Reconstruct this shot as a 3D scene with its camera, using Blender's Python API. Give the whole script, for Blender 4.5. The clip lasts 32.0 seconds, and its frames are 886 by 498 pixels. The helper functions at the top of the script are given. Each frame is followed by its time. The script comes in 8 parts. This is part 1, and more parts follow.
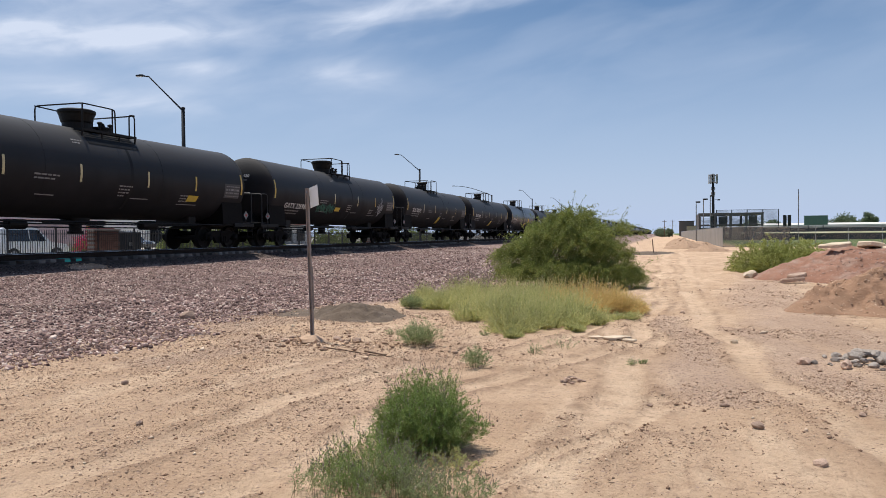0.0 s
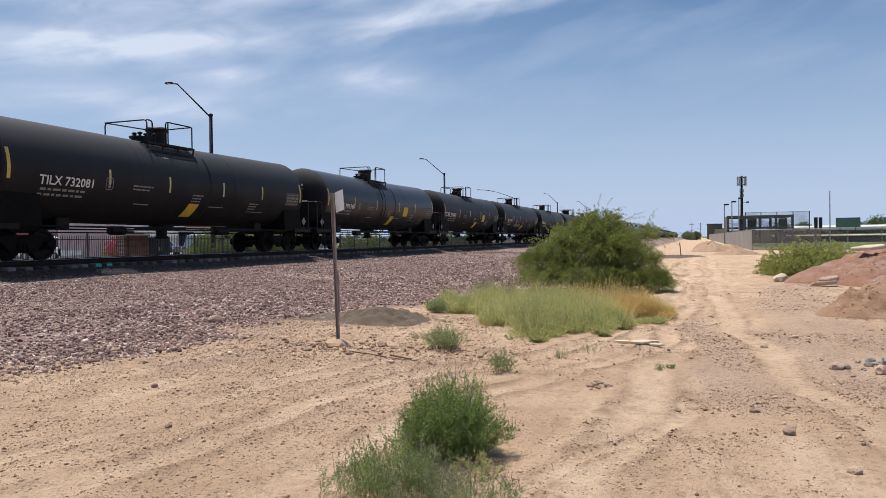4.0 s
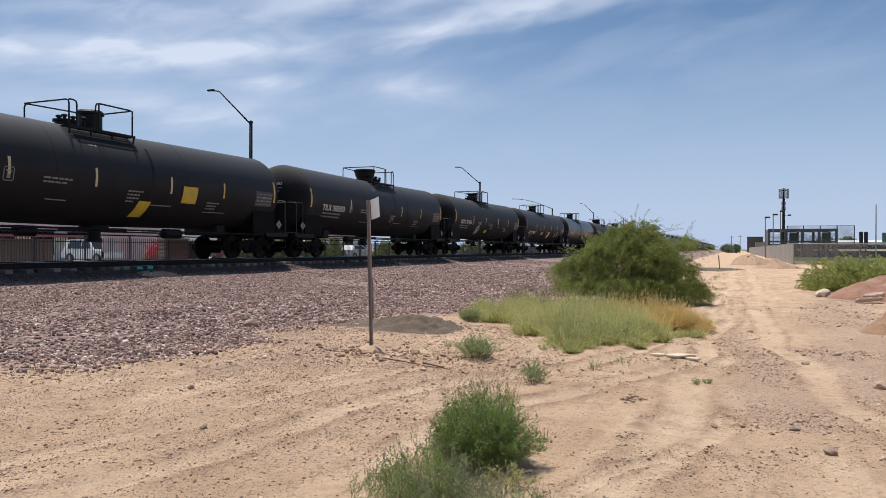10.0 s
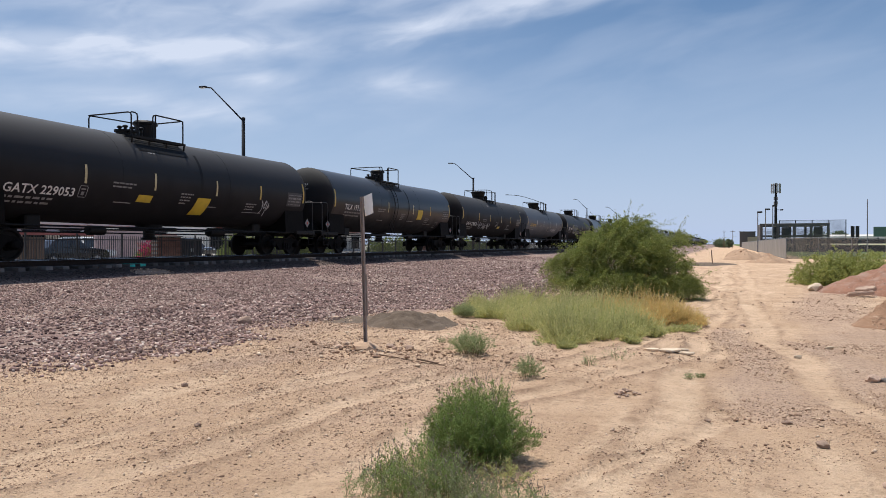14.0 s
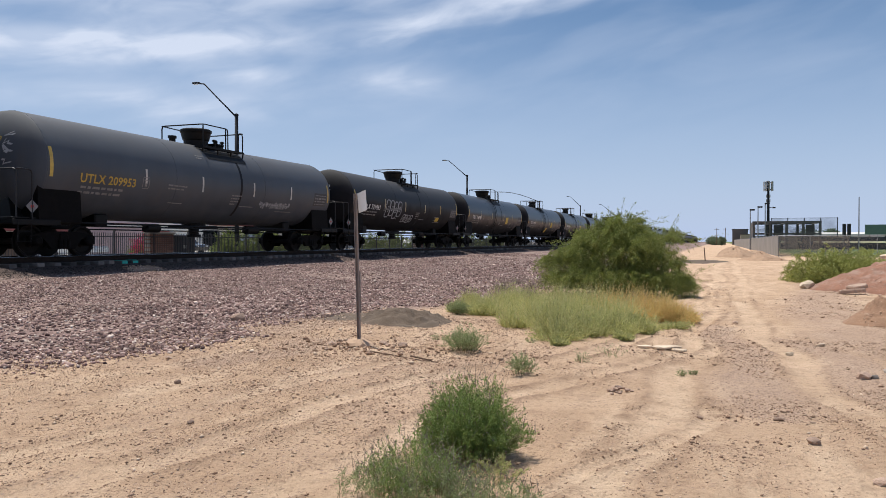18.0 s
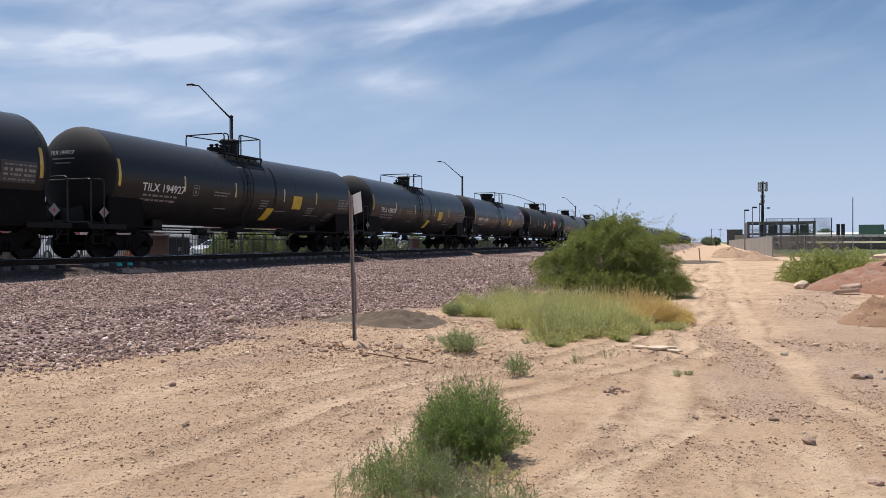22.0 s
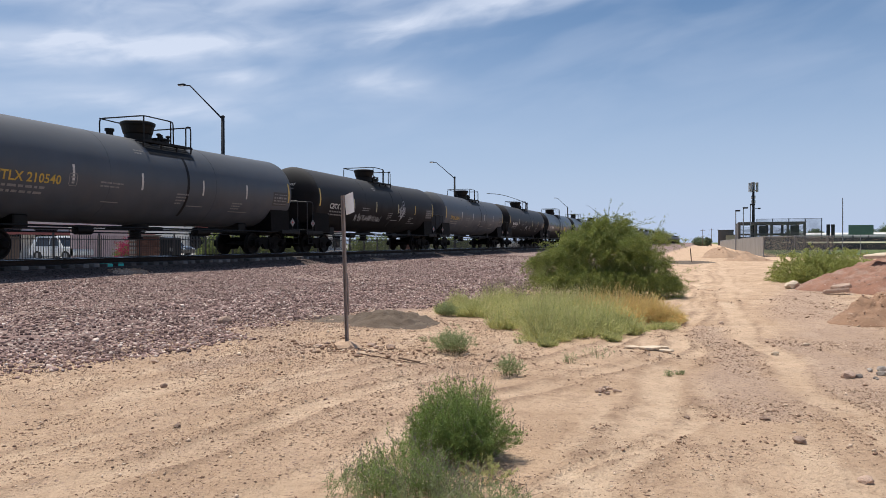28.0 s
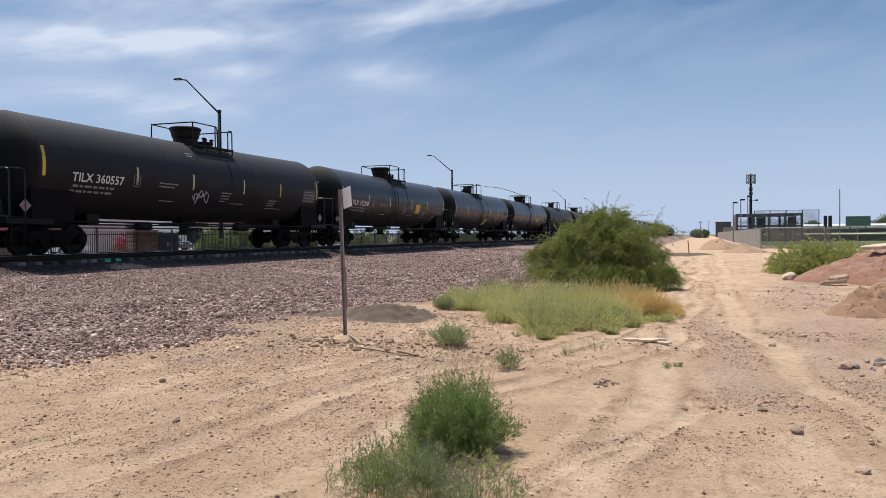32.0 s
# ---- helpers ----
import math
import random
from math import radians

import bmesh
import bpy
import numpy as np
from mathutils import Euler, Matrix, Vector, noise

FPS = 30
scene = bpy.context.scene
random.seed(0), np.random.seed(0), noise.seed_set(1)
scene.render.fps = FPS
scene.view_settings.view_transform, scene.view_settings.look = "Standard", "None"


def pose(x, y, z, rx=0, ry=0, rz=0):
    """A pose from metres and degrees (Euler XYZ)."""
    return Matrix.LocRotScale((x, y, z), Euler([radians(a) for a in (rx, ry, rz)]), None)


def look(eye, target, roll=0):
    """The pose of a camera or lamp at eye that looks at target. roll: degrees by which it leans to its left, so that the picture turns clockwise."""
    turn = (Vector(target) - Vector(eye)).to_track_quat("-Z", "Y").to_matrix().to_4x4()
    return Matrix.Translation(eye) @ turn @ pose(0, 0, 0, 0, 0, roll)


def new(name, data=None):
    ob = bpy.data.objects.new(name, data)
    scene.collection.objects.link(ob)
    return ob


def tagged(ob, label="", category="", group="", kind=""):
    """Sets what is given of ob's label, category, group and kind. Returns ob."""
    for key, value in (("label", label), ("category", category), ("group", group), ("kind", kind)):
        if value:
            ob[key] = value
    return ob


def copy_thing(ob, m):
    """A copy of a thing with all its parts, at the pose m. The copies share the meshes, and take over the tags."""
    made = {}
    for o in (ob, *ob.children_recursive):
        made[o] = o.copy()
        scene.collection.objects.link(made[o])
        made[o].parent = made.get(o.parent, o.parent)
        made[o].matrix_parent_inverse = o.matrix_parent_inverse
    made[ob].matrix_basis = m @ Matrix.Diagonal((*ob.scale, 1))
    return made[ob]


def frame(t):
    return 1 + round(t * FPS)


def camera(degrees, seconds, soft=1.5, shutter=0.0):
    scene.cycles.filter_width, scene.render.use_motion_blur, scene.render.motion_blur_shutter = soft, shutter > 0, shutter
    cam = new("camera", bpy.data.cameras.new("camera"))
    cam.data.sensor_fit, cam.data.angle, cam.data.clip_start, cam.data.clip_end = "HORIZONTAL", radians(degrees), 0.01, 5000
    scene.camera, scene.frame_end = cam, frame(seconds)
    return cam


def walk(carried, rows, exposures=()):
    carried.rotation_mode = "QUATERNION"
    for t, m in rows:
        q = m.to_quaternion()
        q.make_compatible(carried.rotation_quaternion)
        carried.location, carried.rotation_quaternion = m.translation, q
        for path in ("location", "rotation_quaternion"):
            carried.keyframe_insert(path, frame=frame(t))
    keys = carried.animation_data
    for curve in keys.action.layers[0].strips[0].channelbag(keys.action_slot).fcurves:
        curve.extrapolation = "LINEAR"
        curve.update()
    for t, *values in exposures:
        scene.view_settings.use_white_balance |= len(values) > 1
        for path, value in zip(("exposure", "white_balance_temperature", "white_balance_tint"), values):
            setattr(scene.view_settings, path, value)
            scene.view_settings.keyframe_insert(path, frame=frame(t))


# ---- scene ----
# A hand-held camera at one spot: it only turns. World: Y runs along the railway, X to the right, Z up.
EYE = (0.0, 0.0, 1.6)
TURNS = [
    (0, 88.910, 0.550, 17.422), (0.5, 88.929, 0.559, 17.553), (1, 88.969, 0.575, 17.727),
    (1.5, 88.981, 0.578, 17.946), (2, 89.043, 0.645, 18.152), (2.5, 89.106, 0.640, 18.386),
    (3, 89.154, 0.696, 18.669), (3.5, 89.190, 0.739, 19.034), (5.5, 89.533, 0.563, 20.618),
    (6, 89.684, 0.309, 21.028), (6.5, 89.848, 0.065, 21.449), (7, 89.949, -0.016, 21.834),
    (7.5, 89.989, -0.064, 22.128), (8, 90.007, -0.046, 22.250), (8.5, 90.006, -0.126, 22.303),
    (9, 90.002, -0.162, 22.245), (9.5, 89.995, -0.174, 22.213), (10, 89.939, -0.188, 22.193),
    (10.5, 89.898, -0.138, 22.177), (11, 89.850, -0.095, 22.133), (11.5, 89.805, -0.001, 22.038),
    (12, 89.738, 0.011, 21.924), (12.5, 89.697, 0.028, 21.842), (13, 89.671, 0.051, 21.786),
    (13.5, 89.636, 0.079, 21.764), (14, 89.631, 0.084, 21.687), (14.5, 89.579, 0.096, 21.599),
    (16.5, 89.441, 0.010, 21.199), (17, 89.425, -0.004, 21.206), (17.5, 89.414, -0.032, 21.208),
    (18, 89.396, -0.007, 21.177), (18.5, 89.384, -0.018, 21.137), (19, 89.383, 0.100, 21.068),
    (19.5, 89.389, 0.065, 20.994), (20, 89.394, 0.159, 20.885), (20.5, 89.402, 0.169, 20.815),
    (21, 89.427, 0.182, 20.772), (21.5, 89.448, 0.194, 20.772), (22, 89.498, 0.159, 20.809),
    (22.5, 89.517, 0.189, 20.791), (23, 89.543, 0.204, 20.760), (23.5, 89.538, 0.192, 20.675),
    (24, 89.533, 0.232, 20.561), (24.5, 89.511, 0.220, 20.446), (25, 89.518, 0.196, 20.380),
    (25.5, 89.533, 0.212, 20.389), (27.5, 89.598, 0.196, 20.313), (28, 89.532, 0.190, 20.193),
    (28.5, 89.467, 0.141, 20.115), (29, 89.376, 0.162, 20.115), (29.5, 89.285, 0.229, 20.179),
    (30, 89.229, 0.239, 20.219), (30.5, 89.168, 0.315, 20.192), (31, 89.125, 0.386, 20.101),
    (31.5, 89.059, 0.443, 20.024), (32, 89.004, 0.506, 20.016),
]
cam = camera(63.71, 32.0, soft=0.6, shutter=0.0)
walk(cam, [(t, pose(*EYE, rx, ry, rz)) for t, rx, ry, rz in TURNS])

# ---- world, sun ----
SUN = Vector((-0.29, 0.12, 0.95)).normalized()
SUN_EL = math.asin(SUN.z)
SUN_AZ = math.atan2(SUN.x, SUN.y)


def make_world():
    w = bpy.data.worlds.new("world")
    w.use_nodes = True
    nt = w.node_tree
    nt.nodes.clear()
    n, ln = nt.nodes.new, nt.links.new
    out, bg = n("ShaderNodeOutputWorld"), n("ShaderNodeBackground")
    sky = n("ShaderNodeTexSky")
    sky.sky_type, sky.sun_disc = "NISHITA", False
    sky.sun_elevation, sky.sun_rotation = SUN_EL, SUN_AZ
    sky.air_density, sky.dust_density, sky.ozone_density = 1.0, 0.25, 2.2
    # thin high cirrus: soft streaks by azimuth and height, frayed by noise
    tc, sep = n("ShaderNodeTexCoord"), n("ShaderNodeSeparateXYZ")
    ln(tc.outputs["Generated"], sep.inputs[0])

    def calc(op, a, c=0.0, d=None):
        x = n("ShaderNodeMath"); x.operation = op
        for s, v in enumerate((a, c, d)):
            if v is None:
                continue
            if isinstance(v, (int, float)):
                x.inputs[s].default_value = v
            else:
                ln(v, x.inputs[s])
        return x.outputs[0]

    deg = 180 / math.pi
    az = calc("MULTIPLY", calc("ARCTAN2", sep.outputs["X"], sep.outputs["Y"]), deg)
    el = calc("MULTIPLY", calc("ARCSINE", sep.outputs["Z"]), deg)
    com = n("ShaderNodeCombineXYZ")
    tilt = calc("SUBTRACT", el, calc("MULTIPLY", az, 0.17))
    ln(calc("MULTIPLY", az, 0.075), com.inputs[0]); ln(calc("MULTIPLY", tilt, 0.24), com.inputs[1])
    big = n("ShaderNodeTexNoise"); big.inputs["Scale"].default_value = 1.0; big.inputs["Detail"].default_value = 4; big.inputs["Roughness"].default_value = 0.5; big.inputs["Distortion"].default_value = 0.3
    ln(com.outputs[0], big.inputs["Vector"])
    fine = n("ShaderNodeTexNoise"); fine.inputs["Scale"].default_value = 2.2; fine.inputs["Detail"].default_value = 5; fine.inputs["Roughness"].default_value = 0.5; fine.inputs["Distortion"].default_value = 0.4
    ln(com.outputs[0], fine.inputs["Vector"])
    puff = n("ShaderNodeMapRange"); puff.inputs["From Min"].default_value, puff.inputs["From Max"].default_value, puff.inputs["To Min"].default_value, puff.inputs["To Max"].default_value = 0.36, 0.64, 0.5, 1.2
    ln(fine.outputs[0], puff.inputs[0])
    fray = calc("SUBTRACT", big.outputs[0], 0.5)
    total = None
    for a0, e0, slope, wide, half, power in CLOUDS:
        off = calc("ADD", calc("SUBTRACT", calc("SUBTRACT", el, e0), calc("MULTIPLY", calc("SUBTRACT", az, a0), slope)), calc("MULTIPLY", fray, wide * 3.4))
        across = calc("POWER", 2.718, calc("MULTIPLY", calc("MULTIPLY", calc("DIVIDE", off, wide), calc("DIVIDE", off, wide)), -1.0))
        da = calc("DIVIDE", calc("SUBTRACT", az, a0), half)
        length = calc("POWER", 2.718, calc("MULTIPLY", calc("MULTIPLY", da, da), -1.0))
        one = calc("MULTIPLY", calc("MULTIPLY", across, length), calc("MULTIPLY", puff.outputs[0], power))
        total = one if total is None else calc("ADD", total, one)
    # a faint veil everywhere high up
    veil = n("ShaderNodeMapRange"); veil.inputs["From Min"].default_value, veil.inputs["From Max"].default_value, veil.inputs["To Max"].default_value = 0.42, 0.75, 0.22
    ln(big.outputs[0], veil.inputs[0])
    high = n("ShaderNodeMapRange"); high.inputs["From Min"].default_value, high.inputs["From Max"].default_value = 6.0, 14.0
    ln(el, high.inputs[0])
    amt = calc("MINIMUM", calc("ADD", total, calc("MULTIPLY", veil.outputs[0], high.outputs[0])), 0.85)
    mix = n("ShaderNodeMix"); mix.data_type = "RGBA"
    ln(amt, mix.inputs[0]); ln(sky.outputs[0], mix.inputs[6])
    mix.inputs[7].default_value = (7.5, 8.2, 9.7, 1)
    deep = n("ShaderNodeHueSaturation"); deep.inputs["Saturation"].default_value, deep.inputs["Value"].default_value = 1.26, 0.83
    ln(sky.outputs[0], deep.inputs["Color"])
    # pale blue haze low over the land
    low = n("ShaderNodeMapRange"); low.inputs["From Min"].default_value, low.inputs["From Max"].default_value, low.inputs["To Min"].default_value, low.inputs["To Max"].default_value = 0.0, 17.5, 0.96, 0.16
    ln(el, low.inputs[0])
    haze = n("ShaderNodeMix"); haze.data_type = "RGBA"
    ln(low.outputs[0], haze.inputs[0]); ln(deep.outputs[0], haze.inputs[6])
    haze.inputs[7].default_value = HAZE
    ln(haze.outputs[2], mix.inputs[6])
    ln(mix.outputs[2], bg.inputs[0])
    bg.inputs[1].default_value = 0.098
    ln(bg.outputs[0], out.inputs[0])
    scene.world = w


HAZE = (4.92, 6.05, 8.45, 1)
# streaks: azimuth, height, slope, half-width, half-length (degrees), strength
CLOUDS = ((-45, 14.1, 0.10, 0.95, 8, 0.85), (-53, 13.2, 0.08, 1.1, 5, 0.6), (-37, 15.3, 0.10, 0.75, 3.5, 0.5), (-24, 16.6, 0.17, 0.8, 6, 0.62), (-14, 18.6, 0.14, 1.3, 8, 0.5), (-52, 19.2, 0.05, 1.2, 6, 0.8), (-36.5, 12.6, 0.03, 0.75, 3, 0.5), (-25, 12.9, 0.04, 0.9, 3.5, 0.5),
          (-44, 10.0, 0.02, 1.2, 9, 0.55), (-46, 16.8, 0.08, 1.6, 9, 0.3), (-28, 19.5, 0.08, 1.8, 12, 0.42), (-38, 14.5, 0.05, 5.5, 16, 0.17), (-10, 22, 0.15, 1.8, 14, 0.3), (30, 24, 0.1, 2.0, 16, 0.2), (-80, 15, 0.1, 2.5, 16, 0.4), (-120, 20, 0.1, 3, 20, 0.35))
make_world()
sun = new("sun", bpy.data.lights.new("sun", "SUN"))
sun.data.energy, sun.data.angle, sun.data.color = 5.0, radians(0.53), (1.0, 0.955, 0.89)
sun.matrix_world = look(SUN * 50, (0, 0, 0))
scene.view_settings.exposure = 0.0

# ---- materials ----
def node_mat(name):
    m = bpy.data.materials.new(name)
    m.use_nodes = True
    nt = m.node_tree
    return m, nt, nt.nodes["Principled BSDF"]


def mat(name, colour, rough=0.6, metal=0.0, var=0.15, scale=6.0, bump=0.0, bump_scale=40.0, spec=0.5, per_piece=0.0, dirt=None, dirt_amount=0.4, coat=0.0, world=False, stretch=(1, 1, 1), grime=None, top_sheen=None):
    """A surface with variation at two scales, relief, and dirt patches of another colour."""
    m, nt, b = node_mat(name)
    n, ln = nt.nodes.new, nt.links.new
    tc = n("ShaderNodeTexCoord")
    geo = n("ShaderNodeNewGeometry")
    mp = n("ShaderNodeMapping")
    mp.inputs["Scale"].default_value = stretch
    ln(geo.outputs["Position"] if world else tc.outputs["Object"], mp.inputs[0])
    n1, n2 = n("ShaderNodeTexNoise"), n("ShaderNodeTexNoise")
    n1.inputs["Scale"].default_value, n1.inputs["Detail"].default_value = scale, 4
    n2.inputs["Scale"].default_value, n2.inputs["Detail"].default_value = scale * 0.13, 3
    ln(mp.outputs[0], n1.inputs["Vector"]); ln(mp.outputs[0], n2.inputs["Vector"])
    add = n("ShaderNodeMath"); add.operation = "ADD"
    ln(n1.outputs[0], add.inputs[0]); ln(n2.outputs[0], add.inputs[1])
    val = n("ShaderNodeMapRange")
    val.inputs["From Min"].default_value, val.inputs["From Max"].default_value = 0.6, 1.4
    val.inputs["To Min"].default_value, val.inputs["To Max"].default_value = 1 - var, 1 + var
    ln(add.outputs[0], val.inputs[0])
    last = val.outputs[0]
    if per_piece:
        oi = n("ShaderNodeObjectInfo")
        pr = n("ShaderNodeMapRange")
        pr.inputs["To Min"].default_value, pr.inputs["To Max"].default_value = 1 - per_piece, 1 + per_piece
        ln(oi.outputs["Random"], pr.inputs[0])
        mu = n("ShaderNodeMath"); mu.operation = "MULTIPLY"
        ln(last, mu.inputs[0]); ln(pr.outputs[0], mu.inputs[1])
        last = mu.outputs[0]
    hs = n("ShaderNodeHueSaturation")
    hs.inputs["Color"].default_value = (*colour, 1)
    ln(last, hs.inputs["Value"])
    col = hs.outputs[0]
    if dirt:
        dn = n("ShaderNodeTexNoise")
        dn.inputs["Scale"].default_value, dn.inputs["Detail"].default_value, dn.inputs["Roughness"].default_value = scale * 0.4, 6, 0.65
        ln(mp.outputs[0], dn.inputs["Vector"])
        dr = n("ShaderNodeMapRange")
        dr.inputs["From Min"].default_value, dr.inputs["From Max"].default_value = 0.48, 0.72
        dr.inputs["To Max"].default_value = dirt_amount
        ln(dn.outputs[0], dr.inputs[0])
        mx = n("ShaderNodeMix"); mx.data_type = "RGBA"
        ln(dr.outputs[0], mx.inputs[0]); ln(col, mx.inputs[6])
        mx.inputs[7].default_value = (*dirt, 1)
        col = mx.outputs[2]
    if top_sheen:
        # pale sheen of sun and sky, put into the colour of upward faces
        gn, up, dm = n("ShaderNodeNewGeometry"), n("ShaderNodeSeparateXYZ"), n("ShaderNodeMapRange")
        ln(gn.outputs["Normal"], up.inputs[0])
        dm.inputs["From Min"].default_value, dm.inputs["From Max"].default_value, dm.inputs["To Max"].default_value = 0.1, 1.0, top_sheen
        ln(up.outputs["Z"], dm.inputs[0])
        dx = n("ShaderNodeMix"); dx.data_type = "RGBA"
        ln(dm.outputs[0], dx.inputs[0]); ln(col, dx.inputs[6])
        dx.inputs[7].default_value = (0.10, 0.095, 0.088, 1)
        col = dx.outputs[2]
    ln(col, b.inputs["Base Color"])
    b.inputs["Roughness"].default_value = rough
    if grime:
        # matt road grime low on the thing, with a ragged upper edge
        sp = n("ShaderNodeSeparateXYZ")
        ln(tc.outputs["Object"], sp.inputs[0])
        gz_ = n("ShaderNodeMath"); gz_.operation = "MULTIPLY_ADD"; gz_.inputs[1].default_value = 0.8
        ln(n1.outputs[0], gz_.inputs[0]); ln(sp.outputs["Z"], gz_.inputs[2])
        gr = n("ShaderNodeMapRange")
        for k, v in (("From Min", grime[0] + 0.4), ("From Max", grime[1] + 0.4), ("To Min", 0.9), ("To Max", rough)):
            gr.inputs[k].default_value = v
        ln(gz_.outputs[0], gr.inputs[0])
        # the domed ends are as matt as the belly
        ab = n("ShaderNodeMath"); ab.operation = "ABSOLUTE"
        ln(sp.outputs["Y"], ab.inputs[0])
        he = n("ShaderNodeMapRange")
        for k, v in (("From Min", 7.72), ("From Max", 7.80), ("To Min", 0.0), ("To Max", 0.85)):
            he.inputs[k].default_value = v
        ln(ab.outputs[0], he.inputs[0])
        mxr = n("ShaderNodeMath"); mxr.operation = "MAXIMUM"
        ln(gr.outputs[0], mxr.inputs[0]); ln(he.outputs[0], mxr.inputs[1]); ln(mxr.outputs[0], b.inputs["Roughness"])
    b.inputs["Metallic"].default_value = metal
    b.inputs["Specular IOR Level"].default_value = spec
    b.inputs["Coat Weight"].default_value = coat
    if bump:
        bn = n("ShaderNodeTexNoise")
        bn.inputs["Scale"].default_value, bn.inputs["Detail"].default_value = bump_scale, 5
        ln(mp.outputs[0], bn.inputs["Vector"])
        bp = n("ShaderNodeBump")
        bp.inputs["Strength"].default_value, bp.inputs["Distance"].default_value = min(1, bump), 0.02
        ln(bn.outputs[0], bp.inputs["Height"]); ln(bp.outputs[0], b.inputs["Normal"])
    return m


def island_mat(name, colours, rough=0.9, trans=0.0, sub=0.12):
    """For stuff of many loose pieces: each piece takes its own shade from a ramp."""
    m, nt, b = node_mat(name)
    n, ln = nt.nodes.new, nt.links.new
    geo = n("ShaderNodeNewGeometry")
    rp = n("ShaderNodeValToRGB")
    rp.color_ramp.interpolation = "LINEAR"
    el = rp.color_ramp.elements
    while len(el) < len(colours):
        el.new(0.5)
    for i, c in enumerate(colours):
        el[i].position, el[i].color = i / (len(colours) - 1), (*c, 1)
    ln(geo.outputs["Random Per Island"], rp.inputs[0])
    ns = n("ShaderNodeTexNoise")
    ns.inputs["Scale"].default_value, ns.inputs["Detail"].default_value = 2.2, 3
    ln(geo.outputs["Position"], ns.inputs["Vector"])
    mr = n("ShaderNodeMapRange")
    mr.inputs["From Min"].default_value, mr.inputs["From Max"].default_value = 0.3, 0.7
    mr.inputs["To Min"].default_value, mr.inputs["To Max"].default_value = 1 - sub, 1 + sub
    ln(ns.outputs[0], mr.inputs[0])
    hs = n("ShaderNodeHueSaturation")
    ln(rp.outputs[0], hs.inputs["Color"]); ln(mr.outputs[0], hs.inputs["Value"])
    ln(hs.outputs[0], b.inputs["Base Color"])
    b.inputs["Roughness"].default_value = rough
    b.inputs["Specular IOR Level"].default_value = 0.25
    if trans:
        # thin leaves let some light through
        tr = n("ShaderNodeBsdfTranslucent")
        ln(hs.outputs[0], tr.inputs[0])
        ms = n("ShaderNodeMixShader")
        ms.inputs[0].default_value = trans
        ln(b.outputs[0], ms.inputs[1]); ln(tr.outputs[0], ms.inputs[2])
        ln(ms.outputs[0], nt.nodes["Material Output"].inputs[0])
    return m


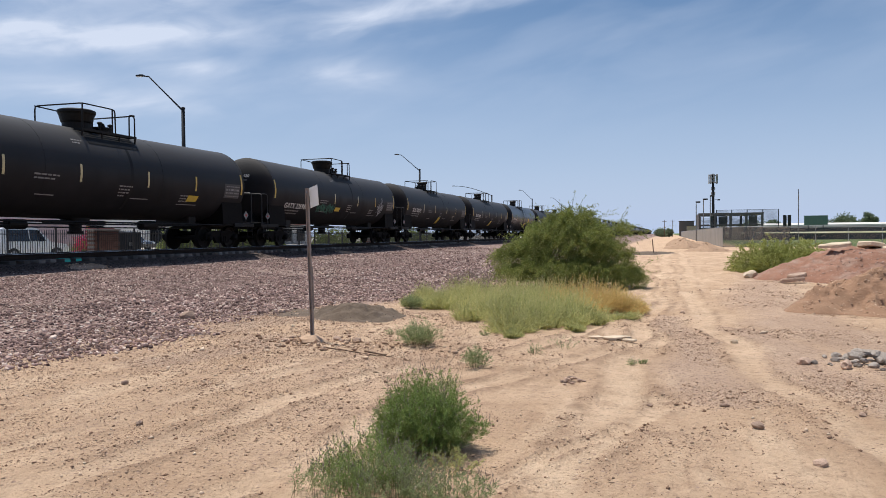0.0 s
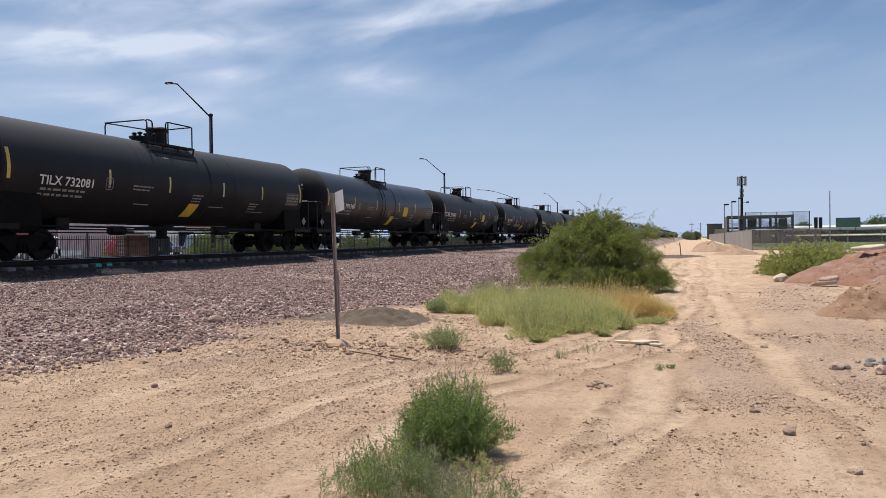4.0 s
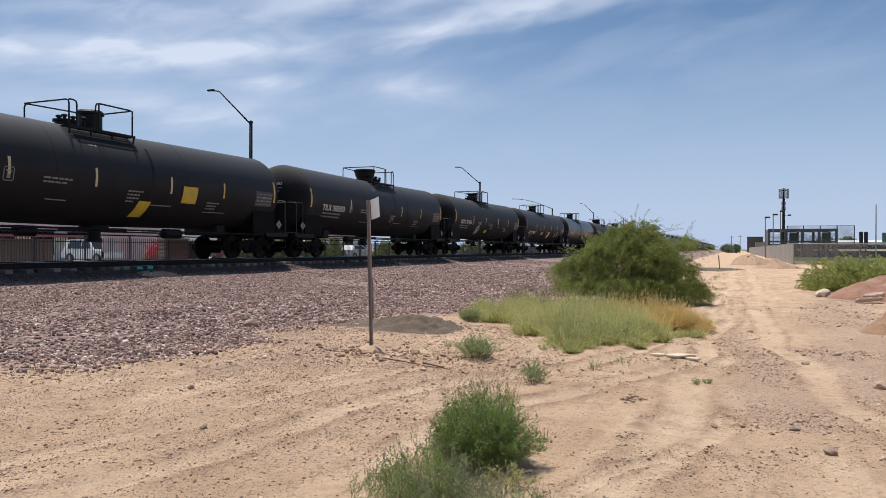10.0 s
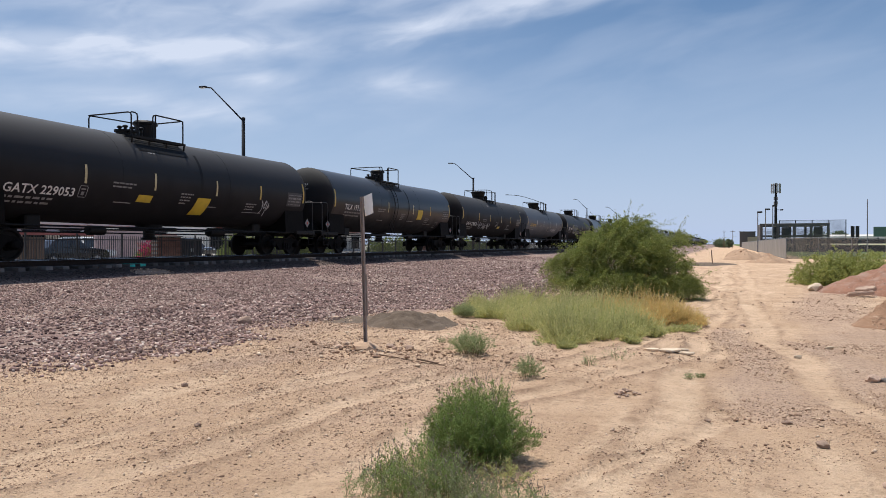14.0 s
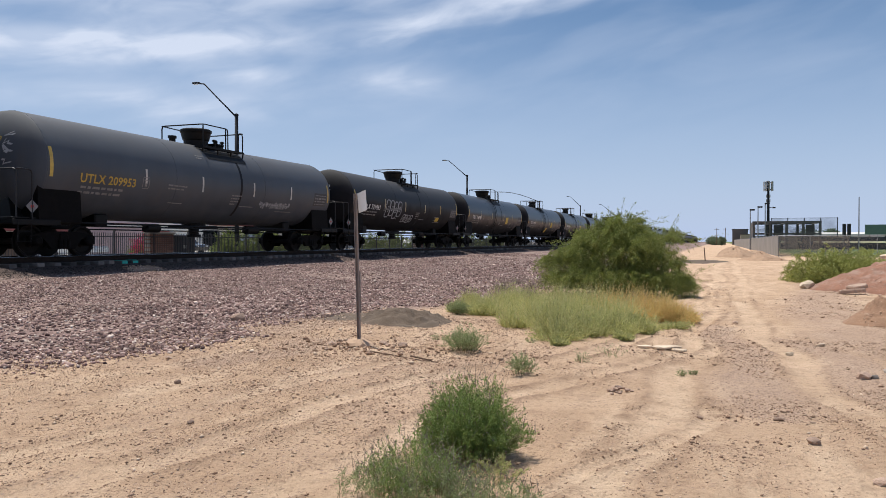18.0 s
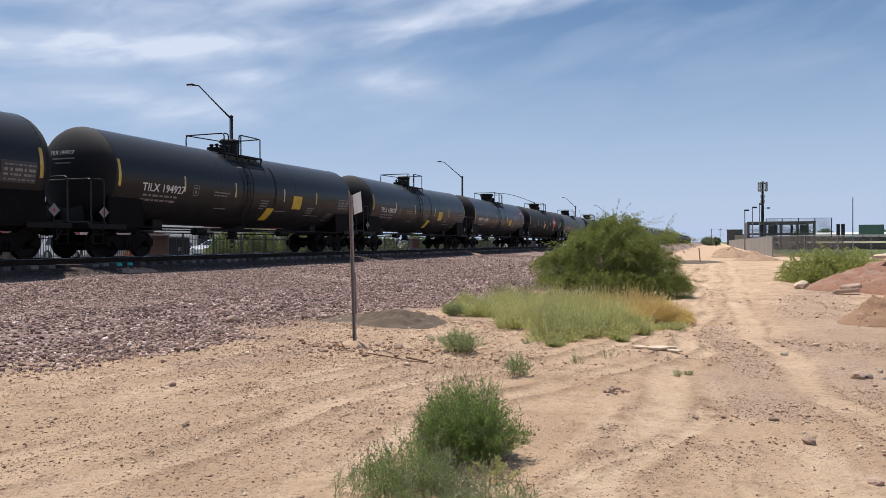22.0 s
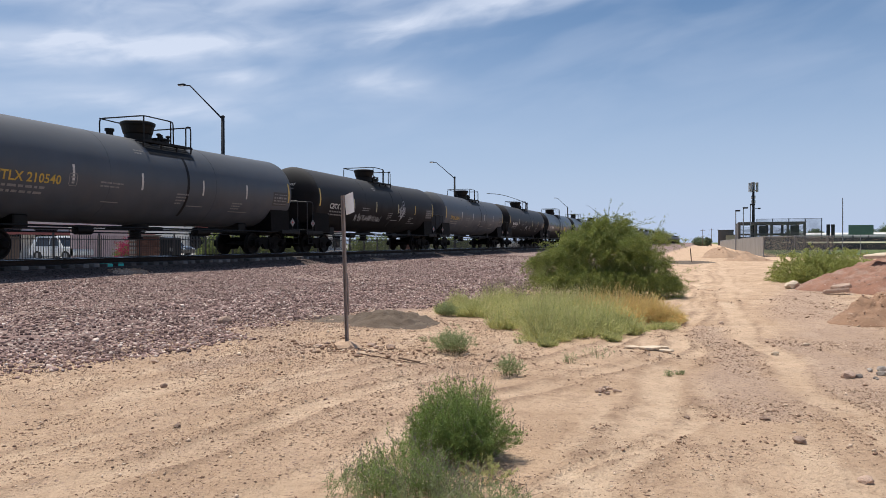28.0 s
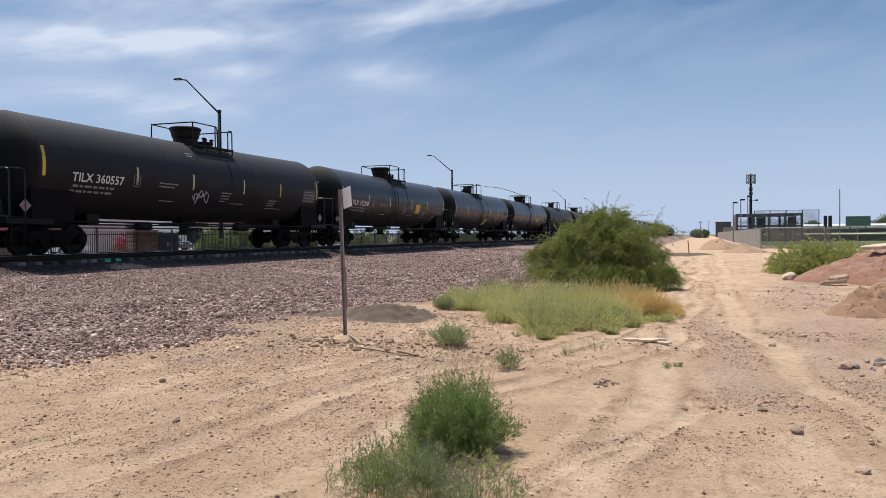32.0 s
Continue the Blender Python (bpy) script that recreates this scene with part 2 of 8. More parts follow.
def ground_mat():
    """Desert dirt, purple-brown railway gravel along the track, dark fines, dry grass field far to the right."""
    m, nt, b = node_mat("ground")
    n, ln = nt.nodes.new, nt.links.new
    geo = n("ShaderNodeNewGeometry")
    sep = n("ShaderNodeSeparateXYZ")
    ln(geo.outputs["Position"], sep.inputs[0])

    def noise_at(scale, detail=4, rough=0.55, distort=0.0, vec=None):
        t = n("ShaderNodeTexNoise")
        t.inputs["Scale"].default_value, t.inputs["Detail"].default_value, t.inputs["Roughness"].default_value = scale, detail, rough
        t.inputs["Distortion"].default_value = distort
        ln(vec or geo.outputs["Position"], t.inputs["Vector"])
        return t.outputs[0]

    def ramp(src, lo, hi, a=0.0, c=1.0):
        r = n("ShaderNodeMapRange")
        for k, v in (("From Min", lo), ("From Max", hi), ("To Min", a), ("To Max", c)):
            r.inputs[k].default_value = v
        ln(src, r.inputs[0])
        return r.outputs[0]

    def blend(f, a, c):
        x = n("ShaderNodeMix"); x.data_type = "RGBA"
        ln(f, x.inputs[0])
        for s, v in ((6, a), (7, c)):
            if isinstance(v, tuple):
                x.inputs[s].default_value = (*v, 1)
            else:
                ln(v, x.inputs[s])
        return x.outputs[2]

    def calc(op, a, c):
        x = n("ShaderNodeMath"); x.operation = op
        for s, v in ((0, a), (1, c)):
            if isinstance(v, (int, float)):
                x.inputs[s].default_value = v
            else:
                ln(v, x.inputs[s])
        return x.outputs[0]

    def field(name):
        x = n("ShaderNodeAttribute")
        x.attribute_name = name
        return x.outputs["Fac"]

    # tan dirt at three scales, faintly streaked along the road's way
    st = n("ShaderNodeMapping")
    st.inputs["Scale"].default_value = (1.0, 0.3, 1.0)
    ln(geo.outputs["Position"], st.inputs[0])
    dirt = blend(ramp(noise_at(0.55, 6, 0.62), 0.36, 0.64), DIRT_A, DIRT_B)
    dirt = blend(ramp(noise_at(1.9, 6, 0.66, 0.4, st.outputs[0]), 0.50, 0.68, 0, 0.6), dirt, DIRT_C)
    dirt = blend(ramp(noise_at(2.7, 7, 0.7, 0.5), 0.52, 0.68, 0, 0.55), dirt, DIRT_E)
    # packed pale sand in the wheel tracks, loose darker soil thrown up beside them
    dirt = blend(calc("MULTIPLY", field("packed"), ramp(noise_at(1.7, 7, 0.7), 0.38, 0.64, 0.05, 0.72)), dirt, DIRT_C)
    dirt = blend(calc("MULTIPLY", field("loose"), ramp(noise_at(7.0, 6, 0.7), 0.36, 0.6, 0.1, 0.85)), dirt, DIRT_D)
    # crumbs and their pits
    dirt = blend(ramp(noise_at(13.0, 6, 0.75, 0.3), 0.54, 0.67, 0, 0.62), dirt, DIRT_D)
    dirt = blend(ramp(noise_at(34.0, 4, 0.7), 0.56, 0.66, 0, 0.42), dirt, DIRT_E)
    # grit: mauve-brown crushed stone washed over the road
    gr = n("ShaderNodeTexVoronoi")
    gr.inputs["Scale"].default_value, gr.inputs["Randomness"].default_value = 34.0, 1.0
    ln(geo.outputs["Position"], gr.inputs["Vector"])
    gc = n("ShaderNodeSeparateColor")
    ln(gr.outputs["Color"], gc.inputs[0])
    stones = blend(gc.outputs[1], (0.16, 0.098, 0.072), (0.46, 0.325, 0.25))
    thick = calc("ADD", field("grit"), calc("MULTIPLY", calc("SUBTRACT", noise_at(1.4, 6, 0.7), 0.5), 1.3))
    dirt = blend(ramp(thick, 0.1, 1.0, 0, 0.52), dirt, (0.455, 0.325, 0.245))
    on = calc("MULTIPLY", ramp(gr.outputs["Distance"], 0.55, 0.35), ramp(calc("ADD", gc.outputs[0], calc("MULTIPLY", thick, 0.55)), 0.93, 1.03, 0, 0.8))
    dirt = blend(on, dirt, stones)
    # gravel: each stone a cell
    vo = n("ShaderNodeTexVoronoi")
    vo.inputs["Scale"].default_value = 17.0
    ln(geo.outputs["Position"], vo.inputs["Vector"])
    cs = n("ShaderNodeSeparateColor")
    ln(vo.outputs["Color"], cs.inputs[0])
    grav = blend(cs.outputs[0], GRAVEL_A, GRAVEL_B)
    grav = blend(ramp(cs.outputs[1], 0.86, 0.93), grav, GRAVEL_C)
    grav = blend(ramp(noise_at(0.35, 4), 0.45, 0.7, 0, 0.55), grav, GRAVEL_D)
    edge = calc("ADD", calc("SUBTRACT", sep.outputs["X"], ramp(sep.outputs["Y"], 13.0, 21.0, 0.0, 2.3)), calc("MULTIPLY", calc("ADD", noise_at(0.33, 6, 0.68), -0.5), 4.5))
    is_grav = ramp(edge, -7.4, -8.6)
    west = ramp(sep.outputs["X"], -24.5, -25.5)
    # the train's shade deepened in the bed's colour, under and beside the rails
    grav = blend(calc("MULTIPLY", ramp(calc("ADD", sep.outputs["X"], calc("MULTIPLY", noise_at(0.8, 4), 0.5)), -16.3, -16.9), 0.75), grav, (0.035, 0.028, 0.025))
    col = blend(is_grav, dirt, grav)
    col = blend(west, col, LOT)
    # the ball field's grass beyond the fence
    field = calc("MULTIPLY", ramp(sep.outputs["X"], 7.0, 9.0), ramp(sep.outputs["Y"], 84.0, 88.0))
    col = blend(field, col, blend(ramp(noise_at(0.2, 4), 0.3, 0.7), (0.10, 0.15, 0.05), (0.16, 0.19, 0.07)))
    ln(col, b.inputs["Base Color"])
    b.inputs["Roughness"].default_value = 0.95
    b.inputs["Specular IOR Level"].default_value = 0.15
    h = calc("ADD", calc("MULTIPLY", noise_at(5.5, 7, 0.74), 1.0), calc("MULTIPLY", noise_at(40.0, 3, 0.6), 0.22))
    hg = calc("MULTIPLY", vo.outputs["Distance"], 0.5)
    x = n("ShaderNodeMix"); x.data_type = "FLOAT"
    ln(is_grav, x.inputs[0]); ln(h, x.inputs[2]); ln(hg, x.inputs[3])
    bp = n("ShaderNodeBump")
    bp.inputs["Strength"].default_value, bp.inputs["Distance"].default_value = 1.0, 0.09
    ln(x.outputs[0], bp.inputs["Height"]); ln(bp.outputs[0], b.inputs["Normal"])
    return m


DIRT_A, DIRT_B, DIRT_C, DIRT_D, DIRT_E = (0.485, 0.328, 0.212), (0.635, 0.447, 0.30), (0.78, 0.587, 0.41), (0.24, 0.15, 0.098), (0.35, 0.23, 0.152)
GRAVEL_A, GRAVEL_B, GRAVEL_C, GRAVEL_D = (0.13, 0.084, 0.075), (0.31, 0.21, 0.182), (0.50, 0.42, 0.36), (0.40, 0.30, 0.24)
LOT = (0.48, 0.45, 0.41)

M = {}
M["ground"] = ground_mat()
M["paint_black"] = mat("black_tank_paint", (0.009, 0.009, 0.0104), 0.50, var=0.35, scale=2.0, spec=0.26, top_sheen=0.6, grime=(1.5, 2.7), dirt=(0.016, 0.013, 0.011), dirt_amount=0.3, stretch=(1, 0.5, 0.35))
M["paint_dull"] = mat("dull_black_tank_paint", (0.0095, 0.0092, 0.0098), 0.56, var=0.35, scale=2.0, spec=0.24, top_sheen=0.66, grime=(1.5, 2.7), dirt=(0.022, 0.018, 0.015), dirt_amount=0.35, stretch=(1, 0.5, 0.35))
M["paint_gloss"] = mat("glossy_black_tank_paint", (0.007, 0.0075, 0.009), 0.30, var=0.25, scale=2.0, spec=0.36, top_sheen=0.5, grime=(1.4, 2.2), dirt=(0.015, 0.013, 0.012), dirt_amount=0.2, stretch=(1, 0.5, 0.35))
M["paint_grey"] = mat("grey_tank_paint", (0.056, 0.066, 0.079), 0.5, top_sheen=0.6, var=0.2, scale=2.0, grime=(1.4, 2.2), dirt=(0.10, 0.085, 0.07), dirt_amount=0.35, stretch=(1, 0.5, 0.35))
M["steel_black"] = mat("black_steel", (0.005, 0.005, 0.005), 0.55, var=0.3, scale=9, spec=0.2, dirt=(0.012, 0.009, 0.007), dirt_amount=0.4)
M["truck_steel"] = mat("cast_steel", (0.0045, 0.004, 0.0038), 0.75, var=0.35, scale=9, spec=0.12, dirt=(0.010, 0.008, 0.006), dirt_amount=0.5, bump=0.3)
M["spill"] = mat("matt_black_spill", (0.006, 0.006, 0.006), 0.6, var=0.3, scale=5, spec=0.25)
M["wheel_steel"] = mat("wheel_steel", (0.0065, 0.0055, 0.005), 0.65, var=0.3, scale=7, spec=0.18, dirt=(0.016, 0.011, 0.008), dirt_amount=0.5)
M["stripe_yellow"] = mat("yellow_reflective", (0.58, 0.41, 0.08), 0.45, var=0.2, scale=8, dirt=(0.2, 0.14, 0.06), dirt_amount=0.5)
M["stripe_white"] = mat("white_reflective", (0.6, 0.58, 0.52), 0.5, var=0.2, scale=8, dirt=(0.3, 0.26, 0.2), dirt_amount=0.5)
M["yellow_decal"] = mat("yellow_decal", (0.58, 0.41, 0.03), 0.5, var=0.15, scale=6, dirt=(0.3, 0.2, 0.05), dirt_amount=0.4)
# Yellow tape with its grazing sheen mixed into the colour.
M["stripe_pale"] = mat("sheen_reflective", (0.56, 0.49, 0.27), 0.4, var=0.2, scale=8, dirt=(0.25, 0.2, 0.1), dirt_amount=0.5)
M["handrail"] = mat("worn_handrail", (0.010, 0.010, 0.011), 0.55, var=0.3, scale=9)
M["placard"] = mat("weathered_placard", (0.22, 0.215, 0.21), 0.6, var=0.25, scale=14, dirt=(0.1, 0.09, 0.08), dirt_amount=0.5)
M["white_letter"] = mat("white_lettering", (0.68, 0.67, 0.64), 0.6, var=0.2, scale=14, dirt=(0.25, 0.23, 0.2), dirt_amount=0.5)
M["dim_letter"] = mat("faded_lettering", (0.24, 0.23, 0.22), 0.7, var=0.3, scale=14, dirt=(0.1, 0.09, 0.08), dirt_amount=0.6)
M["amber_letter"] = mat("amber_lettering", (0.55, 0.36, 0.05), 0.6, var=0.2, scale=14, dirt=(0.2, 0.14, 0.06), dirt_amount=0.5)
M["panel_grey"] = mat("stencil_panel", (0.06, 0.058, 0.056), 0.65, var=0.3, scale=10, dirt=(0.05, 0.045, 0.04), dirt_amount=0.6)
M["red_decal"] = mat("red_decal", (0.42, 0.03, 0.025), 0.5, var=0.2, scale=6)
M["spray_white"] = mat("white_spray_paint", (0.36, 0.365, 0.37), 0.7, var=0.3, scale=12)
M["spray_green"] = mat("green_spray_paint", (0.03, 0.12, 0.08), 0.7, var=0.3, scale=12)
M["rail_steel"] = mat("rusty_rail", (0.030, 0.021, 0.017), 0.85, var=0.3, scale=12, spec=0.12, dirt=(0.025, 0.018, 0.015), dirt_amount=0.6)
M["rail_top"] = mat("polished_rail_head", (0.62, 0.60, 0.58), 0.22, metal=1.0, var=0.15)
M["tie"] = mat("weathered_tie", (0.13, 0.115, 0.105), 0.9, var=0.3, scale=8, per_piece=0.65, bump=0.4, dirt=(0.13, 0.10, 0.085), dirt_amount=0.7)
M["tie_teal"] = mat("teal_painted_tie_end", (0.04, 0.46, 0.38), 0.7, var=0.2, scale=8, dirt=(0.1, 0.2, 0.17), dirt_amount=0.4)
M["galv"] = mat("galvanised_steel", (0.30, 0.30, 0.31), 0.5, metal=0.6, var=0.2, scale=10)
M["pole_dark"] = mat("dark_painted_pole", (0.022, 0.024, 0.028), 0.8, spec=0.2, var=0.2, scale=4)
M["sign_white"] = mat("white_sign_sheet", (0.78, 0.78, 0.77), 0.5, var=0.06, scale=8, dirt=(0.5, 0.45, 0.38), dirt_amount=0.3)
M["sign_post"] = mat("weathered_sign_post", (0.28, 0.235, 0.215), 0.6, var=0.25, scale=10, dirt=(0.27, 0.20, 0.15), dirt_amount=0.4)
M["concrete"] = mat("concrete", (0.50, 0.34, 0.225), 0.95, var=0.15, scale=7, bump=0.5, dirt=(0.36, 0.25, 0.17), dirt_amount=0.6)
M["stone"] = mat("stone", (0.50, 0.35, 0.26), 0.95, var=0.25, scale=9, per_piece=0.3, bump=0.6)
M["stone_grey"] = mat("grey_river_stone", (0.34, 0.29, 0.245), 0.9, var=0.25, scale=9, per_piece=0.35, bump=0.5)
M["stone_pale"] = mat("pale_stone", (0.64, 0.51, 0.37), 0.95, var=0.2, scale=9, per_piece=0.15, bump=0.6)
M["wood"] = mat("dry_wood", (0.16, 0.10, 0.065), 0.9, var=0.3, scale=9, bump=0.4)
M["gravel"] = island_mat("gravel", [(0.085, 0.052, 0.048), (0.194, 0.123, 0.108), (0.308, 0.203, 0.177), (0.456, 0.325, 0.279), (0.251, 0.162, 0.141), (0.125, 0.080, 0.071), (0.376, 0.257, 0.217), (0.684, 0.570, 0.490)], sub=0.35)
M["clods"] = island_mat("dirt_clods", [(0.19, 0.115, 0.078), (0.32, 0.205, 0.137), (0.46, 0.31, 0.21), (0.25, 0.155, 0.102), (0.60, 0.44, 0.31), (0.38, 0.25, 0.168), (0.74, 0.58, 0.43)])
# Stones of the track bed, their colours darkened for the train's shade.
M["dark_grit"] = island_mat("shaded_ballast", [(0.022, 0.018, 0.016), (0.04, 0.032, 0.029), (0.06, 0.049, 0.044), (0.085, 0.07, 0.062), (0.15, 0.13, 0.12)])

# ---- building helpers ----
def mesh_of(name, verts, faces, material, smooth=False):
    me = bpy.data.meshes.new(name)
    me.from_pydata([tuple(v) for v in verts], [], [tuple(f) for f in faces])
    me.materials.append(material)
    if smooth:
        me.polygons.foreach_set("use_smooth", [True] * len(me.polygons))
    me.update()
    return me


def part(name, bm, material, parent, label="", smooth=False):
    """Links a bmesh (or a ready mesh) as one mesh object under a thing or part."""
    if isinstance(bm, bmesh.types.BMesh):
        me = bpy.data.meshes.new(name)
        bm.to_mesh(me)
        bm.free()
        me.materials.append(material)
        if smooth:
            me.polygons.foreach_set("use_smooth", [True] * len(me.polygons))
    else:
        me = bm
    ob = new(name, me)
    ob.parent = parent
    if label:
        ob["label"] = label
    return ob


def empty(name, m=None):
    ob = new(name)
    ob.empty_display_size = 0.3
    if m is not None:
        ob.matrix_basis = m
    return ob


class Geo:
    """Collects boxes, tubes and rings, and gives them as one mesh."""

    def __init__(self):
        self.v, self.f = [], []

    def add(self, verts, faces):
        o = len(self.v)
        self.v += [tuple(p) for p in verts]
        self.f += [tuple(i + o for i in f) for f in faces]
        return self

    def box(self, c, s, b=0.0, m=None):
        """A box with its long edges cut by b."""
        x, y, z = s[0] / 2, s[1] / 2, s[2] / 2
        if b:
            ring = [(x - b, -y), (x, -y + b), (x, y - b), (x - b, y), (-x + b, y), (-x, y - b), (-x, -y + b), (-x + b, -y)]
            vs = []
            for zz, k in ((-z, b), (-z + b, 0), (z - b, 0), (z, b)):
                vs += [(p - math.copysign(k * 0.7, p), q - math.copysign(k * 0.7, q), zz) for p, q in ring]
            fs = [tuple(range(7, -1, -1)), tuple(range(24, 32))]
            for r in range(3):
                fs += [(r * 8 + i, r * 8 + (i + 1) % 8, r * 8 + 8 + (i + 1) % 8, r * 8 + 8 + i) for i in range(8)]
        else:
            vs = [(i, j, k) for k in (-z, z) for j in (-y, y) for i in (-x, x)]
            fs = [(0, 2, 3, 1), (4, 5, 7, 6), (0, 1, 5, 4), (2, 6, 7, 3), (0, 4, 6, 2), (1, 3, 7, 5)]
        if m is not None:
            vs = [m @ Vector(p) for p in vs]
        return self.add([(p[0] + c[0], p[1] + c[1], p[2] + c[2]) for p in vs], fs)

    def tube(self, pts, r, seg=8, cap=True):
        """A round bar along a line of points; r may be one radius or one for each point."""
        pts = [Vector(p) for p in pts]
        rs = r if isinstance(r, (list, tuple)) else [r] * len(pts)
        o, vs, fs = 0, [], []
        ref = None
        for i, p in enumerate(pts):
            d = (pts[min(i + 1, len(pts) - 1)] - pts[max(i - 1, 0)]).normalized()
            if ref is None:
                ref = d.orthogonal().normalized()
            a = (ref - d * ref.dot(d))
            a = a.normalized() if a.length > 1e-4 else d.orthogonal().normalized()
            ref = a
            c = d.cross(a)
            vs += [p + (a * math.cos(t) + c * math.sin(t)) * rs[i] for t in (2 * math.pi * k / seg for k in range(seg))]
        for i in range(len(pts) - 1):
            fs += [(i * seg + k, i * seg + (k + 1) % seg, (i + 1) * seg + (k + 1) % seg, (i + 1) * seg + k) for k in range(seg)]
        if cap:
            fs.append(tuple(range(seg - 1, -1, -1)))
            e = (len(pts) - 1) * seg
            fs.append(tuple(range(e, e + seg)))
        return self.add(vs, fs)

    def lathe(self, prof, axis, seg=32, c=(0, 0, 0)):
        """A turned body: prof is (radius, distance) along the axis 'x', 'y' or 'z'."""
        vs, fs = [], []
        for r, d in prof:
            for k in range(seg):
                t = 2 * math.pi * k / seg
                p, q = r * math.cos(t), r * math.sin(t)
                v = {"x": (d, p, q), "y": (q, d, p), "z": (p, q, d)}[axis]
                vs.append((v[0] + c[0], v[1] + c[1], v[2] + c[2]))
        for i in range(len(prof) - 1):
            fs += [(i * seg + k, i * seg + (k + 1) % seg, (i + 1) * seg + (k + 1) % seg, (i + 1) * seg + k) for k in range(seg)]
        fs.append(tuple(range(seg - 1, -1, -1)))
        e = (len(prof) - 1) * seg
        fs.append(tuple(range(e, e + seg)))
        return self.add(vs, fs)

    def mesh(self, name, material, smooth=False):
        return mesh_of(name, self.v, self.f, material, smooth)


def val_noise(x, y, scale, seed=0):
    """Smooth value noise, for arrays."""
    x, y = np.asarray(x) * scale, np.asarray(y) * scale
    xi, yi = np.floor(x).astype(np.int64), np.floor(y).astype(np.int64)
    fx, fy = x - xi, y - yi
    fx, fy = fx * fx * (3 - 2 * fx), fy * fy * (3 - 2 * fy)

    def hsh(a, b):
        h = (a * 374761393 + b * 668265263 + seed * 1442695041) & 0x7FFFFFFF
        h = ((h ^ (h >> 13)) * 1274126177) & 0x7FFFFFFF
        return ((h ^ (h >> 16)) & 0xFFFF) / 65535.0 - 0.5

    a, b = hsh(xi, yi), hsh(xi + 1, yi)
    c, d = hsh(xi, yi + 1), hsh(xi + 1, yi + 1)
    return (a * (1 - fx) + b * fx) * (1 - fy) + (c * (1 - fx) + d * fx) * fy


# ---- ground ----
TRACK_X, RAIL_Z, GAUGE = -19.17, 1.157, 1.435
PROFILE = ((-4000, -0.3), (-60, 0.45), (-24.5, 0.45), (-22.6, 0.55), (-21.5, 0.88), (-18.1, 0.90), (-17.8, 0.88), (-17.3, 0.80), (-16.6, 0.63), (-14.0, 0.46), (-10.5, 0.16), (-8.0, 0.02), (-6.0, 0.0), (60, 0.0), (4000, -0.5))


# wheel tracks: points along each (X, Y), half-width, depth
LANES = (
    (((-4.3, 2.6), (-3.85, 4.57), (-3.6, 5.6), (-3.35, 6.9), (-2.9, 8.27), (-2.2, 9.6), (-1.6, 11.3), (-0.95, 13.5), (-0.38, 18.4), (-0.25, 30)), 0.15, 1.0),
    (((-3.1, 2.6), (-2.65, 4.7), (-2.35, 5.85), (-1.9, 7.2), (-1.5, 8.6), (-0.97, 9.6), (-0.45, 12.0), (0.05, 17.7)), 0.15, 1.0),
    (((-5.3, 3.0), (-4.7, 5.0), (-4.45, 6.5), (-4.0, 8.0), (-3.2, 9.8), (-2.5, 10.9)), 0.12, 0.7),
    (((-0.62, 2.6), (-0.60, 4.57), (-0.52, 7.3), (-0.38, 11.4), (-0.18, 18.5), (-0.15, 33), (0.0, 62)), 0.22, 0.7),
    (((2.2, 2.6), (1.5, 6.0), (1.12, 8.0), (0.85, 11.7), (0.72, 17.2), (0.8, 33), (1.1, 62)), 0.18, 0.65),
    (((-1.3, 3.6), (-0.70, 5.2), (-0.44, 5.93), (-0.32, 6.5), (-0.22, 7.4)), 0.09, 0.9),
)
GRIT_BANDS = ((((0.12, 14.5), (0.30, 11), (0.38, 9.0), (0.36, 7.4)), 0.30), (((0.40, 9.2), (0.42, 7.6)), 0.42), (((1.42, 13), (1.55, 10.5), (1.8, 8.6), (2.2, 7.0), (2.6, 4.5)), 0.40), (((3.6, 30), (2.4, 20), (2.3, 14), (3.0, 9), (3.6, 5)), 0.8),
              (((-6.3, 7.6), (-5.9, 8.6), (-6.0, 9.6)), 0.5), (((-7.2, 10.2), (-6.6, 12.6), (-6.9, 17)), 0.7))


def off_line(line, x, y):
    """Distance from a bent line, for arrays."""
    best = np.full(np.shape(x), 1e9)
    for (ax, ay), (bx, by) in zip(line, line[1:]):
        dx, dy = bx - ax, by - ay
        t = np.clip(((x - ax) * dx + (y - ay) * dy) / (dx * dx + dy * dy), 0, 1)
        best = np.minimum(best, np.hypot(x - ax - t * dx, y - ay - t * dy))
    return best


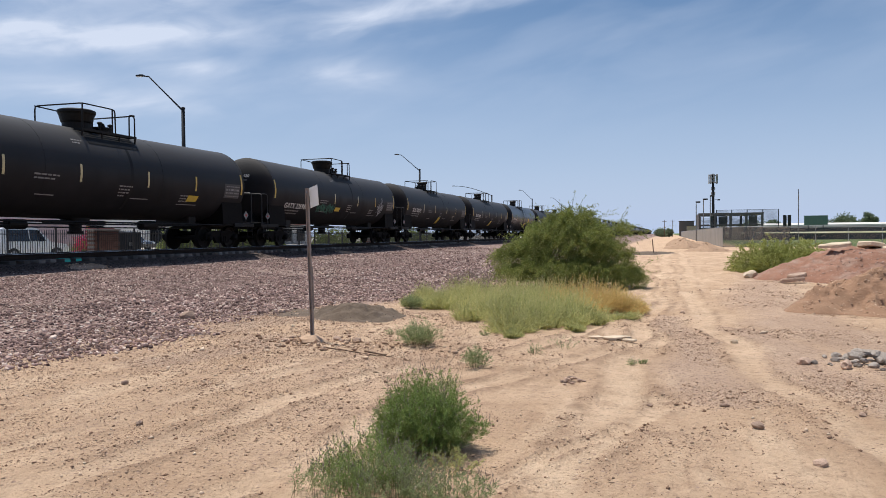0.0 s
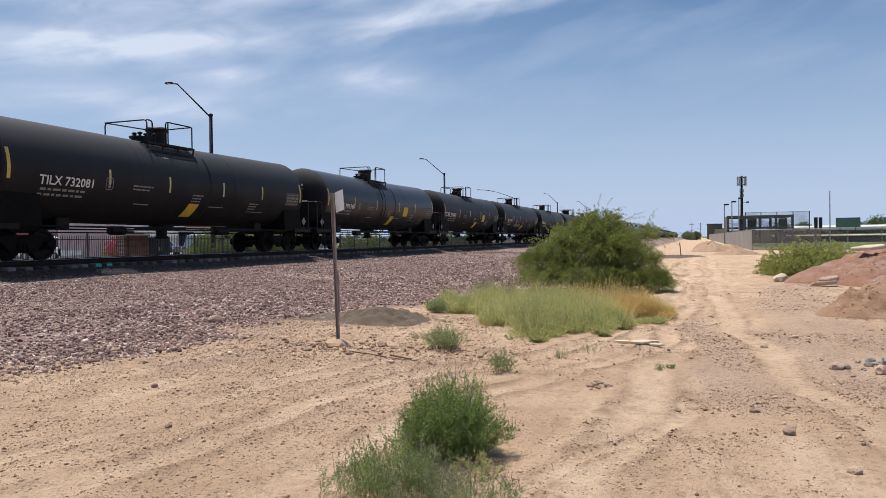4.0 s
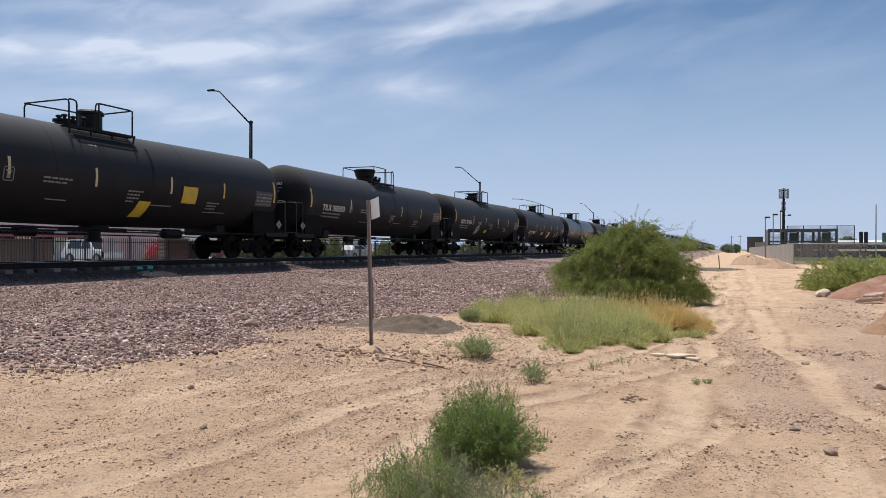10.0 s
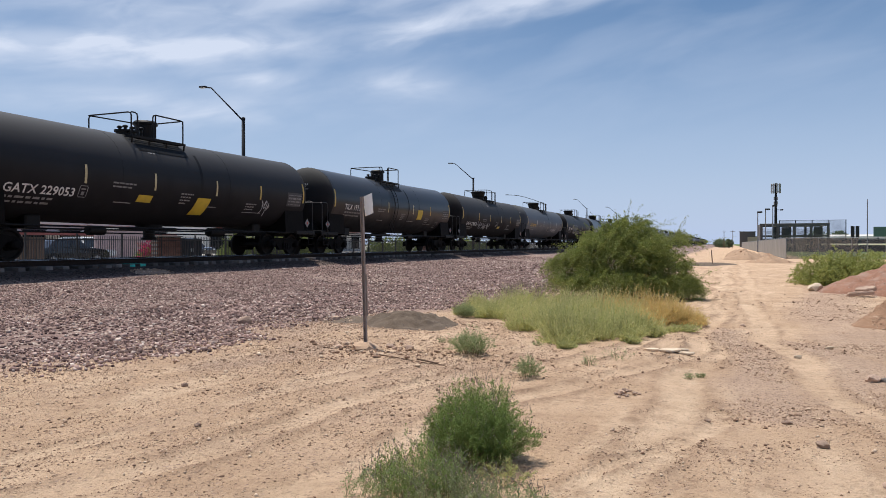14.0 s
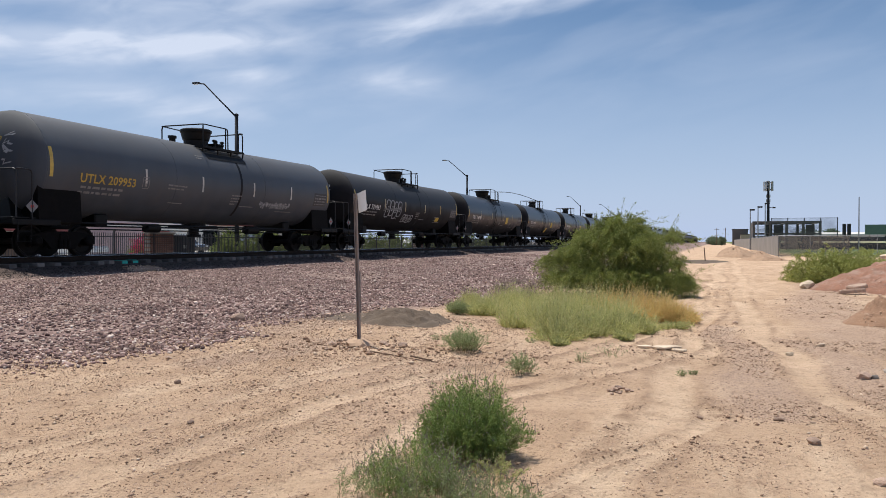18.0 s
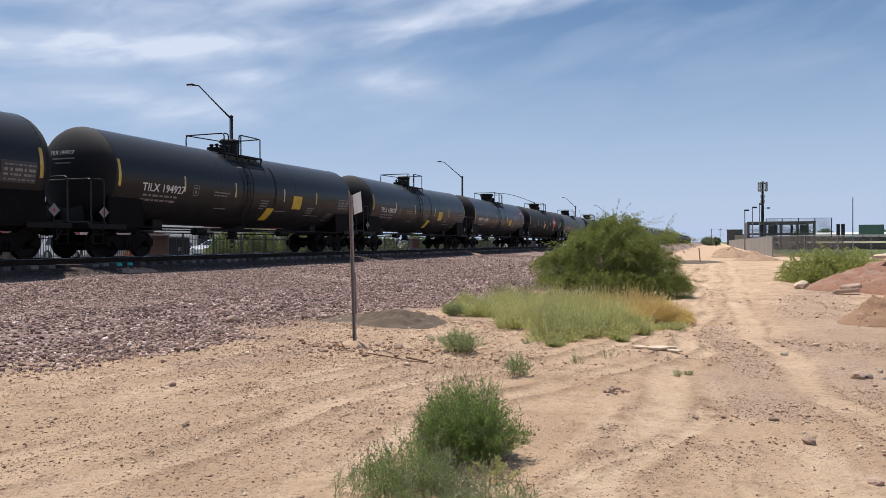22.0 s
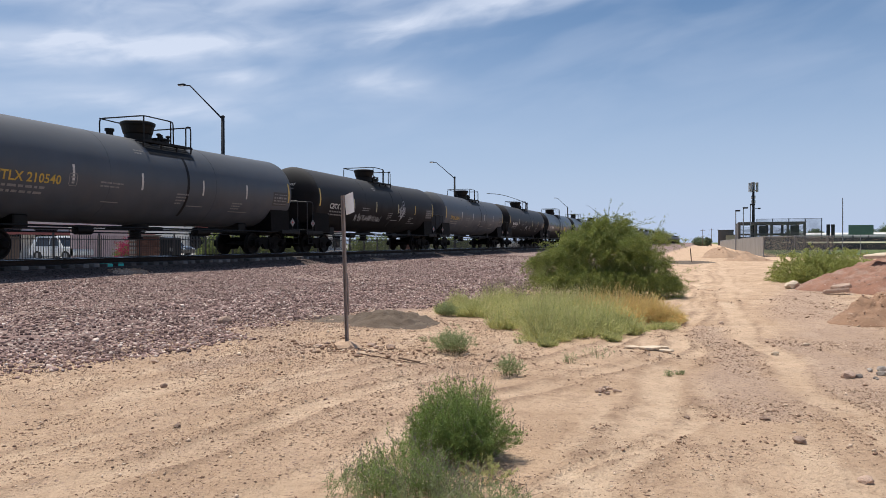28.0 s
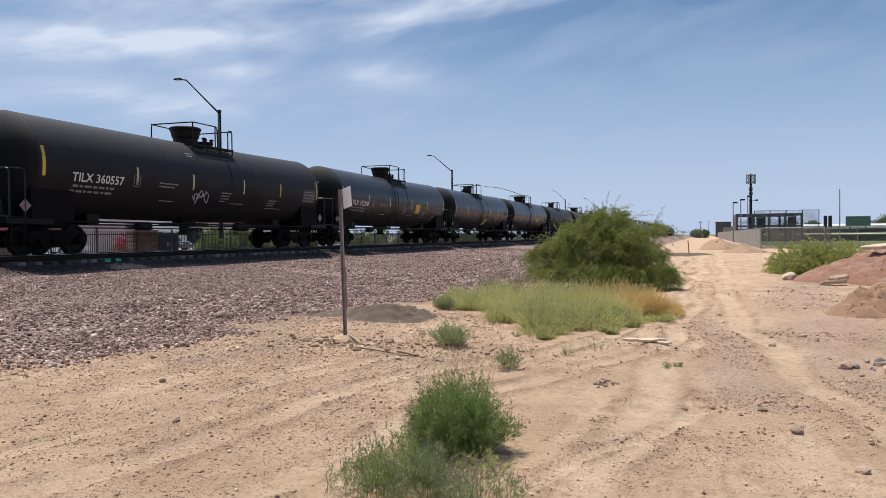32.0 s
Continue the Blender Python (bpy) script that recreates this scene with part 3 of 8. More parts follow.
def tracks(x, y):
    """Relief, packed sand and loose soil of the wheel tracks, and grit lying on the road."""
    shape = np.shape(x)
    z, packed, loose, grit = (np.zeros(shape) for _ in range(4))
    wx, wy = x + 0.5 * val_noise(x, y, 0.45, 31) + 0.12 * val_noise(x, y, 1.6, 32), y + 0.4 * val_noise(x, y, 0.5, 34)
    crumb = np.clip(0.55 + 1.1 * val_noise(x, y, 1.1, 33) + 0.8 * val_noise(x, y, 4.5, 35), 0, 1.3)
    for line, half, deep in LANES:
        d = off_line(line, wx, wy)
        edge = np.exp(-((d - half * 1.5) / 0.065) ** 2) * crumb * deep
        floor = np.clip((half * 1.25 - d) / (half * 0.5), 0, 1)
        z = z - 0.018 * floor * deep + 0.024 * edge
        packed = np.maximum(packed, floor * (0.55 + 0.45 * deep) * np.clip(0.75 + 1.3 * val_noise(x, y, 0.6, 37), 0.1, 1))
        loose = np.maximum(loose, np.clip(edge * 1.1, 0, 1))
    for line, half in GRIT_BANDS:
        d = off_line(line, wx, wy)
        grit = np.maximum(grit, np.clip((half * 1.5 - d) / half, 0, 1))
    # thin grit all over the dirt towards the railway
    grit = np.maximum(grit, 0.42 * np.clip((-1.9 - x) / 1.2, 0, 1) * np.clip(0.8 + 1.2 * val_noise(x, y, 0.5, 38), 0, 1.2))
    z = z + 0.012 * grit * val_noise(x, y, 9.0, 36)
    return z, packed * (1 - 0.7 * grit), loose, grit


def ground_z(x, y):
    x, y = np.asarray(x, float), np.asarray(y, float)
    px, pz = zip(*PROFILE)
    z = np.interp(x, px, pz)
    near = np.exp(-((np.maximum(0, y - 20) / 60) ** 2))
    on_bed = np.clip((np.abs(x - TRACK_X) - 2.2) / 1.0, 0.12, 1)
    z = z + (val_noise(x, y, 0.23, 1) * 0.10 + val_noise(x, y, 0.7, 2) * 0.06 + val_noise(x, y, 2.1, 3) * 0.025 + val_noise(x, y, 5.3, 4) * 0.012) * near * on_bed
    return z + tracks(x, y)[0] * near


def gz(x, y):
    return float(ground_z(x, y))


def spaced(*spans):
    out = []
    for a, b, st in spans:
        out += list(np.arange(a, b - st * 0.5, st))
    return np.array(out + [spans[-1][1]])


def build_ground():
    xs = np.r_[-4000, -2000, -900, -400, -200, -100, -70, -50, -40, -34, spaced((-30, -24, 1.0), (-24, -15, 0.3), (-15, -9, 0.22), (-9, -6, 0.1), (-6, 3.5, 0.055), (3.5, 12, 0.3), (12, 30, 2.0)), 40, 60, 100, 200, 400, 900, 2000, 4000]
    ys = np.r_[-3000, -1000, -400, -200, -100, -60, -40, spaced((-30, 0, 3.0), (0, 2.6, 0.5), (2.6, 12, 0.055), (12, 20, 0.12), (20, 30, 0.25), (30, 45, 0.5), (45, 100, 2.5), (100, 300, 10)), 400, 600, 900, 1500, 2500, 4500]
    X, Y = np.meshgrid(xs, ys)
    Z = ground_z(X, Y)
    vs = np.stack([X, Y, Z], -1).reshape(-1, 3)
    nx, ny = len(xs), len(ys)
    i = (np.arange(ny - 1)[:, None] * nx + np.arange(nx - 1)[None]).reshape(-1)
    fs = np.stack([i, i + 1, i + nx + 1, i + nx], -1)
    me = bpy.data.meshes.new("ground")
    me.from_pydata(vs.tolist(), [], fs.tolist())
    me.polygons.foreach_set("use_smooth", [True] * len(me.polygons))
    me.materials.append(M["ground"])
    for name, values in zip(("packed", "loose", "grit"), tracks(vs[:, 0], vs[:, 1])[1:]):
        me.attributes.new(name, "FLOAT", "POINT").data.foreach_set("value", values.astype(np.float32))
    return tagged(new("ground", me), "sandy tan desert dirt with railway gravel along the track", "ground", kind="structure")


ICO_V = None


OCT = (np.array([(1, 0, 0), (-1, 0, 0), (0, 1, 0), (0, -1, 0), (0, 0, 1), (0, 0, -1)], float), np.array([(0, 2, 4), (2, 1, 4), (1, 3, 4), (3, 0, 4), (2, 0, 5), (1, 2, 5), (3, 1, 5), (0, 3, 5)]))


CHUNK = (np.array([(x, y, z) for z in (-0.75, 0.75) for y in (-0.75, 0.75) for x in (-0.75, 0.75)]), np.array([(0, 2, 3), (0, 3, 1), (4, 5, 7), (4, 7, 6), (0, 1, 5), (0, 5, 4), (2, 6, 7), (2, 7, 3), (0, 4, 6), (0, 6, 2), (1, 3, 7), (1, 7, 5)]))


def scatter_rocks(name, material, places, sizes, seed, flat=0.65, small=False, block=False):
    """Many small angular stones in one mesh."""
    global ICO_V
    if ICO_V is None:
        bm = bmesh.new()
        bmesh.ops.create_icosphere(bm, subdivisions=1, radius=1)
        bm.verts.ensure_lookup_table()
        ICO_V = (np.array([v.co[:] for v in bm.verts]), np.array([[v.index for v in f.verts] for f in bm.faces]))
        bm.free()
    rng = np.random.default_rng(seed)
    V, F = CHUNK if block else OCT if small else ICO_V
    n = len(places)
    k = len(V)
    sc = np.asarray(sizes)[:, None, None] * 0.5
    ax = rng.uniform(0.6, 1.3, (n, 1, 3)) * np.array([1, 1, flat])
    jit = 1 + rng.uniform(-0.42, 0.36, (n, k, 1))
    a = rng.uniform(0, 6.283, n)
    P = V[None] * jit * ax * sc
    # each stone lies tipped its own way
    b = rng.uniform(-0.6, 0.6, n)[:, None]
    P = np.stack([P[..., 0] * np.cos(b) - P[..., 2] * np.sin(b), P[..., 1], P[..., 0] * np.sin(b) + P[..., 2] * np.cos(b)], -1)
    c, s = np.cos(a)[:, None], np.sin(a)[:, None]
    P = np.stack([P[..., 0] * c - P[..., 1] * s, P[..., 0] * s + P[..., 1] * c, P[..., 2]], -1)
    P += np.asarray(places)[:, None, :]
    fs = (F[None] + (np.arange(n) * k)[:, None, None]).reshape(-1, 3)
    me = bpy.data.meshes.new(name)
    me.vertices.add(n * k)
    me.vertices.foreach_set("co", P.reshape(-1))
    me.loops.add(len(fs) * 3)
    me.loops.foreach_set("vertex_index", fs.reshape(-1))
    me.polygons.add(len(fs))
    me.polygons.foreach_set("loop_start", np.arange(0, len(fs) * 3, 3))
    me.update(calc_edges=True)
    me.materials.append(material)
    return new(name, me)


def build_gravel():
    rng = np.random.default_rng(5)
    ps, ss, ds, dz, fs_, fz = [], [], [], [], [], []
    # bands from near to far, thinner with distance
    for y0, y1, dens, lo, hi in ((1, 12, 470, 0.019, 0.050), (12, 22, 330, 0.022, 0.056), (22, 36, 130, 0.030, 0.07), (36, 60, 34, 0.045, 0.10)):
        n = int((y1 - y0) * 12.5 * dens)
        x, y = rng.uniform(-17.6, -5.1, n), rng.uniform(y0, y1, n)
        edge = x - 2.3 * np.clip((y - 13) / 8, 0, 1) + val_noise(x, y, 0.33, 9) * 3.0 + val_noise(x, y, 1.3, 8) * 1.5
        keep = edge < -7.8 + rng.normal(0, 0.35, n)
        keep &= (val_noise(x, y, 0.4, 12) + 0.5 + rng.uniform(-.3, .3, n) > 0.18) | (x < -15)
        x, y = x[keep], y[keep]
        s = (lo + (hi - lo) * rng.uniform(0, 1, len(x)) ** 1.6) * rng.uniform(0.8, 1.35, len(x))
        # coarse along the foot of the bank, finer and dusty higher up
        s = s * np.where(x < -11.5 + 2 * val_noise(x, y, 0.3, 14), 0.8, 1.12)
        P = np.stack([x, y, ground_z(x, y) + s * 0.15], -1)
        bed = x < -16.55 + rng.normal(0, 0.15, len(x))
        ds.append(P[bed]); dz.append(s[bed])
        near = (y < 20) & (x > -12.5) & ~bed
        ps.append(P[near]); ss.append(s[near])
        fs_.append(P[~near & ~bed]); fz.append(s[~near & ~bed])
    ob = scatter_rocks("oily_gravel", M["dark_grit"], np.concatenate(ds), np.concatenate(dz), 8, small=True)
    tagged(ob, "ballast stones beside the rails, coloured dark for the train's shade", "gravel", kind="stuff")
    ob = scatter_rocks("far_gravel", M["gravel"], np.concatenate(fs_), np.concatenate(fz), 9, 0.9, block=True)
    tagged(ob, "crushed purple-brown railway gravel farther along the track", "gravel", kind="stuff")
    ob = scatter_rocks("gravel", M["gravel"], np.concatenate(ps), np.concatenate(ss), 6, 0.9, block=True)
    tagged(ob, "crushed purple-brown railway gravel beside the track", "gravel", kind="stuff")
    ps, ss, qs, qz = [], [], [], []
    for y0, y1, dens, lo in ((2.8, 6, 1350, 0.0092), (6, 9, 1250, 0.0112), (9, 14, 700, 0.0135), (14, 26, 110, 0.019), (26, 45, 14, 0.030)):
        n = int((y1 - y0) * 16 * dens)
        x, y = rng.uniform(-9, 7, n), rng.uniform(y0, y1, n)
        _, packed, loose, grit = tracks(x, y)
        # thick on the grit and on the thrown-up soil, few in the packed tracks
        clump = val_noise(x, y, 0.55, 21) + 0.8 * val_noise(x, y, 1.7, 22) + 0.5 * val_noise(x, y, 5.0, 23)
        clump = clump + (0.42 + 0.5 * val_noise(x, y, 0.8, 24)) * grit + 0.4 * loose - 0.3 * packed - 0.26 * ((x > -2.2) & (x < 3.0)) - 0.15 * (y > 14)
        clump = clump + 0.30 * np.clip((-2.2 - x) / 1.0, 0, 1) + 0.12 * (y < 7.5)
        keep = clump + rng.uniform(-0.62, 0.22, n) > 0.0
        x, y = x[keep], y[keep]
        s = lo * (1 + rng.pareto(3.0, len(x)) * 0.9).clip(1, 4.0)
        P = np.stack([x, y, ground_z(x, y) + s * 0.12], -1)
        big = s > 0.042
        ps.append(P[big]); ss.append(s[big]); qs.append(P[~big]); qz.append(s[~big])
    ob = scatter_rocks("pebbles", M["clods"], np.concatenate(qs), np.concatenate(qz), 17, 0.7, True)
    tagged(ob, "fine brown pebbles strewn over bare dirt", "pebbles", kind="stuff")
    # a belt of clods round the sign's foot
    n = 420
    x, y = rng.normal(-4.9, 0.95, n), rng.normal(9.2, 0.42, n)
    s = 0.02 * (1 + rng.pareto(2.0, n)).clip(1, 4.5)
    ps.append(np.stack([x, y, ground_z(x, y) + s * 0.2], -1)); ss.append(s)
    ob = scatter_rocks("dirt_clods", M["clods"], np.concatenate(ps), np.concatenate(ss), 7, 0.66)
    tagged(ob, "loose brown clods and pebbles on bare dirt", "pebbles", kind="stuff")


# ---- railway track ----
def build_track():
    y0, y1 = -60.0, 1400.0
    prof = [(-0.07, -0.172), (0.07, -0.172), (0.07, -0.158), (0.012, -0.14), (0.012, -0.045), (0.036, -0.035), (0.036, -0.004), (-0.036, -0.004), (-0.036, -0.035), (-0.012, -0.045), (-0.012, -0.14), (-0.07, -0.158)]
    track = tagged(empty("track", pose(TRACK_X, 0, RAIL_Z)), "main railway track with polished rails on weathered ties", "railway track", kind="structure")
    for sx in (-1, 1):
        x = sx * (GAUGE / 2 + 0.036)
        vs = [(x + p, yy, q) for yy in (y0, y1) for p, q in prof]
        k = len(prof)
        rail = part("rail", mesh_of("rail", vs, [(i, (i + 1) % k, k + (i + 1) % k, k + i) for i in range(k)], M["rail_steel"]), None, track)
        top = Geo().add([(x - 0.034, y0, 0), (x + 0.034, y0, 0), (x + 0.034, y1, 0), (x - 0.034, y1, 0), (x - 0.036, y0, -0.006), (x + 0.036, y0, -0.006), (x + 0.036, y1, -0.006), (x - 0.036, y1, -0.006)],
                        [(0, 1, 2, 3), (4, 0, 3, 7), (1, 5, 6, 2)])
        part("rail_head", top.mesh("rail_head", M["rail_top"]), None, rail, "polished running surface")
    tie = Geo().box((0, 0, -0.262), (2.6, 0.23, 0.2), 0.02).mesh("tie", M["tie"])
    plate = Geo().box((0, 0, 0), (0.3, 0.2, 0.02)).mesh("tie_plate", M["rail_steel"])
    teal = Geo().box((1.305, 0, -0.245), (0.012, 0.215, 0.13)).box((1.12, 0, -0.158), (0.34, 0.2, 0.008)).mesh("painted_end", M["tie_teal"])
    rng = random.Random(3)
    for i in range(230):
        yy = 3.75 + i * 0.5
        t = part("tie", tie, None, track)
        t.location = (rng.uniform(-0.06, 0.06), yy + rng.uniform(-0.03, 0.03), rng.uniform(-0.02, 0.0))
        t.rotation_euler = (0, 0, rng.uniform(-0.02, 0.02))
        if i in TEAL_TIES:
            part("painted_end", teal, None, t, "teal sprayed marks on the tie end")
    far = Geo()
    for i in range(700):
        far.box((0, 3.75 + (230 + i) * 0.5, -0.262), (2.6, 0.24, 0.2))
    tagged(part("far_ties", far.mesh("far_ties", M["tie"]), None, track), kind="stuff")


TEAL_TIES = (28, 29)

# ---- train ----
PITCH, SPEED, FIRST_Y = 18.1, 12.90, 19.38
R_TANK, HALF, Z_TANK, BEND, HEAD = 1.53, 7.75, 2.64, 0.06, 0.74


def tank_z(y):
    """The tank's axis dips a little to the middle outlet."""
    return Z_TANK + BEND * min(1.0, abs(y) / HALF)


def tank_mesh(material):
    seg = 56
    prof = []
    for i in range(9):
        a = math.pi / 2 * i / 8
        prof.append((max(0.004, R_TANK * math.sin(a)), -HALF - HEAD * math.cos(a)))
    for yy in (-7.55, -5.2, -2.6, -0.06, 0.06, 2.6, 5.2, 7.55):
        prof.append((R_TANK, yy))
    for i in range(8, -1, -1):
        a = math.pi / 2 * i / 8
        prof.append((max(0.004, R_TANK * math.sin(a)), HALF + HEAD * math.cos(a)))
    vs, fs = [], []
    for r, d in prof:
        zc = tank_z(d)
        vs += [(r * math.sin(2 * math.pi * k / seg), d, zc + r * math.cos(2 * math.pi * k / seg)) for k in range(seg)]
    for i in range(len(prof) - 1):
        fs += [(i * seg + k, i * seg + (k + 1) % seg, (i + 1) * seg + (k + 1) % seg, (i + 1) * seg + k) for k in range(seg)]
    return mesh_of("tank", vs, fs, material, True)


def band(y, w=0.05, r=0.012, a0=0.0, a1=360.0):
    """A raised weld band round the tank."""
    g, n = Geo(), 40
    zc = tank_z(y)
    vs, fs = [], []
    for i in range(n + 1):
        t = radians(a0 + (a1 - a0) * i / n)
        for rr, yy in ((R_TANK - 0.01, y - w / 2), (R_TANK + r, y - w / 2), (R_TANK + r, y + w / 2), (R_TANK - 0.01, y + w / 2)):
            vs.append((rr * math.sin(t), yy, zc + rr * math.cos(t)))
    for i in range(n):
        fs += [(i * 4 + j, i * 4 + j + 1, i * 4 + 5 + j, i * 4 + 4 + j) for j in range(3)]
    return g.add(vs, fs)


def wrap(u, v, lift=0.006):
    """A spot on the tank's near side: u along the car, v the height along the skin above the axis."""
    a = v / R_TANK
    r = R_TANK + lift
    return (r * math.cos(a), u, tank_z(u) + r * math.sin(a))


def patch(u, v, w, h, material, slant=0.0, lift=0.006, name="decal"):
    """A decal laid on the skin; slant shifts its upper edge along the car."""
    n, k = max(2, int(h / 0.1) + 1), max(1, int(w / 1.5) + 1)
    vs = [wrap(u - w / 2 + w * j / k + slant * (i / n - 0.5), v - h / 2 + h * i / n, lift) for i in range(n + 1) for j in range(k + 1)]
    fs = [(i * (k + 1) + j, i * (k + 1) + j + 1, (i + 1) * (k + 1) + j + 1, (i + 1) * (k + 1) + j) for i in range(n) for j in range(k)]
    return mesh_of(name, vs, fs, material)


def flat_text(words, size, bold=0.0):
    cu = bpy.data.curves.new("text", "FONT")
    cu.body, cu.size, cu.resolution_u, cu.offset, cu.space_character = words, size, 2, bold, 1.0 + bold * 4
    ob = bpy.data.objects.new("text", cu)
    me = bpy.data.meshes.new_from_object(ob)
    bpy.data.objects.remove(ob)
    bpy.data.curves.remove(cu)
    bm = bmesh.new()
    bm.from_mesh(me)
    bpy.data.meshes.remove(me)
    return bm


def skin_text(words, u, v, size, material, stretch=1.0, bold=0.0):
    """Lettering that follows the tank's skin, starting at u."""
    bm = flat_text(words, size, bold)
    for k in range(1, 7):
        bmesh.ops.bisect_plane(bm, geom=bm.verts[:] + bm.edges[:] + bm.faces[:], plane_co=(0, size * 0.72 * k / 7, 0), plane_no=(0, 1, 0))
    for p in bm.verts:
        p.co = Vector(wrap(u + p.co.x * stretch, v + p.co.y, 0.007))
    me = bpy.data.meshes.new("car_number")
    bm.to_mesh(me)
    bm.free()
    me.materials.append(material)
    return me


def head_text(words, x, z, size, material):
    """Lettering on the front head, which bulges towards -Y."""
    bm = flat_text(words, size)
    for p in bm.verts:
        px, pz = x + p.co.x, z + p.co.y
        rr = min(0.999, math.hypot(px, pz) / R_TANK)
        p.co = Vector((px, -HALF - HEAD * math.sqrt(1 - rr * rr) - 0.012, tank_z(HALF) + pz))
    me = bpy.data.meshes.new("head_number")
    bm.to_mesh(me)
    bm.free()
    me.materials.append(material)
    return me


def head_bar(x, z, w, h, material):
    vs, fs = [], []
    n = 6
    for i in range(n + 1):
        for zz in (z - h / 2, z + h / 2):
            px = x - w / 2 + w * i / n
            rr = min(0.999, math.hypot(px, zz) / R_TANK)
            vs.append((px, -HALF - HEAD * math.sqrt(1 - rr * rr) - 0.012, tank_z(HALF) + zz))
    fs = [(2 * i, 2 * i + 2, 2 * i + 3, 2 * i + 1) for i in range(n)]
    return mesh_of("head_line", vs, fs, material)


_shared = {}


def shared(key, fn):
    if key not in _shared:
        _shared[key] = fn()
    return _shared[key]


def wheelset_mesh():
    g = Geo()
    for sx in (-1, 1):
        x = sx * (GAUGE / 2 + 0.02)
        g.lathe([(0.10, x - sx * 0.09), (0.49, x - sx * 0.065), (0.49, x - sx * 0.045), (0.458, x - sx * 0.03), (0.452, x + sx * 0.07), (0.40, x + sx * 0.07), (0.36, x + sx * 0.02), (0.18, x + sx * 0.0), (0.14, x + sx * 0.06), (0.02, x + sx * 0.06)], "x", 28)
    g.lathe([(0.02, -1.08), (0.085, -1.08), (0.085, 1.08), (0.02, 1.08)], "x", 12)
    return g.mesh("wheelset", M["wheel_steel"])


def side_frame_mesh():
    """A cast side frame with its window, springs and bearing boxes."""
    g = Geo()
    x = 1.0
    out = [(-1.12, 0.36), (-1.12, 0.60), (-0.95, 0.66), (-0.45, 0.74), (0.45, 0.74), (0.95, 0.66), (1.12, 0.60), (1.12, 0.36), (0.82, 0.36), (0.80, 0.52), (0.66, 0.52), (0.40, 0.22), (-0.40, 0.22), (-0.66, 0.52), (-0.80, 0.52), (-0.82, 0.36)]
    inn = [(-0.2, 0.30), (0.2, 0.30), (0.2, 0.62), (-0.2, 0.62)]
    k = len(out)
    vs = [(x + dx, p, q) for dx in (-0.07, 0.07) for p, q in out]
    fs = [tuple(range(k - 1, -1, -1)), tuple(range(k, 2 * k))] + [(i, (i + 1) % k, k + (i + 1) % k, k + i) for i in range(k)]
    g.add(vs, fs)
    for yy in (-0.14, 0.0, 0.14):
        g.lathe([(0.055, 0.27), (0.065, 0.30), (0.055, 0.34), (0.065, 0.38), (0.055, 0.42), (0.065, 0.46), (0.055, 0.50)], "z", 10, (x + 0.1, yy, 0))
    for yy in (-0.89, 0.89):
        g.lathe([(0.02, 0.94), (0.15, 0.94), (0.15, 1.12), (0.10, 1.17), (0.02, 1.17)], "x", 14, (0, yy, 0.456))
    return g.mesh("side_frame", M["truck_steel"])


def build_truck(car, y, simple=False):
    tr = part("truck", shared("bolster", lambda: Geo().box((0, 0, 0.55), (2.2, 0.34, 0.28), 0.04).box((0, 0, 0.78), (0.8, 0.4, 0.24), 0.03).mesh("truck_bolster", M["truck_steel"])), None, car, "dark cast steel four-wheel truck")
    tr.location = (0, y, 0)
    for s in (1, -1):
        sf = part("side_frame", shared("side_frame", side_frame_mesh), None, tr)
        sf.rotation_euler = (0, 0, 0 if s > 0 else math.pi)
        ws = part("wheelset", shared("wheelset", wheelset_mesh), None, tr)
        ws.location = (0, 0.89 * s, 0.458)
        if not simple:
            beam = part("brake_beam", shared("brake_beam", lambda: Geo().box((0, 0, 0), (1.7, 0.08, 0.1), 0.015).box((0.72, 0.06, 0), (0.09, 0.1, 0.3), 0.02).box((-0.72, 0.06, 0), (0.09, 0.1, 0.3), 0.02).mesh("brake_beam", M["truck_steel"])), None, tr)
            beam.location = (0, 0.36 * s, 0.40)
            beam.rotation_euler = (0, 0, 0 if s > 0 else math.pi)
    return tr


def rail_path(pts, r=0.022):
    """A bent pipe with rounded corners."""
    out = [Vector(pts[0])]
    for a, b, c in zip(pts, pts[1:], pts[2:]):
        a, b, c = Vector(a), Vector(b), Vector(c)
        k = min(0.12, (b - a).length * 0.4, (c - b).length * 0.4)
        p, q = b + (a - b).normalized() * k, b + (c - b).normalized() * k
        out += [p, (p + 2 * b + q) / 4, q]
    out.append(Vector(pts[-1]))
    return Geo().tube(out, r, 6)


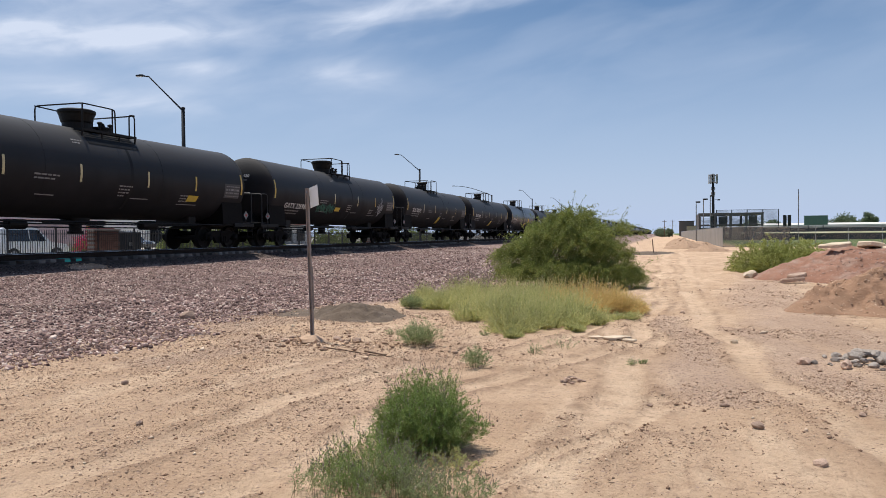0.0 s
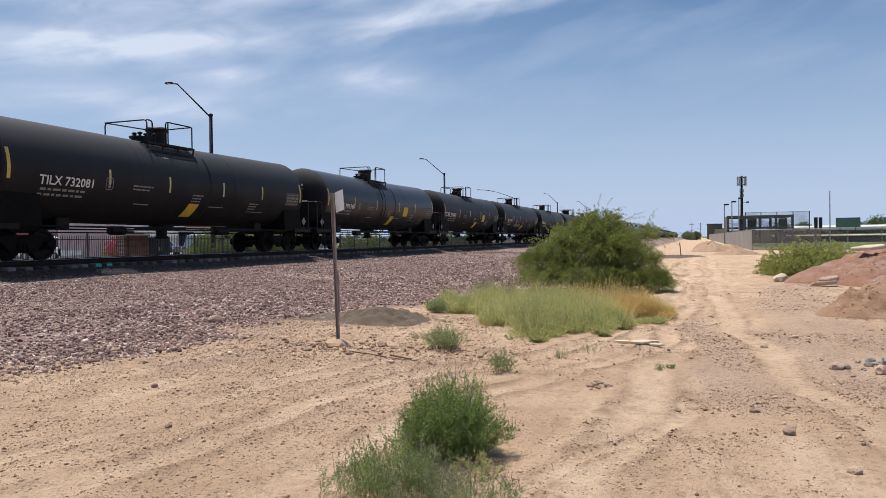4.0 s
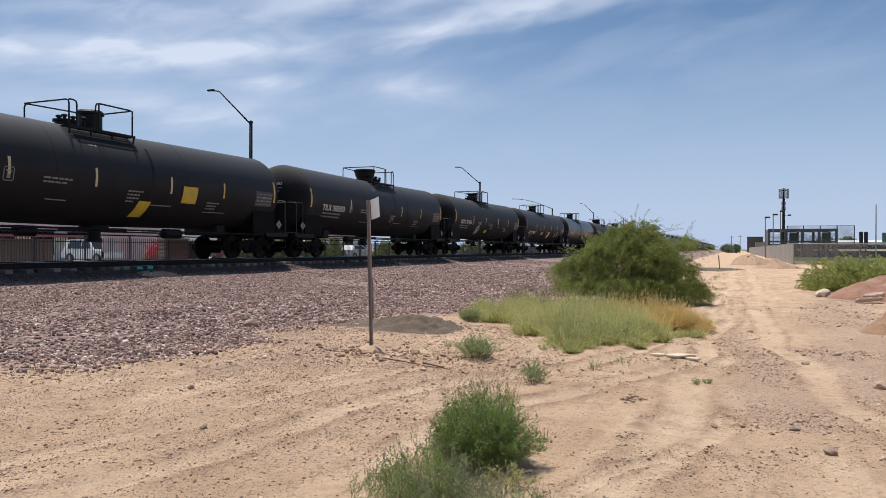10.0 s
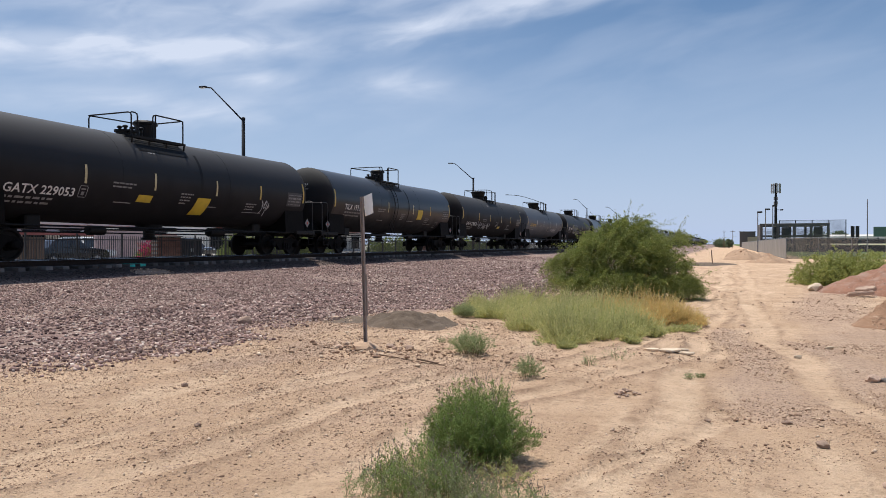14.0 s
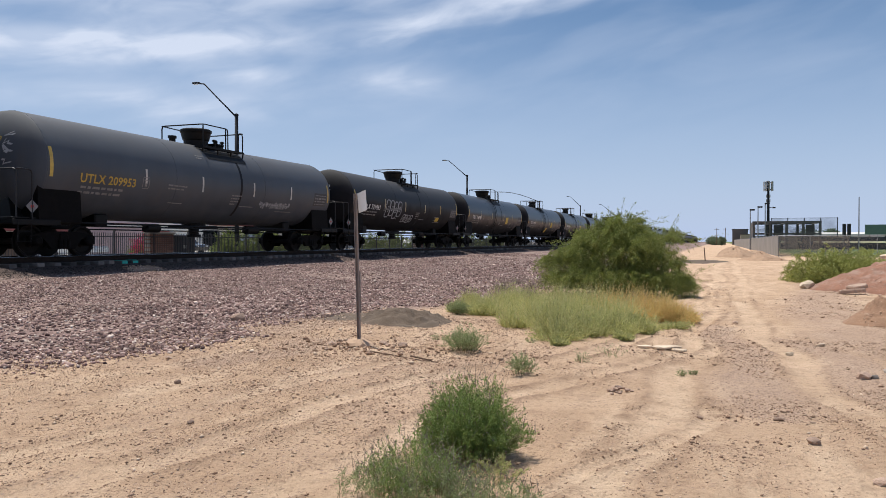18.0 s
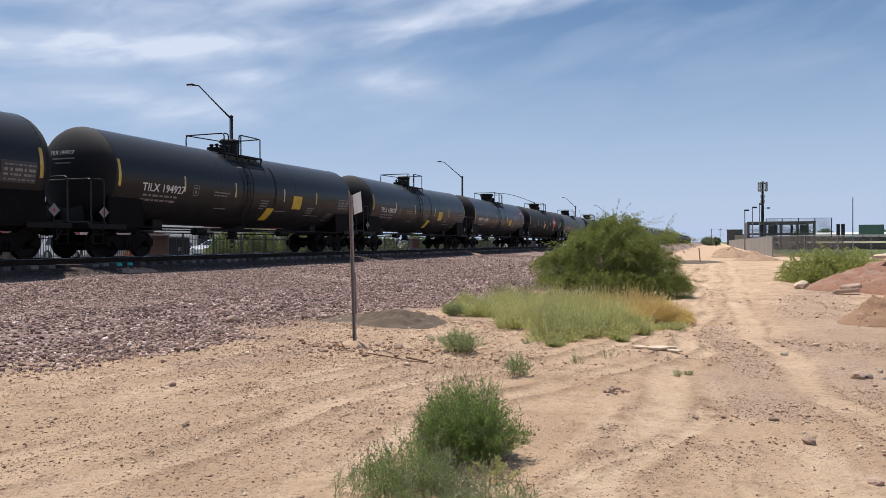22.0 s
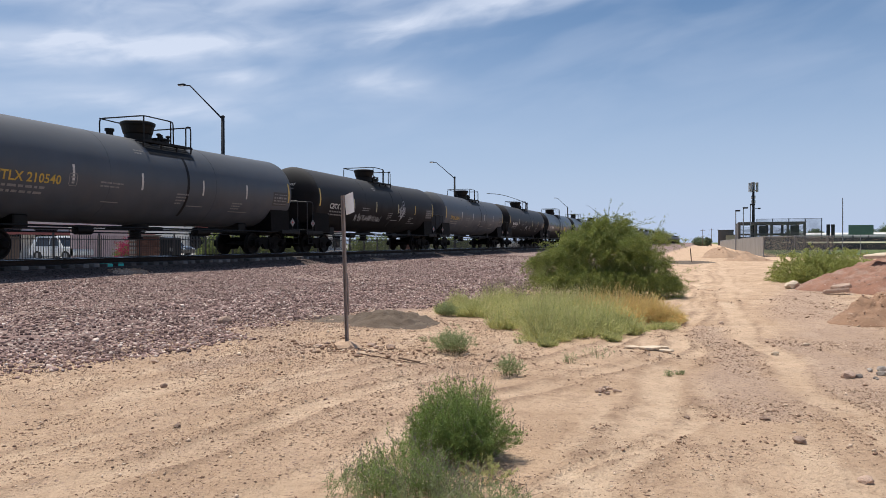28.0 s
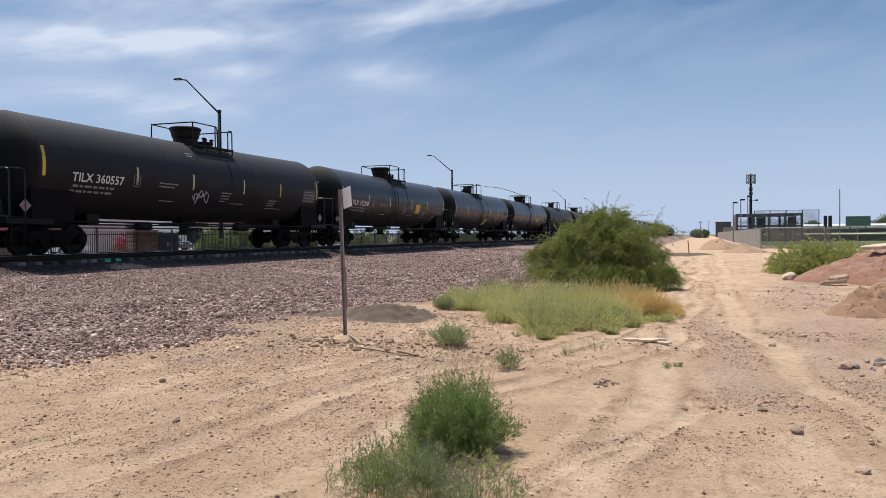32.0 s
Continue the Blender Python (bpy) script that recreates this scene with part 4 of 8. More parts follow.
def top_gear(car, flip, paint):
    """Manway, valves, platform and guard rails on top; flip mirrors them along the car."""
    f = -1 if flip else 1
    zt = Z_TANK + R_TANK
    drum = [(0.36, zt - 0.15), (0.36, zt + 0.50), (0.42, zt + 0.51), (0.42, zt + 0.58), (0.36, zt + 0.64), (0.05, zt + 0.66)]
    part("manway", shared(("manway", flip), lambda: Geo().lathe(drum if flip else [(0.46, zt - 0.15), (0.46, zt + 0.20), (0.50, zt + 0.24), (0.56, zt + 0.48), (0.60, zt + 0.54), (0.60, zt + 0.62), (0.52, zt + 0.66), (0.05, zt + 0.68)], "z", 28, (0, 0.15 * f, 0)).mesh("manway", M["steel_black"])), None, car, "black drum-shaped manway" if flip else "black flared manway dome")
    part("valve_housing", shared(("valves", flip), lambda: Geo().lathe([(0.30, zt - 0.12), (0.30, zt + 0.10), (0.36, zt + 0.11), (0.36, zt + 0.18), (0.05, zt + 0.2)], "z", 18, (0.1, 1.15 * f, 0)).mesh("valve_housing", M["steel_black"])), None, car)
    for i, (dx, dy) in enumerate(((0.25, 1.0), (0.0, 1.3), (0.3, 1.35), (0.4, 0.75))):
        part("valve", shared(("valve", flip, i), lambda: Geo().lathe([(0.05, zt + 0.0), (0.05, zt + 0.24), (0.09, zt + 0.25), (0.09, zt + 0.3), (0.03, zt + 0.33)], "z", 10, (dx, dy * f, 0)).mesh("valve", M["steel_black"])), None, car)
    if paint == "paint_grey":
        part("vent_cap", shared(("vent", flip), lambda: Geo().lathe([(0.12, zt - 0.05), (0.12, zt + 0.14), (0.16, zt + 0.15), (0.16, zt + 0.24), (0.04, zt + 0.25)], "z", 12, (0, -1.15 * f, 0)).mesh("vent_cap", M["steel_black"])), None, car)

    def deck():
        g = Geo()
        for yy in (-0.66, 0.0, 0.6, 1.2, 1.76):
            g.box((0.78, yy * f, zt - 0.14), (0.5, 0.05, 0.05))
        g.box((0.55, 0.55 * f, zt - 0.14), (0.05, 2.5, 0.06)).box((1.02, 0.55 * f, zt - 0.14), (0.05, 2.5, 0.08))
        for yy in (-0.66, 0.2, 1.0, 1.76):
            g.tube([(1.02, yy * f, zt - 0.16), (0.99, yy * f, zt - 0.36)], 0.03, 6).tube([(0.55, yy * f, zt - 0.16), (0.55, yy * f, zt - 0.12)], 0.03, 6)
        return g.mesh("platform", M["steel_black"])

    walkway = part("platform", shared(("deck", flip), deck), None, car, "narrow grated walkway")
    for i in range(6):
        part("slat", shared(("deck_slat", flip), lambda: Geo().box((0, 0.55 * f, zt - 0.13), (0.03, 2.45, 0.035)).mesh("slat", M["steel_black"])), None, walkway).location = (0.60 + i * 0.075, 0, 0)
    part("drip_apron", shared(("apron", flip), lambda: patch(0.52 * f, 1.28, 2.3, 0.62, M["steel_black"], 0, 0.012, "drip_apron")), None, car, "dark pad below the walkway")
    part("spill_streak", shared(("streak", flip), lambda: patch(1.0, -0.1, 0.13, 2.5, M["spill"], 0.04, 0.004, "spill_streak")), None, car, "matt black spill streak down the side")
    zr, zb = zt + 0.71, zt - 0.15
    bars = (
        [(-0.88, -0.72 * f, zt - 0.3), (-0.88, -0.72 * f, zr), (0.99, -0.62 * f, zr), (0.99, 0.82 * f, zr), (0.99, 0.84 * f, zb)],
        [(0.99, -0.62 * f, zb), (0.99, -0.62 * f, zr)],
        [(0.99, 0.70 * f, zb), (0.99, 0.70 * f, zr)],
        [(-0.88, -0.72 * f, zr), (-0.88, 1.77 * f, zr - 0.06), (-0.88, 1.77 * f, zt - 0.3)],
        [(0.99, 1.50 * f, zb), (0.99, 1.50 * f, zr - 0.06), (0.99, 1.77 * f, zr - 0.06)],
        [(0.99, 1.77 * f, zb - 0.05), (0.99, 1.77 * f, zr - 0.06), (-0.88, 1.77 * f, zr - 0.06)],
    )
    for i, b in enumerate(bars):
        part("guard_rail", shared(("bar", flip, i), lambda b=b: rail_path(b, 0.025).mesh("guard_rail", M["steel_black"])), None, car)


def under_gear(car):
    """Stub sills, deck ends, couplers, hoses, side pipes, bottom outlet and rods."""
    def sill():
        g = Geo().box((0, -7.0, 0.98), (0.36, 3.6, 0.32), 0.03)
        g.box((0, -5.2, 1.12), (1.6, 0.5, 0.4), 0.04).box((0, -6.85, 1.1), (2.3, 0.45, 0.34), 0.04)
        return g.mesh("stub_sill", M["steel_black"])

    def deck_end():
        g = Geo().box((0, -8.35, 1.1), (2.7, 0.75, 0.05), 0.01).box((0, -8.7, 1.02), (2.8, 0.06, 0.18), 0.01)
        g.box((1.4, -8.0, 0.98), (0.05, 1.5, 0.16), 0.01).box((-1.4, -8.0, 0.98), (0.05, 1.5, 0.16), 0.01)
        for sx in (1, -1):
            g.tube([(sx * 1.42, -8.6, 1.0), (sx * 1.42, -8.6, 0.45), (sx * 1.42, -8.2, 0.45), (sx * 1.42, -8.2, 1.0)], 0.018, 6)
            g.tube([(sx * 1.42, -8.6, 0.72), (sx * 1.42, -8.2, 0.72)], 0.018, 6)
        return g.mesh("end_platform", M["steel_black"])

    def coupler():
        g = Geo().box((0, -8.85, 0.86), (0.2, 0.5, 0.24), 0.03).box((0.05, -9.05, 0.86), (0.34, 0.16, 0.3), 0.04)
        g.tube([(0.3, -8.7, 0.9), (0.32, -8.9, 0.6), (0.25, -9.05, 0.55)], 0.03, 6).tube([(-1.2, -8.78, 1.0), (-0.2, -8.78, 0.98), (-0.1, -8.9, 0.9)], 0.015, 5)
        return g.mesh("coupler", M["truck_steel"])

    def handrail():
        z = 2.44
        g = rail_path([(1.38, -8.62, 1.1), (1.38, -8.62, z), (-1.38, -8.62, z), (-1.38, -8.62, 1.1)], 0.024)
        h = rail_path([(1.38, -8.62, z), (1.40, -8.15, z), (1.40, -8.15, 1.05)], 0.022)
        g.add(h.v, h.f)
        return g.mesh("end_handrail", M["handrail"])

    def brace():
        """The head brace between the sill and the tank's end, with its gear box."""
        g = Geo()
        vs = [(x * k, y, z) for y, z, k in ((-8.28, 1.12, 0.75), (-8.22, 1.95, 0.5), (-7.3, 1.25, 0.75), (-7.3, 1.75, 0.5)) for x in (-1, 1)]
        g.add(vs, [(0, 1, 3, 2), (4, 6, 7, 5), (0, 2, 6, 4), (1, 5, 7, 3), (2, 3, 7, 6), (0, 4, 5, 1)])
        g.box((-0.7, -8.4, 1.34), (0.35, 0.25, 0.4), 0.03)
        return g.mesh("head_brace", M["steel_black"])

    for s in (1, -1):
        for nm, fn in (("head_brace", brace), ("stub_sill", sill), ("end_platform", deck_end), ("coupler", coupler), ("end_handrail", handrail)):
            o = part(nm, shared(nm, fn), None, car)
            o.rotation_euler = (0, 0, 0 if s > 0 else math.pi)
        pl = part("placard", shared("placard", lambda: Geo().box((0, 0, 0), (0.012, 0.27, 0.27), 0.0, Matrix.Rotation(radians(45), 3, "X")).mesh("placard", M["placard"])), None, car, "white diamond placard with a red mark")
        pl.location = (1.40, 8.15 * s, 1.42)
        mk = part("placard_mark", shared("placard_mark", lambda: Geo().box((0.008, 0, 0), (0.006, 0.09, 0.09), 0.0, Matrix.Rotation(radians(45), 3, "X")).mesh("placard_mark", M["red_decal"])), None, pl)
        br = part("placard_post", shared("placard_post", lambda: Geo().box((0, 0, 0), (0.03, 0.05, 0.5)).mesh("placard_post", M["steel_black"])), None, car)
        br.location = (1.37, 8.15 * s, 1.33)
        dp = part("saddle", shared("saddle", lambda: Geo().add([(x, y, z) for y in (-0.72, 0.72) for x, z in [(-1.38, 1.0), (1.38, 1.0)] + [(1.46 * math.sin(radians(a)), Z_TANK + 0.04 - 1.535 * math.cos(radians(a))) for a in range(65, -66, -13)]],
                                                                 [tuple(range(12, -1, -1)), tuple(range(13, 26))] + [(i, (i + 1) % 13, 13 + (i + 1) % 13, 13 + i) for i in range(13)]).mesh("saddle", M["truck_steel"])), None, car)
        dp.location = (0, 7.2 * s, 0)
        pipe = part("side_pipe", shared("side_pipe", lambda: Geo().tube([(1.32, -7.7, 1.0), (1.32, 7.7, 0.97)], 0.03, 6).mesh("side_pipe", M["steel_black"])), None, car)
        pipe.rotation_euler = (0, 0, 0 if s > 0 else math.pi)
    part("bottom_outlet", shared("outlet", lambda: Geo().lathe([(0.45, 1.16), (0.45, 1.05), (0.34, 0.98), (0.2, 0.95), (0.2, 0.72), (0.26, 0.70), (0.26, 0.62), (0.05, 0.6)], "z", 18).box((0, -0.7, 1.0), (0.5, 0.9, 0.14), 0.03).box((0, 0.7, 1.0), (0.5, 0.9, 0.14), 0.03).mesh("bottom_outlet", M["steel_black"])), None, car)
    part("brake_rod", shared("rods", lambda: Geo().tube([(0.55, -5, 0.83), (0.55, 5, 0.83)], 0.018, 6).tube([(0.8, -5.5, 0.93), (0.8, 5.5, 0.93)], 0.022, 6).tube([(-0.7, -5.5, 0.85), (-0.7, 5.5, 0.85)], 0.022, 6).mesh("brake_rod", M["steel_black"])), None, car)
    part("brake_cylinder", shared("brake_cyl", lambda: Geo().lathe([(0.03, -3.3), (0.15, -3.3), (0.15, -2.7), (0.04, -2.6)], "y", 14, (0.75, 0, 0.9)).mesh("brake_cylinder", M["steel_black"])), None, car)
    part("air_reservoir", shared("air_res", lambda: Geo().lathe([(0.05, 2.2), (0.17, 2.25), (0.17, 3.0), (0.05, 3.05)], "y", 14, (0.75, 0, 0.92)).mesh("air_reservoir", M["steel_black"])), None, car)


def ladder(car):
    def make():
        g = Geo()
        for dy in (-0.2, 0.2):
            g.tube([((R_TANK + 0.09) * math.sin(radians(a)), -0.9 + dy, Z_TANK + (R_TANK + 0.09) * math.cos(radians(a))) for a in range(40, 131, 6)] + [(1.42, -0.9 + dy, 1.0)], 0.018, 6)
        for a in range(46, 128, 12):
            x, z = (R_TANK + 0.09) * math.sin(radians(a)), Z_TANK + (R_TANK + 0.09) * math.cos(radians(a))
            g.tube([(x, -1.1, z), (x, -0.7, z)], 0.013, 6)
        return g.mesh("side_ladder", M["steel_black"])
    part("side_ladder", shared("ladder", make), None, car)


def markings(car, spec):
    """Stripes, stencils and decals that this car carries. u runs from the front seam (0) to the rear seam (15.5)."""
    yl = spec.get("ink") == "amber"
    gloss = spec["paint"] == "paint_gloss"
    for i, u in enumerate((0.12, 3.12, 6.02, 9.42, 12.12, 15.4) if gloss else (0.12, 3.72, 6.5, 9.58, 12.27, 15.4)):
        key, h, sl = ("yellow", 0.86, -0.04) if i in (0, 5) else ("yellow" if i == 4 or i in spec.get("bright", ()) else "pale", 0.56, -0.02)
        if spec.get("pale") and i in spec["pale"]:
            key = "white"
        part("reflective_stripe", shared(("stripe", key, gloss, i), lambda: patch(u - HALF, -0.12 if i not in (0, 5) else 0.02, 0.11 if i in (0, 5) else 0.085, h, M["stripe_" + key], sl, name="reflective_stripe")), None, car)
    ink = M["amber_letter"] if yl else M["white_letter"]
    num = spec.get("number")
    if num:
        low = -0.36 if num.startswith("GATX") else 0.0
        part("car_number", skin_text(num, {"TCBX": 0.22, "GATX": 1.2}.get(num[:4], 1.12) - HALF, -0.48 + low, 0.44 if num.startswith("TCBX") else 0.38, ink, 0.97, 0.007), None, car, "painted reporting mark and number")
        def under_number():
            g = Geo()
            for r in range(2):
                x = 0.0
                for c in range(7):
                    wd = (0.20, 0.12, 0.27, 0.16, 0.22, 0.1, 0.18)[(c + r * 3) % 7]
                    m = patch(1.2 - HALF + x + wd / 2 - 0.05 * r, -0.63 + low - 0.17 * r, wd, 0.075, M["dim_letter"])
                    g.add([p.co[:] for p in m.vertices], [tuple(p.vertices) for p in m.polygons])
                    bpy.data.meshes.remove(m)
                    x += wd + 0.06
                    if x > 1.75 - 0.2 * r:
                        break
            return g.mesh("stencil_notice", M["dim_letter"])
        tagged(part("stencil_notice", shared(("lines", low), under_number), None, car), kind="stuff")
        part("head_number", head_text(num, -0.55, 0.55, 0.19, ink), None, car)
        for i in range(2):
            part("head_line", shared(("hl", i), lambda: head_bar(0.05, 0.42 - 0.14 * i, 0.9 - 0.25 * i, 0.04, M["dim_letter"])), None, car)

        def box_c():
            g = Geo()
            for u, v, w, h in ((3.3, -0.12, 0.30, 0.03), (3.3, -0.48, 0.30, 0.03), (3.16, -0.30, 0.03, 0.36), (3.44, -0.30, 0.03, 0.36), (3.3, -0.22, 0.2, 0.05), (3.3, -0.36, 0.12, 0.14)):
                m = patch(u - HALF + 0.42, v + low, w * 0.85, h * 0.85, M["dim_letter"])
                g.add([p.co[:] for p in m.vertices], [tuple(p.vertices) for p in m.polygons])
                bpy.data.meshes.remove(m)
            return g.mesh("class_box", M["dim_letter"])
        part("class_box", shared(("class_box", low), box_c), None, car)
    # capacity stencil panel near the rear seam
    def panel():
        g = Geo()
        for r in range(4):
            for c in range(7):
                wd = (0.13, 0.18, 0.09, 0.16, 0.11)[(r * 3 + c) % 5]
                m = patch(14.33 - HALF + c * 0.14 + 0.015 * ((r * c) % 3), -0.1 - r * 0.135, wd * 0.72, (0.04, 0.08, 0.06, 0.04)[r], M["white_letter"], lift=0.009)
                g.add([p.co[:] for p in m.vertices], [tuple(p.vertices) for p in m.polygons])
                bpy.data.meshes.remove(m)
        return g.mesh("stencil_rows", M["dim_letter"])
    pn = part("stencil_panel", shared("panel", lambda: patch(14.72 - HALF, -0.29, 1.08, 0.6, M["panel_grey"], name="stencil_panel")), None, car, "grey panel of worn stencilled figures")
    tagged(part("stencil_grid", shared("panel_rows", panel), None, pn), kind="stuff")
    for u, v, w in spec.get("lines", ((5.3, -0.92, 0.7), (12.0, -1.0, 1.2), (9.3, -0.85, 0.9))):
        part("stencil_line", shared(("ln", u, v, w), lambda: patch(u - HALF, v, w, 0.035, M["dim_letter"], name="stencil_line")), None, car)
    # small stencilled notices in short rows
    for u, v, rows, wide in ((4.75, -0.28, 2, 1.0), (7.75 if spec["flip"] else 8.2, -0.42, 4, 0.62), (11.45, -0.62, 3, 0.66), (6.4, 1.02, 2, 0.5)):
        def notice():
            g = Geo()
            for r in range(rows):
                x = 0.0
                for c in range(5):
                    wd = wide * (0.22, 0.13, 0.19, 0.1, 0.16)[(c * 2 + r * 3) % 5]
                    if x + wd > wide * (1.0, 0.82, 0.94, 0.7)[r % 4]:
                        break
                    m = patch(u - HALF + x + wd / 2, v - r * 0.115, wd, 0.05, M["dim_letter"])
                    g.add([p.co[:] for p in m.vertices], [tuple(p.vertices) for p in m.polygons])
                    bpy.data.meshes.remove(m)
                    x += wd + 0.03
            return g.mesh("stencil_notice", M["dim_letter"])
        tagged(part("stencil_notice", shared(("notice", u, v), notice), None, car), kind="stuff")
    for kind, u, v, w, h, sl in spec.get("decals", ()):
        part("decal", patch(u - HALF, v, w, h, M[kind], sl, 0.008), None, car, {"yellow_decal": "yellow decal", "red_decal": "red diamond emblem"}.get(kind, ""))
    for u, v, w, h in spec.get("red", ()):
        n = 12
        vs = [wrap(u - HALF + q * w * (0.5 - abs(r / n - 0.5)), v + h * (r / n - 0.5), 0.009) for r in range(n + 1) for q in (-1, 1)]
        part("emblem", mesh_of("emblem", vs, [(2 * r, 2 * r + 1, 2 * r + 3, 2 * r + 2) for r in range(n)], M["red_decal"]), None, car, "red diamond emblem")
        for q in (-1, 0, 1):
            part("emblem_bar", patch(u - HALF + q * w * 0.2, v + 0.04, w * 0.13, h * 0.2, M["white_letter"], 0, 0.014, "emblem_bar"), None, car)
    if gloss:
        def frame_box():
            g = Geo()
            for du, dv, w, h, sl in ((0, 0.2, 0.42, 0.03, 0), (-0.12, -0.2, 0.42, 0.03, 0), (-0.26, 0, 0.03, 0.4, 0.12), (0.15, 0, 0.03, 0.4, 0.12), (-0.05, 0.0, 0.03, 0.22, 0.05)):
                m = patch(13.6 - HALF + du, -1.05 + dv, w, h, M["dim_letter"], sl)
                g.add([p.co[:] for p in m.vertices], [tuple(p.vertices) for p in m.polygons])
                bpy.data.meshes.remove(m)
            return g.mesh("stencil_frame", M["dim_letter"])
        part("stencil_frame", shared("stencil_frame", frame_box), None, car)
    if spec.get("head"):
        part("graffiti", head_scrawl(0.75, 0.35, 0.3, 0.9, M["spray_white"], 5), None, car, "white spray-painted scrawl")
    for key, u, v, w, h, seed in spec.get("graffiti", ()):
        white = key if key == "green" else "white"
        part("graffiti", {"crown": fan, "block": blocks}.get(key, scrawl)(u - HALF, v, w, h, M["spray_" + white], seed), None, car, white + " spray-painted scrawl")


def scrawl(u, v, w, h, material, seed):
    """Loops of spray paint along the skin, no words."""
    rng = random.Random(seed)
    g = Geo()
    n = max(3, int(w / (h * 0.42)))
    for i in range(n):
        cx = u - w / 2 + w * (i + 0.5) / n
        pts = [(cx + rng.uniform(-0.55, 0.55) * w / n, v + rng.uniform(-0.5, 0.5) * h) for _ in range(rng.randint(5, 7))]
        sm = []
        for a in range(len(pts) - 1):
            p0, p1, p2, p3 = pts[max(a - 1, 0)], pts[a], pts[a + 1], pts[min(a + 2, len(pts) - 1)]
            for s in range(6):
                t = s / 6
                sm.append(tuple(0.5 * (2 * p1[j] + (p2[j] - p0[j]) * t + (2 * p0[j] - 5 * p1[j] + 4 * p2[j] - p3[j]) * t * t + (3 * p1[j] - p0[j] - 3 * p2[j] + p3[j]) * t ** 3) for j in (0, 1)))
        wd = 0.019
        vs, fs = [], []
        for j, (a, b) in enumerate(sm):
            q = sm[min(j + 1, len(sm) - 1)]
            o = sm[max(j - 1, 0)]
            d = Vector((q[0] - o[0], q[1] - o[1]))
            d = d.normalized() if d.length > 1e-6 else Vector((1, 0))
            vs += [wrap(a - d.y * wd, b + d.x * wd, 0.009), wrap(a + d.y * wd, b - d.x * wd, 0.009)]
            if j:
                fs.append((2 * j - 2, 2 * j - 1, 2 * j + 1, 2 * j))
        g.add(vs, fs)
    return g.mesh("graffiti", material)


def head_scrawl(x, z, w, h, material, seed):
    """Spray loops down the front head."""
    rng = random.Random(seed)
    g = Geo()
    for i in range(5):
        cz = z + h / 2 - h * (i + 0.5) / 5
        pts = [(x + rng.uniform(-0.5, 0.5) * w, cz + rng.uniform(-0.6, 0.6) * h / 5) for _ in range(5)]
        vs, fs = [], []
        for j, (a, b) in enumerate(pts):
            for d in (-0.022, 0.022):
                px, pz = a + d, b + d
                rr = min(0.999, math.hypot(px, pz) / R_TANK)
                vs.append((px, -HALF - HEAD * math.sqrt(1 - rr * rr) - 0.013, tank_z(HALF) + pz))
            if j:
                fs.append((2 * j - 2, 2 * j - 1, 2 * j + 1, 2 * j))
        g.add(vs, fs)
    return g.mesh("graffiti", material)


def fan(u, v, w, h, material, seed):
    """Spiky strokes that fan out upwards from a pointed foot, tied by a loop."""
    rng = random.Random(seed)
    g = Geo()

    def stroke(pts, wd=0.015):
        vs, fs = [], []
        for j, (a, b) in enumerate(pts):
            q, o = pts[min(j + 1, len(pts) - 1)], pts[max(j - 1, 0)]
            d = Vector((q[0] - o[0], q[1] - o[1])).normalized()
            vs += [wrap(a - d.y * wd, b + d.x * wd, 0.009), wrap(a + d.y * wd, b - d.x * wd, 0.009)]
            if j:
                fs.append((2 * j - 2, 2 * j - 1, 2 * j + 1, 2 * j))
        g.add(vs, fs)

    for i in range(16):
        s = i / 15 - 0.5
        foot = (u + s * w * 0.35, v - h * (0.5 - 0.8 * abs(s)) + rng.uniform(-0.05, 0.05))
        top = (u + s * w + rng.uniform(-0.05, 0.05), v + h * (0.42 - 0.5 * abs(s) ** 1.5) * rng.uniform(0.6, 1.0))
        mid = ((foot[0] + top[0]) / 2 + rng.uniform(-0.1, 0.1), (foot[1] + top[1]) / 2)
        stroke([((1 - t) ** 2 * foot[0] + 2 * t * (1 - t) * mid[0] + t * t * top[0], (1 - t) ** 2 * foot[1] + 2 * t * (1 - t) * mid[1] + t * t * top[1]) for t in (k / 6 for k in range(7))])
    for k in range(3):
        y0 = v - 0.25 * h + 0.17 * h * k
        stroke([(u - w * 0.45 + w * 0.9 * t, y0 + 0.08 * math.sin(t * 9 + k)) for t in (j / 12 for j in range(13))], 0.016)
    stroke([(u + 0.16 * w + 0.11 * math.cos(t), v + 0.46 * h + 0.14 * math.sin(t)) for t in (j * 0.55 for j in range(12))], 0.02)
    return g.mesh("graffiti", material)


